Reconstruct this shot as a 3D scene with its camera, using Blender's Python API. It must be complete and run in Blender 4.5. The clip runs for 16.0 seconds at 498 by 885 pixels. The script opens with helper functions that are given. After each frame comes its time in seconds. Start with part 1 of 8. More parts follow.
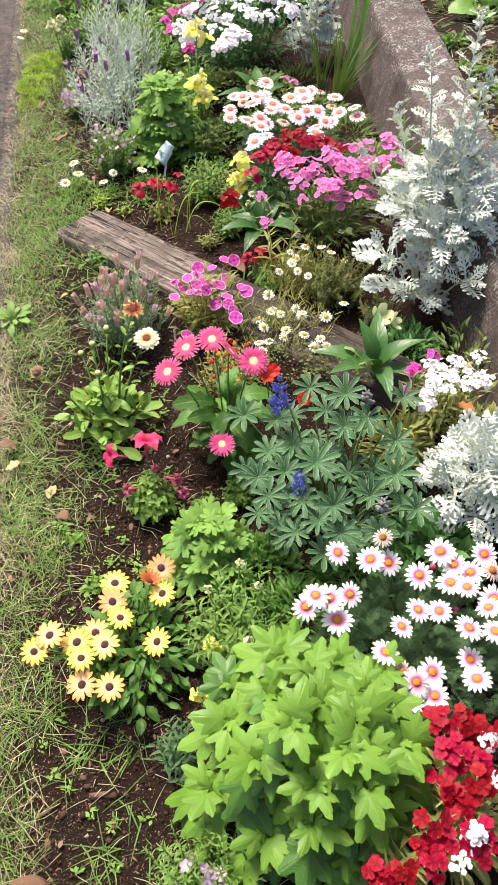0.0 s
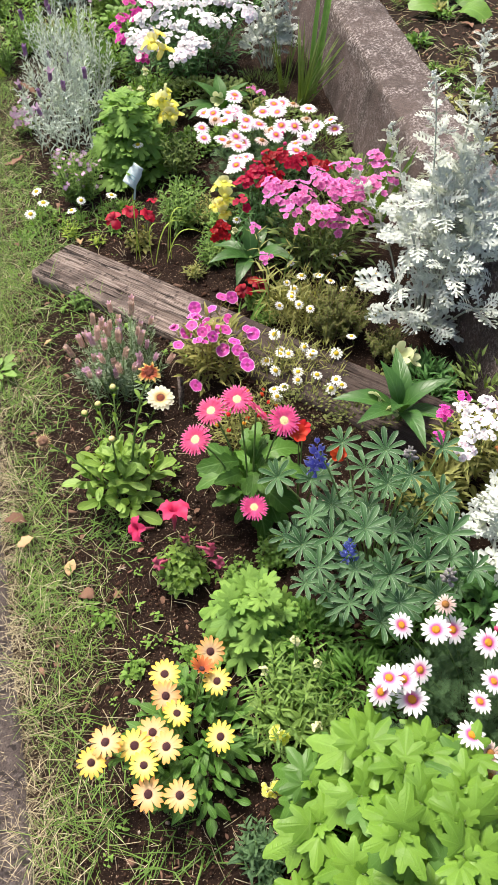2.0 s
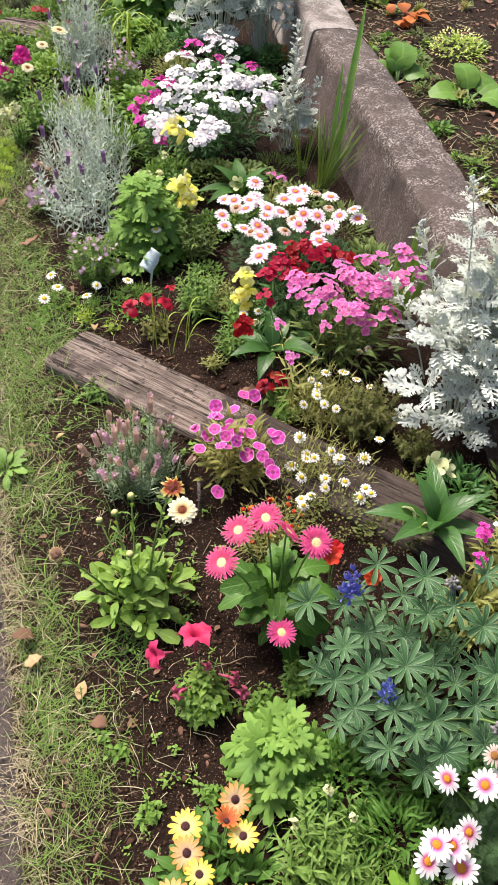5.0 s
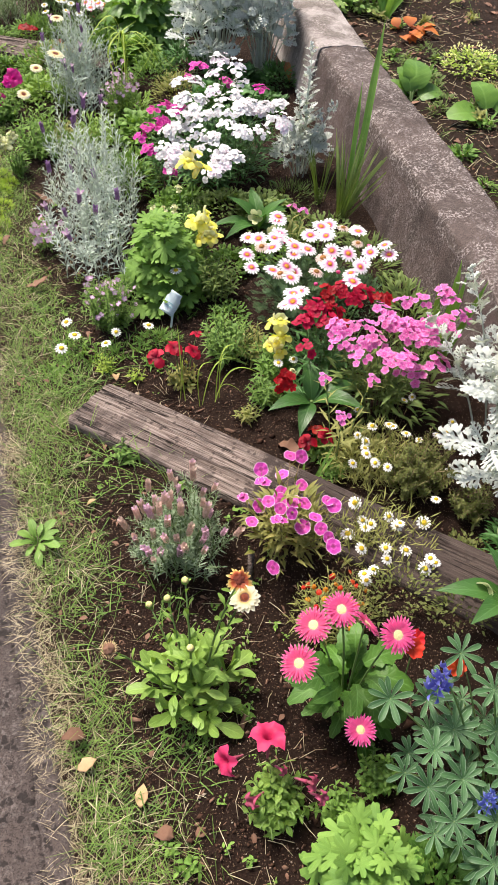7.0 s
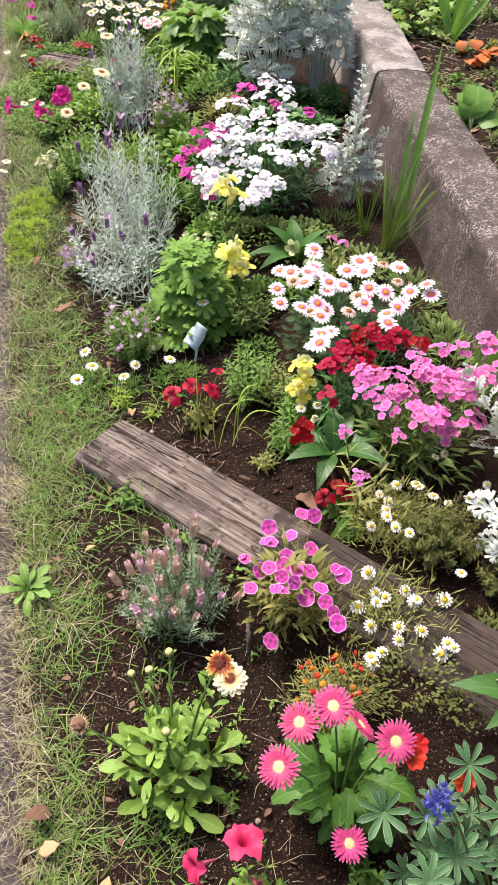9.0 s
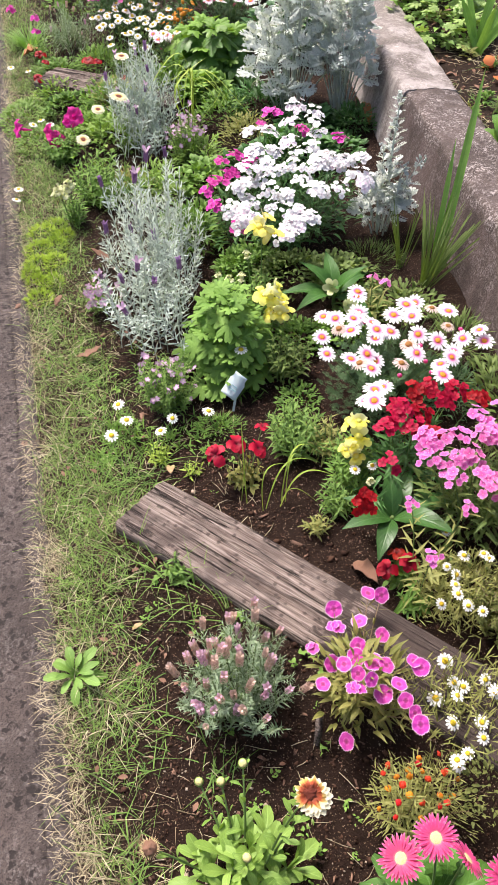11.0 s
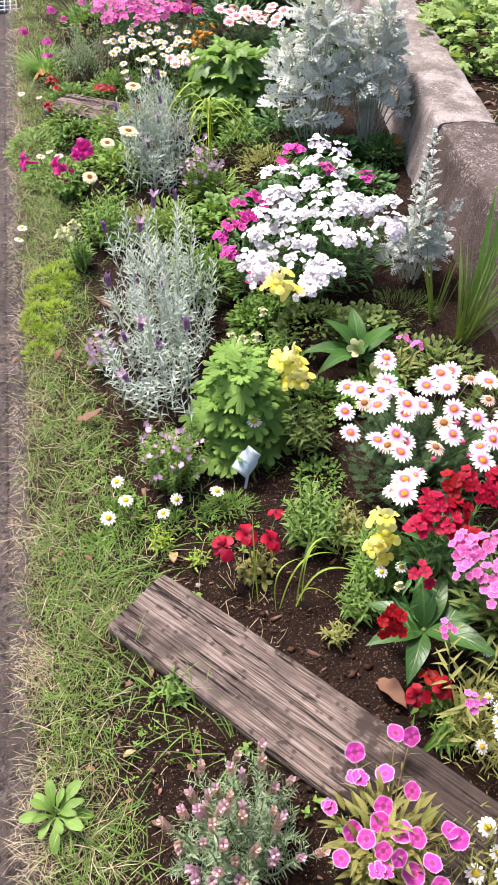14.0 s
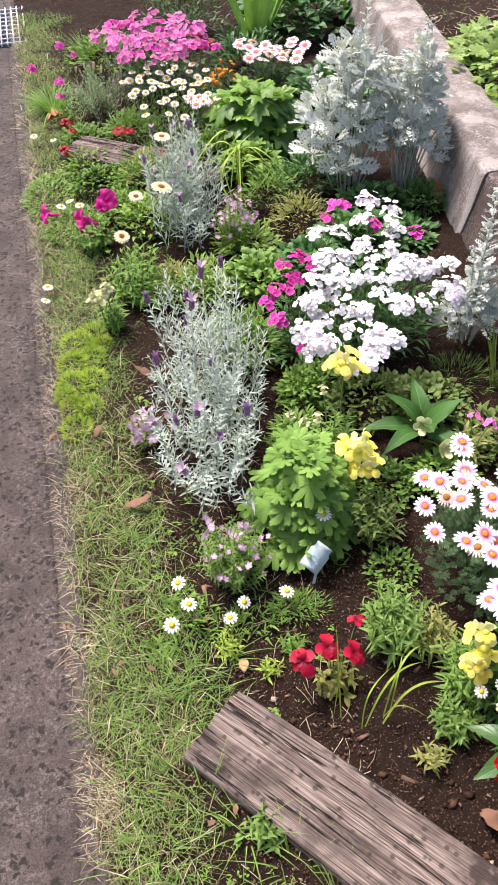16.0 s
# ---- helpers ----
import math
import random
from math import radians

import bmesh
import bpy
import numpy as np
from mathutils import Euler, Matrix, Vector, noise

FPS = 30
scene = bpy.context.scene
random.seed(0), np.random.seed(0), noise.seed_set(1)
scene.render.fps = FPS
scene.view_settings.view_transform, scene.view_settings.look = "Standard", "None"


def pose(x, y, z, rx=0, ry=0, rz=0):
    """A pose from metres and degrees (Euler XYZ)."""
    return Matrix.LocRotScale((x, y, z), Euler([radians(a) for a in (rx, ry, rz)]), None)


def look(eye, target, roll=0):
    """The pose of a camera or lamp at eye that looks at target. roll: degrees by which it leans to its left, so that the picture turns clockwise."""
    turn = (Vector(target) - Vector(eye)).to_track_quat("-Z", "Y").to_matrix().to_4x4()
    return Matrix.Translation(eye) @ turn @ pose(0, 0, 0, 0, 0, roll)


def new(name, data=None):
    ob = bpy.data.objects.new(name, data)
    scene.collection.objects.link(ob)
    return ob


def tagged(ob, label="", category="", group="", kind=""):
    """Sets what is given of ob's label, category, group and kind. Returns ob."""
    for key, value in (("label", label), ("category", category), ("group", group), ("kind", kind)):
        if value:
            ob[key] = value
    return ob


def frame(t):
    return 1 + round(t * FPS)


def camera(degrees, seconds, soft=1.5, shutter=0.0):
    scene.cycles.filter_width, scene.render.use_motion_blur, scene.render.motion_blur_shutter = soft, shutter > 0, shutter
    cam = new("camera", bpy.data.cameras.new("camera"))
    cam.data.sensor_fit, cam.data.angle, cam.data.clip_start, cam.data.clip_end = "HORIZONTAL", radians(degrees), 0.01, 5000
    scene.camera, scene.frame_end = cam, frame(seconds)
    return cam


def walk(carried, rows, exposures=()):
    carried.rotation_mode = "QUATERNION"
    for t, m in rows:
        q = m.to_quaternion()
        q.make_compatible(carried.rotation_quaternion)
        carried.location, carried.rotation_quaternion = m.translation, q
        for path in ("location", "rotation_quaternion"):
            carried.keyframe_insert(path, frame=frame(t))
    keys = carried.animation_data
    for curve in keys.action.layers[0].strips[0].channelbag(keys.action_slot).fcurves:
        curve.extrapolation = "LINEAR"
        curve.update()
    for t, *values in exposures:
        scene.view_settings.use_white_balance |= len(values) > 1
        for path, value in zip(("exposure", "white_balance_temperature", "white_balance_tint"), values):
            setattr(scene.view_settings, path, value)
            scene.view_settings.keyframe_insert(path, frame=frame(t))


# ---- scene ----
cam = camera(33.8, 16.0, soft=1.5)
METRES, EYE, TILT, LEAN, TURN = 2.15, 1.64, -48.0, 0.0, 0.0
ROWS = [
    (0.0, 0.0, 0.0, 0.0, 0.0, 0.0, -0.0),
    (0.5, -0.0146, 0.0149, 0.0204, -0.82, -0.51, 0.73),
    (1.0, -0.0313, 0.0269, 0.0446, -1.92, -1.09, 1.71),
    (1.5, -0.062, 0.0383, 0.0726, -3.2, -1.58, 3.0),
    (2.0, -0.0985, 0.0505, 0.0971, -4.77, -2.07, 4.44),
    (2.5, -0.1256, 0.0526, 0.1081, -6.13, -2.05, 4.74),
    (3.0, -0.1338, 0.0555, 0.1139, -6.54, -1.09, 4.01),
    (3.5, -0.1184, 0.0712, 0.1248, -5.67, 0.39, 3.19),
    (6.0, -0.1387, 0.14, 0.212, -5.16, 1.43, 3.75),
    (6.5, -0.1686, 0.1634, 0.2427, -6.17, 0.88, 4.83),
    (7.0, -0.195, 0.171, 0.2565, -6.86, 0.81, 5.46),
    (7.5, -0.1977, 0.1795, 0.2637, -6.91, 1.28, 4.93),
    (8.0, -0.1758, 0.2037, 0.2758, -5.79, 1.88, 4.24),
    (8.5, -0.1497, 0.227, 0.2885, -4.09, 2.04, 3.19),
    (9.0, -0.1278, 0.2428, 0.2945, -2.6, 2.22, 2.26),
    (11.5, -0.2134, 0.316, 0.4097, -3.77, 1.11, 4.07),
    (12.0, -0.2284, 0.3314, 0.4252, -4.41, 0.91, 4.78),
    (12.5, -0.2307, 0.3458, 0.4383, -4.76, 1.1, 4.84),
    (13.0, -0.2127, 0.3669, 0.4523, -4.23, 1.51, 4.23),
    (13.5, -0.1901, 0.3874, 0.4674, -3.01, 1.7, 3.37),
    (14.0, -0.1678, 0.4113, 0.4803, -1.59, 1.98, 2.65),
    (14.5, -0.1593, 0.4253, 0.4932, -0.78, 2.38, 2.71),
    (15.0, -0.1753, 0.4405, 0.5171, -1.11, 2.25, 2.98),
    (15.5, -0.2051, 0.4539, 0.5496, -1.85, 2.05, 3.31),
    (16.0, -0.2492, 0.476, 0.5908, -2.39, 2.1, 4.07),
]
walk(cam, [(t, pose(0, 0, EYE, TILT, LEAN, TURN) @ pose(METRES * x, METRES * y, METRES * z, 90 + pitch, roll, yaw)) for t, x, y, z, yaw, pitch, roll in ROWS], exposures=[(0.0, 1.32, 6850, 8), (3.5, 1.08, 6850, 10), (9.0, 1.20, 6750, 12), (12.5, 1.30, 6600, 16), (16.0, 1.30, 6600, 17)])

# ---- light ----
world = bpy.data.worlds.new("sky")
scene.world = world
world.use_nodes = True
_n, _l = world.node_tree.nodes, world.node_tree.links
_sky = _n.new("ShaderNodeTexSky")
_sky.sky_type, _sky.sun_disc = "NISHITA", False
_sky.sun_elevation, _sky.sun_rotation = radians(58), radians(-35)
_sky.dust_density, _sky.ozone_density = 4.0, 0.6
_bg = _n["Background"]
_bg.inputs["Strength"].default_value = 0.088
_l.new(_sky.outputs[0], _bg.inputs["Color"])
sun_data = bpy.data.lights.new("sun", "SUN")
sun_data.energy, sun_data.angle, sun_data.color = 3.0, radians(16), (1.0, 0.96, 0.9)
sun = new("sun", sun_data)
sun.matrix_world = look((-2.0, 5.0, 6.0), (0, 2, 0))

# ---- materials ----
def mat(name):
    m = bpy.data.materials.new(name)
    m.use_nodes = True
    n = m.node_tree.nodes
    n.clear()
    return m, n, m.node_tree.links


def node(n, kind, **kw):
    o = n.new(kind)
    for k, v in kw.items():
        if k in o.inputs:
            o.inputs[k].default_value = v
    return o


def math_node(n, l, op, a, b=None, c=None):
    o = n.new("ShaderNodeMath")
    o.operation = op
    for i, v in enumerate((a, b, c)):
        if v is None:
            continue
        if isinstance(v, (int, float)):
            o.inputs[i].default_value = v
        else:
            l.new(v, o.inputs[i])
    return o.outputs[0]


def mix_rgb(n, l, fac, a, b, blend="MIX"):
    o = n.new("ShaderNodeMix")
    o.data_type, o.blend_type = "RGBA", blend
    for sock, v in ((o.inputs[0], fac), (o.inputs[6], a), (o.inputs[7], b)):
        if isinstance(v, tuple):
            sock.default_value = (*v, 1)
        elif isinstance(v, (int, float)):
            sock.default_value = v
        else:
            l.new(v, sock)
    return o.outputs[2]


def ramp(n, l, fac, stops):
    o = n.new("ShaderNodeValToRGB")
    e = o.color_ramp.elements
    while len(e) < len(stops):
        e.new(0.5)
    for k, (p, c) in zip(e, stops):
        k.position, k.color = p, (*c, 1)
    l.new(fac, o.inputs[0])
    return o.outputs[0]


def noise_node(n, l, scale, detail=3.0, vec=None, rough=0.55):
    o = node(n, "ShaderNodeTexNoise", Scale=scale, Detail=detail, Roughness=rough)
    if vec is not None:
        l.new(vec, o.inputs["Vector"])
    return o.outputs["Fac"]


def finish(n, l, col, rough, height=None, strength=0.3, dist=0.002, trans=0.0, trans_col=None, spec=0.4):
    p = n.new("ShaderNodeBsdfPrincipled")
    l.new(col, p.inputs["Base Color"])
    p.inputs["Specular IOR Level"].default_value = spec
    if isinstance(rough, (int, float)):
        p.inputs["Roughness"].default_value = rough
    else:
        l.new(rough, p.inputs["Roughness"])
    out = n.new("ShaderNodeOutputMaterial")
    if height is not None:
        b = node(n, "ShaderNodeBump", Strength=strength, Distance=dist)
        l.new(height, b.inputs["Height"])
        l.new(b.outputs[0], p.inputs["Normal"])
    if trans:
        t = n.new("ShaderNodeBsdfTranslucent")
        l.new(trans_col if trans_col is not None else col, t.inputs["Color"])
        m = n.new("ShaderNodeMixShader")
        m.inputs[0].default_value = trans
        l.new(p.outputs[0], m.inputs[1])
        l.new(t.outputs[0], m.inputs[2])
        l.new(m.outputs[0], out.inputs[0])
    else:
        l.new(p.outputs[0], out.inputs[0])


def leaf_mat(name, dark, light, tip=None, rough=0.45, trans=0.3, vein=0.35, side=0.15, edge=0.0, spec=0.35):
    """A leaf: two greens that vary from leaf to leaf, a paler midrib, side veins, and dull patches."""
    m, n, l = mat(name)
    uv = n.new("ShaderNodeUVMap")
    sep = n.new("ShaderNodeSeparateXYZ")
    l.new(uv.outputs[0], sep.inputs[0])
    u, v = sep.outputs[0], sep.outputs[1]
    geo = n.new("ShaderNodeNewGeometry")
    info = n.new("ShaderNodeObjectInfo")
    big = noise_node(n, l, 22, 2, geo.outputs["Position"])
    fine = noise_node(n, l, 260, 3, geo.outputs["Position"])
    f = math_node(n, l, "MULTIPLY_ADD", geo.outputs["Random Per Island"], 0.55, -0.42)
    f = math_node(n, l, "MULTIPLY_ADD", info.outputs["Random"], 0.45, f)
    f = math_node(n, l, "ADD", f, big)
    f = math_node(n, l, "MULTIPLY_ADD", fine, 0.3, f)
    fc = n.new("ShaderNodeClamp")
    l.new(f, fc.inputs[0])
    col = mix_rgb(n, l, fc.outputs[0], dark, light)
    if tip:
        tv = math_node(n, l, "POWER", v, 3.0)
        col = mix_rgb(n, l, math_node(n, l, "MULTIPLY", tv, 0.7), col, tip)
    d = math_node(n, l, "ABSOLUTE", math_node(n, l, "SUBTRACT", u, 0.5))
    mid = math_node(n, l, "SUBTRACT", 1.0, math_node(n, l, "MULTIPLY", d, 16.0))
    midc = n.new("ShaderNodeClamp")
    l.new(mid, midc.inputs[0])
    sv = math_node(n, l, "SINE", math_node(n, l, "MULTIPLY", math_node(n, l, "SUBTRACT", v, math_node(n, l, "MULTIPLY", d, 0.55)), 46.0))
    svp = math_node(n, l, "POWER", math_node(n, l, "MAXIMUM", sv, 0.0), 6.0)
    pale = tuple(min(1, c * 1.5 + 0.05) for c in light)
    col = mix_rgb(n, l, math_node(n, l, "MULTIPLY", midc.outputs[0], vein), col, pale)
    if side:
        col = mix_rgb(n, l, math_node(n, l, "MULTIPLY", svp, side), col, pale)
    if edge:
        eg = math_node(n, l, "GREATER_THAN", d, 0.445)
        col = mix_rgb(n, l, math_node(n, l, "MULTIPLY", eg, edge), col, tuple(min(1, c * 1.3 + 0.22) for c in light))
    h = math_node(n, l, "SUBTRACT", math_node(n, l, "MULTIPLY", fine, 0.4), math_node(n, l, "ADD", math_node(n, l, "MULTIPLY", midc.outputs[0], 0.8), math_node(n, l, "MULTIPLY", svp, 0.5)))
    tcol = mix_rgb(n, l, 1.0, col, (1.0, 1.0, 0.45), "MULTIPLY")
    finish(n, l, col, math_node(n, l, "MULTIPLY_ADD", fine, 0.25, rough - 0.1), h, 0.5, 0.0015, trans, tcol, spec)
    return m


def petal_mat(name, stops, var=0.12, rough=0.55, trans=0.35, streak=0.25, spec=0.25):
    """A petal: colour from base to tip, fine streaks along it, each one a little different."""
    m, n, l = mat(name)
    uv = n.new("ShaderNodeUVMap")
    sep = n.new("ShaderNodeSeparateXYZ")
    l.new(uv.outputs[0], sep.inputs[0])
    geo = n.new("ShaderNodeNewGeometry")
    info = n.new("ShaderNodeObjectInfo")
    mp = node(n, "ShaderNodeMapping")
    mp.inputs["Scale"].default_value = (26, 2.2, 1)
    l.new(uv.outputs[0], mp.inputs[0])
    st = noise_node(n, l, 1.0, 3, mp.outputs[0])
    jit = math_node(n, l, "MULTIPLY_ADD", math_node(n, l, "SUBTRACT", st, 0.5), 0.22, sep.outputs[1])
    col = ramp(n, l, jit, stops)
    hsv = n.new("ShaderNodeHueSaturation")
    r = math_node(n, l, "ADD", math_node(n, l, "MULTIPLY", geo.outputs["Random Per Island"], var), math_node(n, l, "MULTIPLY", info.outputs["Random"], var))
    l.new(math_node(n, l, "SUBTRACT", 1.0 + var * 0.5, r), hsv.inputs["Value"])
    l.new(math_node(n, l, "MULTIPLY_ADD", info.outputs["Random"], 0.02, 0.49), hsv.inputs["Hue"])
    l.new(col, hsv.inputs["Color"])
    c2 = mix_rgb(n, l, math_node(n, l, "MULTIPLY", st, streak), hsv.outputs[0], tuple(x * 0.7 for x in stops[-1][1]))
    finish(n, l, c2, rough, st, 0.35, 0.001, trans, None, spec)
    return m


def plain_mat(name, a, b, scale=60, rough=0.6, strength=0.3, dist=0.002, trans=0.0, spec=0.4):
    m, n, l = mat(name)
    tc = n.new("ShaderNodeTexCoord")
    geo = n.new("ShaderNodeNewGeometry")
    f1 = noise_node(n, l, scale, 4, tc.outputs["Object"])
    f2 = noise_node(n, l, scale * 7, 3, tc.outputs["Object"])
    f = math_node(n, l, "ADD", math_node(n, l, "MULTIPLY", f1, 0.6), math_node(n, l, "MULTIPLY_ADD", geo.outputs["Random Per Island"], 0.5, math_node(n, l, "MULTIPLY_ADD", f2, 0.4, -0.3)))
    c = n.new("ShaderNodeClamp")
    l.new(f, c.inputs[0])
    finish(n, l, mix_rgb(n, l, c.outputs[0], a, b), rough, f2, strength, dist, trans, None, spec)
    return m


def ground_mat():
    """Dark damp potting soil with pale flecks and bark."""
    m, n, l = mat("soil")
    tc = n.new("ShaderNodeTexCoord")
    co = tc.outputs["Object"]
    a = noise_node(n, l, 6, 4, co)
    b = noise_node(n, l, 70, 5, co, 0.7)
    c = noise_node(n, l, 420, 3, co, 0.7)
    col = mix_rgb(n, l, b, (0.006, 0.0033, 0.0024), (0.050, 0.026, 0.017))
    col = mix_rgb(n, l, math_node(n, l, "MULTIPLY", a, 0.55), col, (0.036, 0.019, 0.013))
    vor = node(n, "ShaderNodeTexVoronoi", Scale=170.0)
    l.new(co, vor.inputs["Vector"])
    sel = math_node(n, l, "MULTIPLY", math_node(n, l, "LESS_THAN", vor.outputs["Distance"], 0.3), math_node(n, l, "GREATER_THAN", c, 0.54))
    col = mix_rgb(n, l, math_node(n, l, "MULTIPLY", sel, 0.8), col, (0.34, 0.23, 0.15))
    h = math_node(n, l, "ADD", math_node(n, l, "MULTIPLY", b, 1.0), math_node(n, l, "MULTIPLY", c, 0.5))
    finish(n, l, col, 0.9, h, 1.0, 0.02, spec=0.15)
    return m


def stone_mat(name, base, light, dark, drops=0.0, lichen=0.0, rough=0.85, streak=0.0):
    """Weathered concrete: aggregate, blotches, stains, and drops of rain where it lies open."""
    m, n, l = mat(name)
    tc = n.new("ShaderNodeTexCoord")
    co = tc.outputs["Object"]
    a = noise_node(n, l, 3.5, 4, co)
    b = noise_node(n, l, 38, 5, co, 0.65)
    c = noise_node(n, l, 300, 3, co, 0.7)
    vor = node(n, "ShaderNodeTexVoronoi", Scale=150.0)
    l.new(co, vor.inputs["Vector"])
    col = mix_rgb(n, l, b, base, light)
    col = mix_rgb(n, l, math_node(n, l, "MULTIPLY", math_node(n, l, "GREATER_THAN", c, 0.54), 0.65), col, dark)
    st = ramp(n, l, a, [(0.42, (0, 0, 0)), (0.62, (1, 1, 1))])
    col = mix_rgb(n, l, math_node(n, l, "MULTIPLY", st, 0.45), col, dark)
    peb = math_node(n, l, "LESS_THAN", vor.outputs["Distance"], 0.28)
    pc = mix_rgb(n, l, vor.outputs["Color"], dark, light)
    col = mix_rgb(n, l, math_node(n, l, "MULTIPLY", peb, 0.8), col, pc)
    r = rough
    if streak:
        mp = node(n, "ShaderNodeMapping")
        mp.inputs["Scale"].default_value = (9, 9, 2.2)
        l.new(co, mp.inputs[0])
        sk = ramp(n, l, noise_node(n, l, 1.0, 5, mp.outputs[0], 0.65), [(0.46, (0, 0, 0)), (0.6, (1, 1, 1))])
        col = mix_rgb(n, l, math_node(n, l, "MULTIPLY", sk, abs(streak)), col, (0.62, 0.56, 0.54) if streak > 0 else dark)
    if lichen:
        lf = noise_node(n, l, 110, 6, co, 0.8)
        up = n.new("ShaderNodeNewGeometry")
        sz = n.new("ShaderNodeSeparateXYZ")
        l.new(up.outputs["Normal"], sz.inputs[0])
        patch = ramp(n, l, noise_node(n, l, 11, 4, co, 0.6), [(0.40, (0, 0, 0)), (0.58, (1, 1, 1))])
        lm = math_node(n, l, "MULTIPLY", ramp(n, l, lf, [(0.50, (0, 0, 0)), (0.58, (1, 1, 1))]), patch)
        col = mix_rgb(n, l, math_node(n, l, "MULTIPLY", lm, lichen), col, (0.60, 0.53, 0.51))
    if drops:
        vd = node(n, "ShaderNodeTexVoronoi", Scale=50.0)
        vd.inputs["Randomness"].default_value = 1.0
        wn = node(n, "ShaderNodeTexNoise", Scale=60.0)
        l.new(co, wn.inputs["Vector"])
        wv = n.new("ShaderNodeVectorMath")
        wv.operation = "MULTIPLY_ADD"
        l.new(wn.outputs["Color"], wv.inputs[0])
        wv.inputs[1].default_value = (0.035, 0.035, 0.0)
        l.new(co, wv.inputs[2])
        l.new(wv.outputs[0], vd.inputs["Vector"])
        dm = ramp(n, l, math_node(n, l, "MULTIPLY_ADD", b, 0.5, vd.outputs["Distance"]), [(0.52, (1, 1, 1)), (0.66, (0, 0, 0))])
        pick = n.new("ShaderNodeSeparateXYZ")
        l.new(vd.outputs["Color"], pick.inputs[0])
        dm = math_node(n, l, "MULTIPLY", dm, math_node(n, l, "GREATER_THAN", pick.outputs[0], 0.2))
        col = mix_rgb(n, l, math_node(n, l, "MULTIPLY", dm, drops), col, tuple(x * 0.45 for x in base))
    h = math_node(n, l, "ADD", math_node(n, l, "MULTIPLY", b, 0.6), math_node(n, l, "ADD", math_node(n, l, "MULTIPLY", c, 0.4), math_node(n, l, "MULTIPLY", vor.outputs["Distance"], -0.4)))
    finish(n, l, col, r, h, 0.7, 0.006, spec=0.3)
    return m


def timber_mat():
    """Grey-brown weathered timber: fine grain along it, dark checks, pale raised fibre, spots of rain."""
    m, n, l = mat("weathered timber")
    tc = n.new("ShaderNodeTexCoord")

    def along(sx, sy):
        mp = node(n, "ShaderNodeMapping")
        mp.inputs["Scale"].default_value = (sx, sy, sy)
        l.new(tc.outputs["Object"], mp.inputs[0])
        return mp.outputs[0]

    g = noise_node(n, l, 1.0, 6, along(2.6, 105), 0.7)
    f = noise_node(n, l, 1.0, 4, along(9, 520), 0.65)
    c = noise_node(n, l, 1.0, 4, along(1.3, 62), 0.55)
    band = noise_node(n, l, 1.0, 3, along(1.3, 17), 0.5)
    blot = noise_node(n, l, 9, 5, tc.outputs["Object"], 0.65)
    col = ramp(n, l, g, [(0.30, (0.035, 0.022, 0.018)), (0.42, (0.10, 0.068, 0.056)), (0.53, (0.165, 0.12, 0.104)), (0.66, (0.33, 0.26, 0.228))])
    fl = ramp(n, l, f, [(0.46, (0, 0, 0)), (0.66, (1, 1, 1))])
    col = mix_rgb(n, l, math_node(n, l, "MULTIPLY", fl, 0.68), col, (0.46, 0.39, 0.345))
    fd = ramp(n, l, f, [(0.34, (1, 1, 1)), (0.46, (0, 0, 0))])
    col = mix_rgb(n, l, math_node(n, l, "MULTIPLY", fd, 0.7), col, (0.045, 0.031, 0.028))
    bd = ramp(n, l, band, [(0.47, (0, 0, 0)), (0.6, (1, 1, 1))])
    col = mix_rgb(n, l, math_node(n, l, "MULTIPLY", bd, 0.38), col, (0.075, 0.054, 0.046))
    bl = ramp(n, l, blot, [(0.5, (0, 0, 0)), (0.62, (1, 1, 1))])
    col = mix_rgb(n, l, math_node(n, l, "MULTIPLY", bl, 0.6), col, (0.05, 0.037, 0.034))
    ck = math_node(n, l, "ABSOLUTE", math_node(n, l, "SUBTRACT", c, 0.5))
    ckm = ramp(n, l, ck, [(0.010, (1, 1, 1)), (0.018, (0, 0, 0))])
    gate = ramp(n, l, noise_node(n, l, 1.0, 2, along(2.4, 22), 0.5), [(0.42, (0, 0, 0)), (0.46, (1, 1, 1))])
    ckm = math_node(n, l, "MULTIPLY", ckm, math_node(n, l, "MULTIPLY", gate, 0.95))
    col = mix_rgb(n, l, ckm, col, (0.010, 0.007, 0.006))
    vd = node(n, "ShaderNodeTexVoronoi", Scale=52.0)
    l.new(tc.outputs["Object"], vd.inputs["Vector"])
    dm = ramp(n, l, math_node(n, l, "MULTIPLY_ADD", blot, 0.25, vd.outputs["Distance"]), [(0.34, (1, 1, 1)), (0.44, (0, 0, 0))])
    pk = n.new("ShaderNodeSeparateXYZ")
    l.new(vd.outputs["Color"], pk.inputs[0])
    dm = math_node(n, l, "MULTIPLY", dm, math_node(n, l, "GREATER_THAN", pk.outputs[1], 0.45))
    col = mix_rgb(n, l, math_node(n, l, "MULTIPLY", dm, 0.72), col, (0.036, 0.025, 0.023))
    # darker far end with a blotchy edge
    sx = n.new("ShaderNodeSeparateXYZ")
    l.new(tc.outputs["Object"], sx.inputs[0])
    far_dark = ramp(n, l, math_node(n, l, "MULTIPLY_ADD", blot, 0.7, sx.outputs[0]), [(0.95, (0, 0, 0)), (1.3, (1, 1, 1))])
    col = mix_rgb(n, l, math_node(n, l, "MULTIPLY", far_dark, 0.85), col, (0.045, 0.032, 0.028))
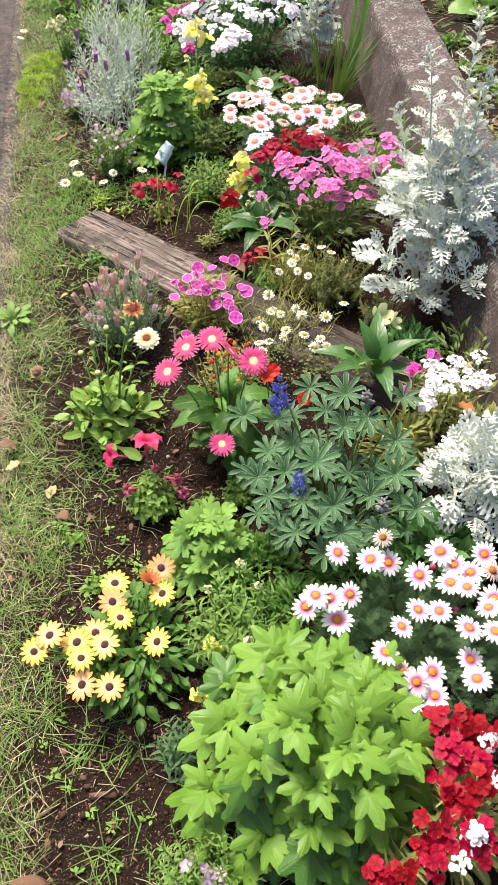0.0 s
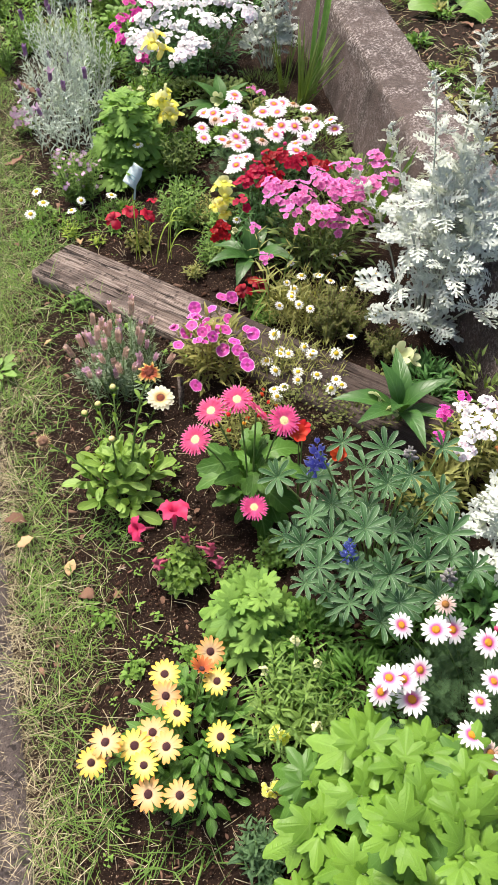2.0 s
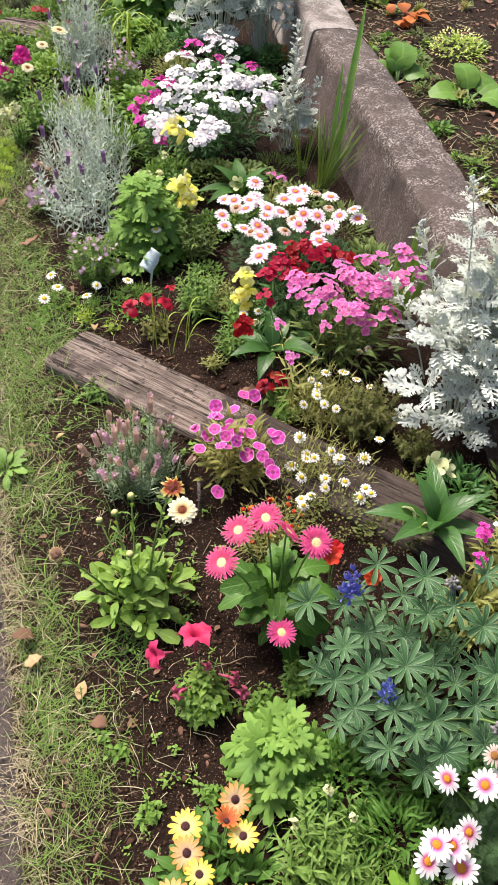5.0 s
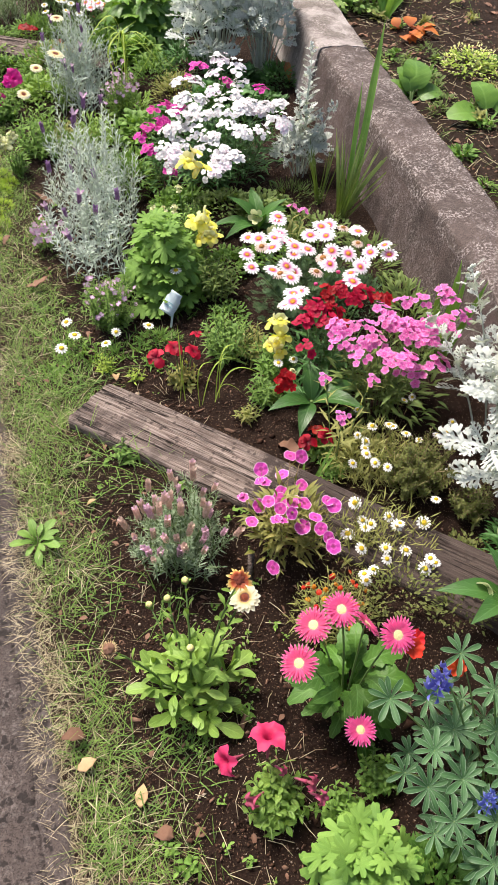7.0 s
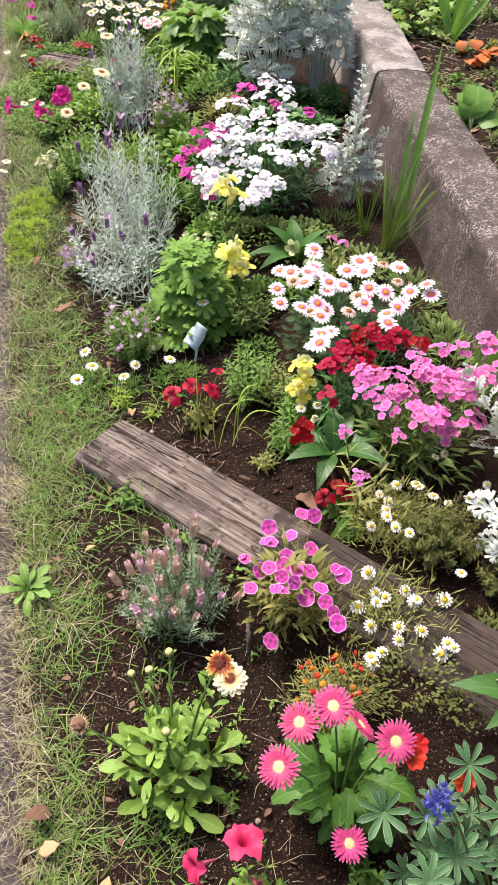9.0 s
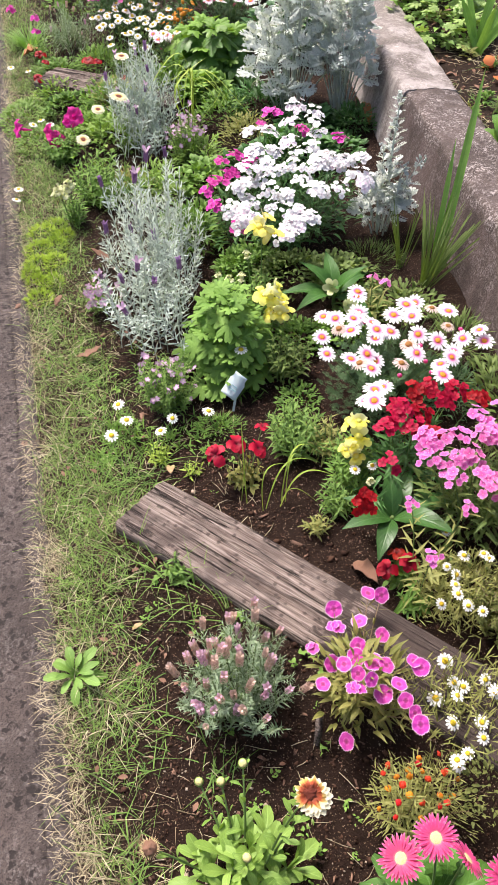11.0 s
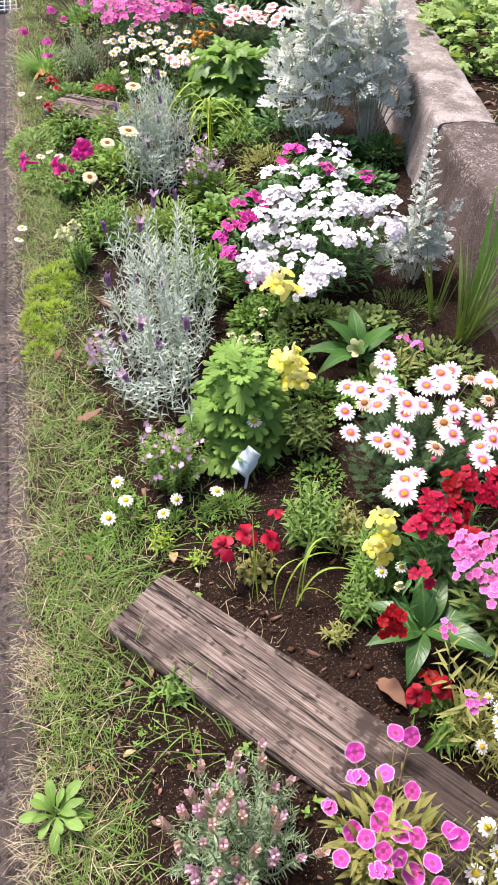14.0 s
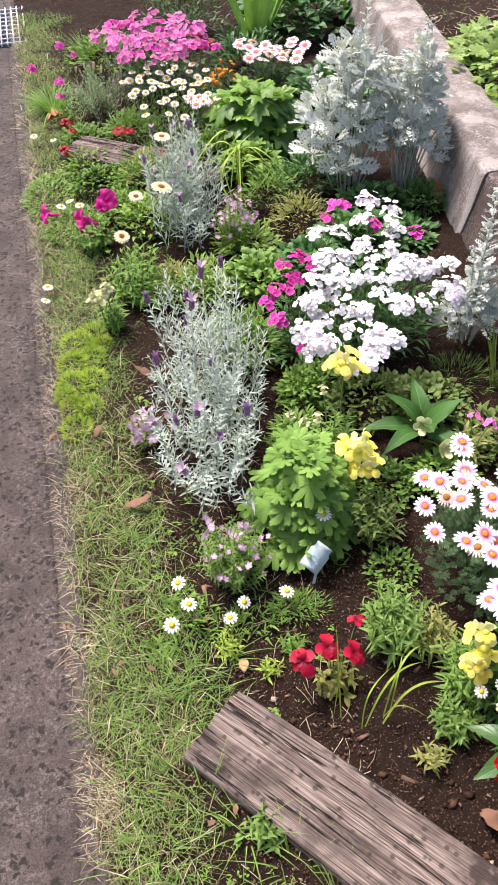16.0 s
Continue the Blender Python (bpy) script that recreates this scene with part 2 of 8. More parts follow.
    h = math_node(n, l, "SUBTRACT", math_node(n, l, "ADD", g, math_node(n, l, "MULTIPLY", f, 0.4)), math_node(n, l, "MULTIPLY", ckm, 1.2))
    finish(n, l, col, 0.85, h, 1.0, 0.007, spec=0.2)
    return m


SOIL = ground_mat()
UPPER_SOIL = plain_mat("dry brown soil", (0.012, 0.007, 0.005), (0.075, 0.045, 0.031), 45, 0.9, 1.0, 0.012, spec=0.15)
PAVE = stone_mat("pavement concrete", (0.036, 0.0262, 0.0238), (0.115, 0.087, 0.078), (0.013, 0.010, 0.009), drops=0.9, lichen=0.12)
WALL = stone_mat("old wall concrete", (0.070, 0.048, 0.044), (0.142, 0.102, 0.094), (0.027, 0.019, 0.016), lichen=0.22, streak=-0.5)
WALL_TOP = stone_mat("lichen wall top", (0.054, 0.038, 0.034), (0.130, 0.097, 0.088), (0.022, 0.016, 0.014), lichen=0.55)
WALL_PALE = stone_mat("pale wall concrete", (0.138, 0.112, 0.100), (0.29, 0.25, 0.23), (0.05, 0.038, 0.034), lichen=0.45, streak=0.35)
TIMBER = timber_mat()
CRUMB = plain_mat("soil crumb", (0.010, 0.005, 0.0036), (0.11, 0.056, 0.036), 90, 0.9, 0.6, 0.002, spec=0.15)
THATCH = plain_mat("matted thatch", (0.05, 0.037, 0.019), (0.29, 0.225, 0.13), 60, 0.85)
STONE = plain_mat("small stone", (0.14, 0.09, 0.06), (0.55, 0.44, 0.34), 40, 0.85)
BARK = plain_mat("bark chip", (0.05, 0.026, 0.017), (0.30, 0.165, 0.11), 60, 0.85)
GRASS = leaf_mat("lawn grass", (0.036, 0.10, 0.016), (0.235, 0.38, 0.082), rough=0.5, vein=0.2, side=0)
STRAW = leaf_mat("dry grass", (0.28, 0.21, 0.125), (0.76, 0.66, 0.49), rough=0.6, vein=0.1, side=0)
DEAD = plain_mat("dead leaf", (0.12, 0.055, 0.035), (0.36, 0.19, 0.12), 50, 0.6, 0.5, 0.003, trans=0.15)
RUST = plain_mat("rust brown leaf", (0.22, 0.07, 0.02), (0.50, 0.20, 0.06), 50, 0.6, 0.5, 0.003, trans=0.15)
DEAD_TAN = plain_mat("tan dead leaf", (0.5, 0.3, 0.14), (0.72, 0.5, 0.3), 50, 0.6, 0.5, 0.003, trans=0.15)
STEM = plain_mat("green stem", (0.09, 0.16, 0.04), (0.2, 0.3, 0.09), 60, 0.5, trans=0.1)
STEM_PALE = plain_mat("pale felted stem", (0.38, 0.43, 0.36), (0.58, 0.62, 0.55), 60, 0.8)
STEM_RED = plain_mat("reddish stem", (0.14, 0.10, 0.04), (0.26, 0.16, 0.09), 60, 0.55)
TWIG = plain_mat("dry stalk", (0.2, 0.14, 0.08), (0.42, 0.31, 0.18), 60, 0.7)
LIME = leaf_mat("lime lobed leaf", (0.06, 0.155, 0.014), (0.18, 0.335, 0.042), rough=0.4, trans=0.3, vein=0.16, side=0.0, spec=0.35)
LIME_OLD = leaf_mat("older lobed leaf", (0.03, 0.09, 0.014), (0.095, 0.21, 0.035), rough=0.38, trans=0.25, vein=0.16, side=0.0)
MUM = leaf_mat("soft green leaf", (0.085, 0.205, 0.031), (0.23, 0.395, 0.076), rough=0.6, trans=0.3, vein=0.15, side=0.0)
MUM_OLD = leaf_mat("older soft leaf", (0.06, 0.16, 0.026), (0.175, 0.32, 0.06), rough=0.6, trans=0.25, vein=0.15, side=0.0)
MID = leaf_mat("mid green leaf", (0.042, 0.115, 0.019), (0.20, 0.35, 0.064), rough=0.5)
FRESH = leaf_mat("fresh green leaf", (0.075, 0.17, 0.03), (0.25, 0.39, 0.09), rough=0.5, side=0)
YELLOWGREEN = leaf_mat("yellow green leaf", (0.14, 0.26, 0.03), (0.38, 0.5, 0.08), rough=0.5)
DEEP = leaf_mat("deep green leaf", (0.016, 0.066, 0.016), (0.075, 0.19, 0.045), rough=0.4, trans=0.2)
GLOSSY = leaf_mat("glossy broad leaf", (0.022, 0.075, 0.011), (0.085, 0.195, 0.03), rough=0.42, trans=0.22, vein=0.55, side=0.2, spec=0.25)
DARK_GLOSS = leaf_mat("dark glossy leaf", (0.013, 0.053, 0.010), (0.050, 0.132, 0.026), rough=0.36, trans=0.14, vein=0.3, side=0.08, spec=0.4)
HELL_LEAF = leaf_mat("long glossy leaf", (0.014, 0.058, 0.010), (0.052, 0.14, 0.024), rough=0.5, trans=0.18, vein=0.4, side=0.08, spec=0.25)
BERG = leaf_mat("leathery leaf", (0.04, 0.115, 0.016), (0.15, 0.29, 0.045), rough=0.4, trans=0.25, vein=0.3, side=0.05, spec=0.35)
CALEND = leaf_mat("spoon leaf", (0.088, 0.195, 0.028), (0.265, 0.41, 0.085), rough=0.45, vein=0.4)
LUPIN = leaf_mat("lupin leaflet", (0.020, 0.066, 0.024), (0.072, 0.165, 0.060), rough=0.45, trans=0.2, vein=0.5, side=0.0, edge=0.8)
SILVER = leaf_mat("silver felted leaf", (0.43, 0.48, 0.455), (0.73, 0.765, 0.74), rough=0.85, trans=0.15, vein=0.3, side=0, spec=0.15)
SAGE = leaf_mat("grey lavender leaf", (0.225, 0.30, 0.262), (0.54, 0.61, 0.56), rough=0.8, trans=0.2, vein=0.3, side=0, spec=0.2)
LAV = leaf_mat("green lavender leaf", (0.17, 0.26, 0.14), (0.42, 0.52, 0.35), rough=0.7, trans=0.2, side=0)
OLIVE = leaf_mat("olive narrow leaf", (0.16, 0.19, 0.04), (0.36, 0.36, 0.12), rough=0.55, side=0)
OLIVE_GREEN = leaf_mat("olive green leaf", (0.05, 0.10, 0.02), (0.17, 0.24, 0.06), rough=0.5, side=0)
BRONZE = leaf_mat("bronze leaf", (0.12, 0.15, 0.03), (0.36, 0.33, 0.10), rough=0.5)
BOX = leaf_mat("box leaf", (0.055, 0.08, 0.017), (0.18, 0.20, 0.055), rough=0.5, side=0)
FEATHER = leaf_mat("feathery leaf", (0.035, 0.09, 0.035), (0.11, 0.20, 0.085), rough=0.55, side=0)
SEDUM = leaf_mat("bright cushion leaf", (0.14, 0.26, 0.02), (0.40, 0.55, 0.05), rough=0.5, side=0)
IRIS = leaf_mat("sword leaf", (0.08, 0.22, 0.035), (0.26, 0.46, 0.10), rough=0.42, vein=0.2, side=0)
VARIEG = leaf_mat("pale variegated leaf", (0.07, 0.18, 0.03), (0.31, 0.43, 0.12), rough=0.5, edge=0.45)
W_PINK = petal_mat("white petal with pink base", [(0.13, (0.74, 0.06, 0.33)), (0.25, (0.86, 0.34, 0.58)), (0.42, (0.91, 0.74, 0.85)), (0.68, (0.94, 0.905, 0.92))], 0.05)
FADED_DAISY = petal_mat("faded pinkish petal", [(0.0, (0.60, 0.30, 0.24)), (0.5, (0.80, 0.58, 0.50)), (1.0, (0.86, 0.72, 0.68))], 0.2)
W_PLAIN = petal_mat("white petal", [(0.0, (0.82, 0.80, 0.66)), (0.3, (0.92, 0.91, 0.88)), (1.0, (0.94, 0.93, 0.92))], 0.05, streak=0.1)
W_DIAN = petal_mat("white frilled petal", [(0.0, (0.42, 0.40, 0.28)), (0.13, (0.74, 0.60, 0.66)), (0.4, (0.85, 0.81, 0.82)), (1.0, (0.87, 0.855, 0.85))], 0.14, trans=0.25, streak=0.10)
BLUSH = petal_mat("blush frilled petal", [(0.0, (0.75, 0.45, 0.6)), (0.4, (0.90, 0.76, 0.85)), (1.0, (0.93, 0.87, 0.91))], 0.06, trans=0.25)
CREAM = petal_mat("cream petal with maroon base", [(0.24, (0.16, 0.012, 0.012)), (0.34, (0.78, 0.50, 0.12)), (0.58, (0.86, 0.78, 0.46)), (1.0, (0.88, 0.85, 0.70))], 0.06)
APRICOT = petal_mat("apricot yellow petal", [(0.04, (0.6, 0.25, 0.15)), (0.14, (0.88, 0.66, 0.40)), (0.6, (0.88, 0.54, 0.22)), (1.0, (0.86, 0.40, 0.10))], 0.08, streak=0.1)
YELLOW_O = petal_mat("soft yellow petal", [(0.04, (0.5, 0.28, 0.06)), (0.14, (0.90, 0.78, 0.36)), (0.6, (0.90, 0.68, 0.16)), (1.0, (0.88, 0.58, 0.07))], 0.08, streak=0.1)
ORANGE_O = petal_mat("faded orange petal", [(0.2, (0.5, 0.12, 0.05)), (1.0, (0.75, 0.25, 0.06))], 0.15)
GERBERA = petal_mat("hot pink petal", [(0.1, (0.9, 0.45, 0.42)), (0.3, (0.88, 0.09, 0.25)), (0.8, (0.82, 0.05, 0.24)), (1.0, (0.88, 0.26, 0.46))], 0.2, streak=0.45)
MAGENTA = petal_mat("magenta petal with white rim", [(0.10, (0.30, 0.0, 0.12)), (0.28, (0.55, 0.004, 0.27)), (0.37, (0.72, 0.10, 0.46)), (0.47, (0.64, 0.010, 0.37)), (0.86, (0.68, 0.015, 0.40)), (0.95, (0.84, 0.38, 0.66)), (1.0, (0.90, 0.72, 0.83))], 0.12, trans=0.25, streak=0.2)
DEEP_MAG = petal_mat("deep magenta petal", [(0.0, (0.42, 0.0, 0.2)), (0.6, (0.70, 0.010, 0.36)), (0.88, (0.74, 0.03, 0.41)), (1.0, (0.86, 0.30, 0.60))], 0.16, streak=0.3)
PINK = petal_mat("clear pink petal", [(0.05, (0.80, 0.5, 0.64)), (0.16, (0.55, 0.03, 0.26)), (0.36, (0.78, 0.10, 0.43)), (0.75, (0.84, 0.16, 0.51)), (1.0, (0.88, 0.38, 0.66))], 0.16, streak=0.35)
RED = petal_mat("dark red petal", [(0.0, (0.14, 0.0, 0.008)), (0.35, (0.33, 0.002, 0.018)), (1.0, (0.52, 0.004, 0.036))], 0.35, streak=0.35)
VELVET = petal_mat("velvet red petal", [(0.0, (0.08, 0.0, 0.006)), (0.25, (0.28, 0.002, 0.014)), (1.0, (0.60, 0.012, 0.022))], 0.4, 0.5, streak=0.15)
PETUNIA = petal_mat("rose red petal", [(0.0, (0.70, 0.45, 0.45)), (0.10, (0.48, 0.01, 0.09)), (0.4, (0.76, 0.03, 0.13)), (1.0, (0.83, 0.07, 0.20))], 0.15, streak=0.4)
PETUNIA_OLD = petal_mat("wilted rose petal", [(0.0, (0.42, 0.14, 0.18)), (1.0, (0.62, 0.10, 0.20))], 0.2)
PETUNIA_MAG = petal_mat("vivid magenta petal", [(0.0, (0.62, 0.01, 0.30)), (0.4, (0.86, 0.03, 0.38)), (1.0, (0.92, 0.06, 0.42))], 0.15)
YELLOW_S = petal_mat("butter yellow petal", [(0.0, (0.96, 0.92, 0.30)), (0.45, (0.97, 0.95, 0.44)), (1.0, (0.97, 0.96, 0.58))], 0.03, trans=0.4, streak=0.02)
YELLOW_DEEP = petal_mat("yellow lower petal", [(0.0, (0.95, 0.84, 0.05)), (0.45, (0.96, 0.91, 0.15)), (1.0, (0.97, 0.94, 0.30))], 0.03, trans=0.4, streak=0.02)
CREAM_S = petal_mat("pale cream petal", [(0.0, (0.74, 0.76, 0.34)), (1.0, (0.86, 0.84, 0.55))], 0.1)
BLUE = petal_mat("royal blue petal", [(0.0, (0.07, 0.08, 0.50)), (0.5, (0.085, 0.11, 0.68)), (0.82, (0.22, 0.27, 0.80)), (1.0, (0.66, 0.68, 0.90))], 0.3)
MAUVE = petal_mat("pale mauve petal", [(0.0, (0.85, 0.75, 0.7)), (0.3, (0.84, 0.66, 0.80)), (1.0, (0.70, 0.36, 0.62))], 0.2)
PURPLE = petal_mat("lavender purple bract", [(0.0, (0.24, 0.17, 0.24)), (1.0, (0.42, 0.20, 0.50))], 0.3)
LAV_PINK = petal_mat("lavender pink bract", [(0.0, (0.60, 0.40, 0.42)), (1.0, (0.87, 0.56, 0.76))], 0.3)
FADED = petal_mat("faded lavender bract", [(0.0, (0.64, 0.46, 0.36)), (1.0, (0.89, 0.65, 0.58))], 0.3)
GAILLARDIA = petal_mat("yellow petal with red base", [(0.35, (0.30, 0.02, 0.012)), (0.62, (0.55, 0.07, 0.03)), (0.8, (0.82, 0.5, 0.12)), (1.0, (0.88, 0.74, 0.32))], 0.15)
HELLE = petal_mat("pale green sepal", [(0.0, (0.62, 0.70, 0.24)), (1.0, (0.80, 0.82, 0.48))], 0.08)
SCARLET = petal_mat("scarlet petal", [(0.0, (0.5, 0.04, 0.01)), (1.0, (0.82, 0.05, 0.025))], 0.15)
ORANGE = petal_mat("orange petal", [(0.0, (0.7, 0.45, 0.03)), (1.0, (0.80, 0.22, 0.02))], 0.2)
EYE_ORANGE = plain_mat("orange flower disc", (0.60, 0.16, 0.01), (0.85, 0.40, 0.03), 500, 0.7, 0.8, 0.002)
EYE_YELLOW = plain_mat("yellow flower disc", (0.72, 0.44, 0.01), (0.88, 0.66, 0.05), 500, 0.7, 0.8, 0.002)
EYE_DARK = plain_mat("dark flower disc", (0.025, 0.008, 0.012), (0.11, 0.03, 0.035), 500, 0.7, 0.8, 0.002)
EYE_PALE = plain_mat("pale yellow disc", (0.78, 0.66, 0.22), (0.88, 0.82, 0.5), 500, 0.7, 0.8, 0.002)
EYE_MAROON = plain_mat("maroon flower disc", (0.10, 0.012, 0.008), (0.32, 0.07, 0.02), 500, 0.7, 0.8, 0.002)
EYE_BROWN = plain_mat("brown flower disc", (0.2, 0.06, 0.02), (0.5, 0.24, 0.05), 500, 0.7, 0.8, 0.002)
SEED = plain_mat("silky seed pod", (0.12, 0.12, 0.10), (0.36, 0.33, 0.36), 200, 0.8)
WITHER = plain_mat("withered flower", (0.45, 0.30, 0.14), (0.72, 0.56, 0.34), 120, 0.8)
TAG = plain_mat("faded plastic tag", (0.52, 0.66, 0.72), (0.80, 0.87, 0.89), 20, 0.35, 0.05, 0.001, trans=0.2)
TAG_INK = plain_mat("faded tag print", (0.25, 0.45, 0.5), (0.35, 0.55, 0.58), 20, 0.4, 0.05, 0.001)
IRON = plain_mat("galvanised grate", (0.45, 0.46, 0.48), (0.66, 0.67, 0.7), 40, 0.4)
PIT_SHADE = plain_mat("drain hollow shade", (0.01, 0.01, 0.012), (0.03, 0.03, 0.035), 40, 0.9)

# ---- geometry kit ----
rng = np.random.default_rng(7)


def U(a, b):
    return float(rng.uniform(a, b))


class Tpl:
    """A small pattern of a leaf, petal or stalk: points, faces, and (across, along) for its material."""

    def __init__(self, v, f, uv):
        self.v = np.asarray(v, float)
        self.loops = np.array([i for q in f for i in q], np.int32)
        self.sizes = np.array([len(q) for q in f], np.int32)
        self.uv = np.asarray(uv, float)


class Geo:
    """Collects patterns into one mesh."""

    def __init__(self):
        self.v, self.l, self.s, self.u, self.m, self.n = [], [], [], [], [], 0

    def add(self, t, m=None, slot=0):
        self.v.append(t.v if m is None else t.v @ m[:3, :3].T + m[:3, 3])
        self.l.append(t.loops + self.n)
        self.s.append(t.sizes)
        self.u.append(t.uv[t.loops])
        self.m.append(np.full(len(t.sizes), slot, np.int32))
        self.n += len(t.v)
        return self

    def tpl(self):
        t = Tpl([], [], [])
        t.v, t.loops, t.sizes = np.concatenate(self.v), np.concatenate(self.l), np.concatenate(self.s)
        t.uv = np.zeros((len(t.v), 2))
        t.uv[t.loops] = np.concatenate(self.u)
        return t

    def mesh(self, name, *mats):
        me = bpy.data.meshes.new(name)
        if self.n:
            v, lo, s = np.concatenate(self.v), np.concatenate(self.l), np.concatenate(self.s)
            me.vertices.add(len(v))
            me.vertices.foreach_set("co", v.ravel())
            me.loops.add(len(lo))
            me.loops.foreach_set("vertex_index", lo)
            me.polygons.add(len(s))
            me.polygons.foreach_set("loop_start", np.concatenate(([0], np.cumsum(s)[:-1])).astype(np.int32))
            me.polygons.foreach_set("material_index", np.concatenate(self.m))
            me.polygons.foreach_set("use_smooth", np.ones(len(s), bool))
            me.uv_layers.new(name="UVMap").data.foreach_set("uv", np.concatenate(self.u).ravel())
            me.update(calc_edges=True)
        for k in mats:
            me.materials.append(k)
        return me


def unit(a):
    a = np.asarray(a, float)
    return a / (np.linalg.norm(a) + 1e-12)


def frame_of(p, x, y, z, s):
    m = np.eye(4)
    s = (s, s, s) if isinstance(s, (int, float)) else s
    m[:3, 0], m[:3, 1], m[:3, 2], m[:3, 3] = x * s[0], y * s[1], z * s[2], p
    return m


def aim(p, d, s=1.0, up=(0, 0, 1), roll=0.0):
    """Pattern with its length along d and its upper side towards up."""
    y = unit(d)
    x = np.cross(y, up)
    x = unit(x) if np.linalg.norm(x) > 1e-3 else np.array([1.0, 0, 0])
    z = np.cross(x, y)
    c, q = math.cos(roll), math.sin(roll)
    return frame_of(p, x * c - z * q, y, z * c + x * q, s)


def face(p, nrm, s=1.0, spin=None):
    """Flat pattern lying with its face along nrm."""
    z = unit(nrm)
    a = U(0, 6.28) if spin is None else spin
    x = unit(np.cross((math.sin(a), math.cos(a), 0.13), z))
    return frame_of(p, x, np.cross(z, x), z, s)


W_OVAL = lambda t: max(0.03, math.sin(math.pi * min(1, t) ** 0.85)) if t < 1 else 0.0
W_LANCE = lambda t: (math.sin(math.pi * t ** 0.6) ** 0.9 if 0 < t < 1 else 0.0) + (0.08 if t == 0 else 0)
W_SPOON = lambda t: 0.22 + 0.78 * math.exp(-((t - 0.74) / 0.27) ** 2) if t < 0.99 else 0.42
W_PETAL = lambda t: (0.42 + 0.58 * math.sin(math.pi * 0.5 * min(1, t / 0.6))) * (1 if t < 0.75 else math.sqrt(max(0.05, 1 - ((t - 0.75) / 0.26) ** 2)))
W_GRASS = lambda t: 1 - 0.9 * t ** 1.6


def blade(wf, w=0.2, seg=4, fold=0.15, curl=0.2, arch=0.0, wave=0.0, flat=False):
    """A strip one unit long: half-width w times wf, folded along the middle, curling down to the tip."""
    v, uv, f = [], [], []
    for i in range(seg + 1):
        t = i / seg
        h = w * wf(t)
        z = arch * math.sin(math.pi * t) - curl * t * t
        wz = wave * math.sin(i * 2.4)
        for k, x in enumerate((-h, 0, h) if not flat else (-h, h)):
            v.append((x, t, z + (fold * h + wz * (1 if x < 0 else -1) * h if x else 0)))
            uv.append(((0, 0.5, 1)[k] if not flat else k, t))
    c = 2 if flat else 3
    for i in range(seg):
        for k in range(c - 1):
            a = i * c + k
            f.append((a, a + 1, a + c + 1, a + c))
    return Tpl(v, f, uv)


def polar(rf, n=30, rings=(0.55, 1.0), zf=None, centre=(0, 0), uf=None, start=0.0):
    """A flat outline round a centre: rf gives the radius by angle (0 along +y)."""
    v, uv = [(centre[0], centre[1], zf(0, 0) if zf else 0)], [(0.5, 0)]
    for r in rings:
        for i in range(n):
            a = start + 2 * math.pi * i / n
            q = r * rf(a)
            v.append((centre[0] + q * math.sin(a), centre[1] + q * math.cos(a), zf(a, q) if zf else 0))
            uv.append((uf(a) if uf else (i / n), r))
    f = [(0, 1 + (i + 1) % n, 1 + i) for i in range(n)]
    for k in range(len(rings) - 1):
        b = 1 + k * n
        f += [(b + i, b + (i + 1) % n, b + n + (i + 1) % n, b + n + i) for i in range(n)]
    return Tpl(v, f, uv)


def ang(a, b):
    return (a - b + math.pi) % (2 * math.pi) - math.pi


def lobed(lobes, n=48, low=0.32, sharp=1.0, teeth=0.0, droop=0.25, cup=0.12, centre=0.3, saw=27):
    """A lobed leaf on its stalk: lobes of (degrees, length, half-width in degrees)."""
    L = [(radians(a), r, radians(w)) for a, r, w in lobes]

    def rf(a):
        best = low * (0.35 if abs(ang(a, math.pi)) < 0.25 else 1)
        for c, r, w in L:
            d = abs(ang(a, c)) / w
            if d < 1:
                best = max(best, low + (r - low) * ((1 - d) ** sharp if sharp >= 0.8 else 1 - d ** (1 / sharp)))
        return best * (1 + teeth * (2 * ((saw * a / 6.2832) % 1) - 1))

    def uf(a):
        d = min(L, key=lambda q: abs(ang(a, q[0])) / q[2])
        return 0.5 + 0.5 * max(-1, min(1, ang(a, d[0]) / d[2]))

    def zf(a, q):
        d = min(abs(ang(a, c)) for c, r, w in L)
        return -droop * q * q - cup * q * math.sin(min(1.57, d * 2.6)) + 0.025 * q * math.sin(3 * a + 1)

    return polar(rf, n, (0.25, 0.5, 0.78, 1.0), zf, (0, centre), uf)


def tube(pts, r0, r1, sides=5):
    pts = [np.asarray(p, float) for p in pts]
    v, uv, f = [], [], []
    k = len(pts)
    for i, p in enumerate(pts):
        d = unit(pts[min(i + 1, k - 1)] - pts[max(i - 1, 0)])
        x = unit(np.cross(d, (0.31, 0.2, 0.93) if abs(d[2]) < 0.9 else (1, 0.1, 0)))
        y = np.cross(d, x)
        r = r0 + (r1 - r0) * i / max(1, k - 1)
        for j in range(sides):
            a = 2 * math.pi * j / sides
            v.append(p + r * (math.cos(a) * x + math.sin(a) * y))
            uv.append((j / sides, i / max(1, k - 1)))
    for i in range(k - 1):
        for j in range(sides):
            a, b = i * sides + j, i * sides + (j + 1) % sides
            f.append((a, b, b + sides, a + sides))
    f.append(tuple(range((k - 1) * sides, k * sides)))
    return Tpl(v, f, uv)


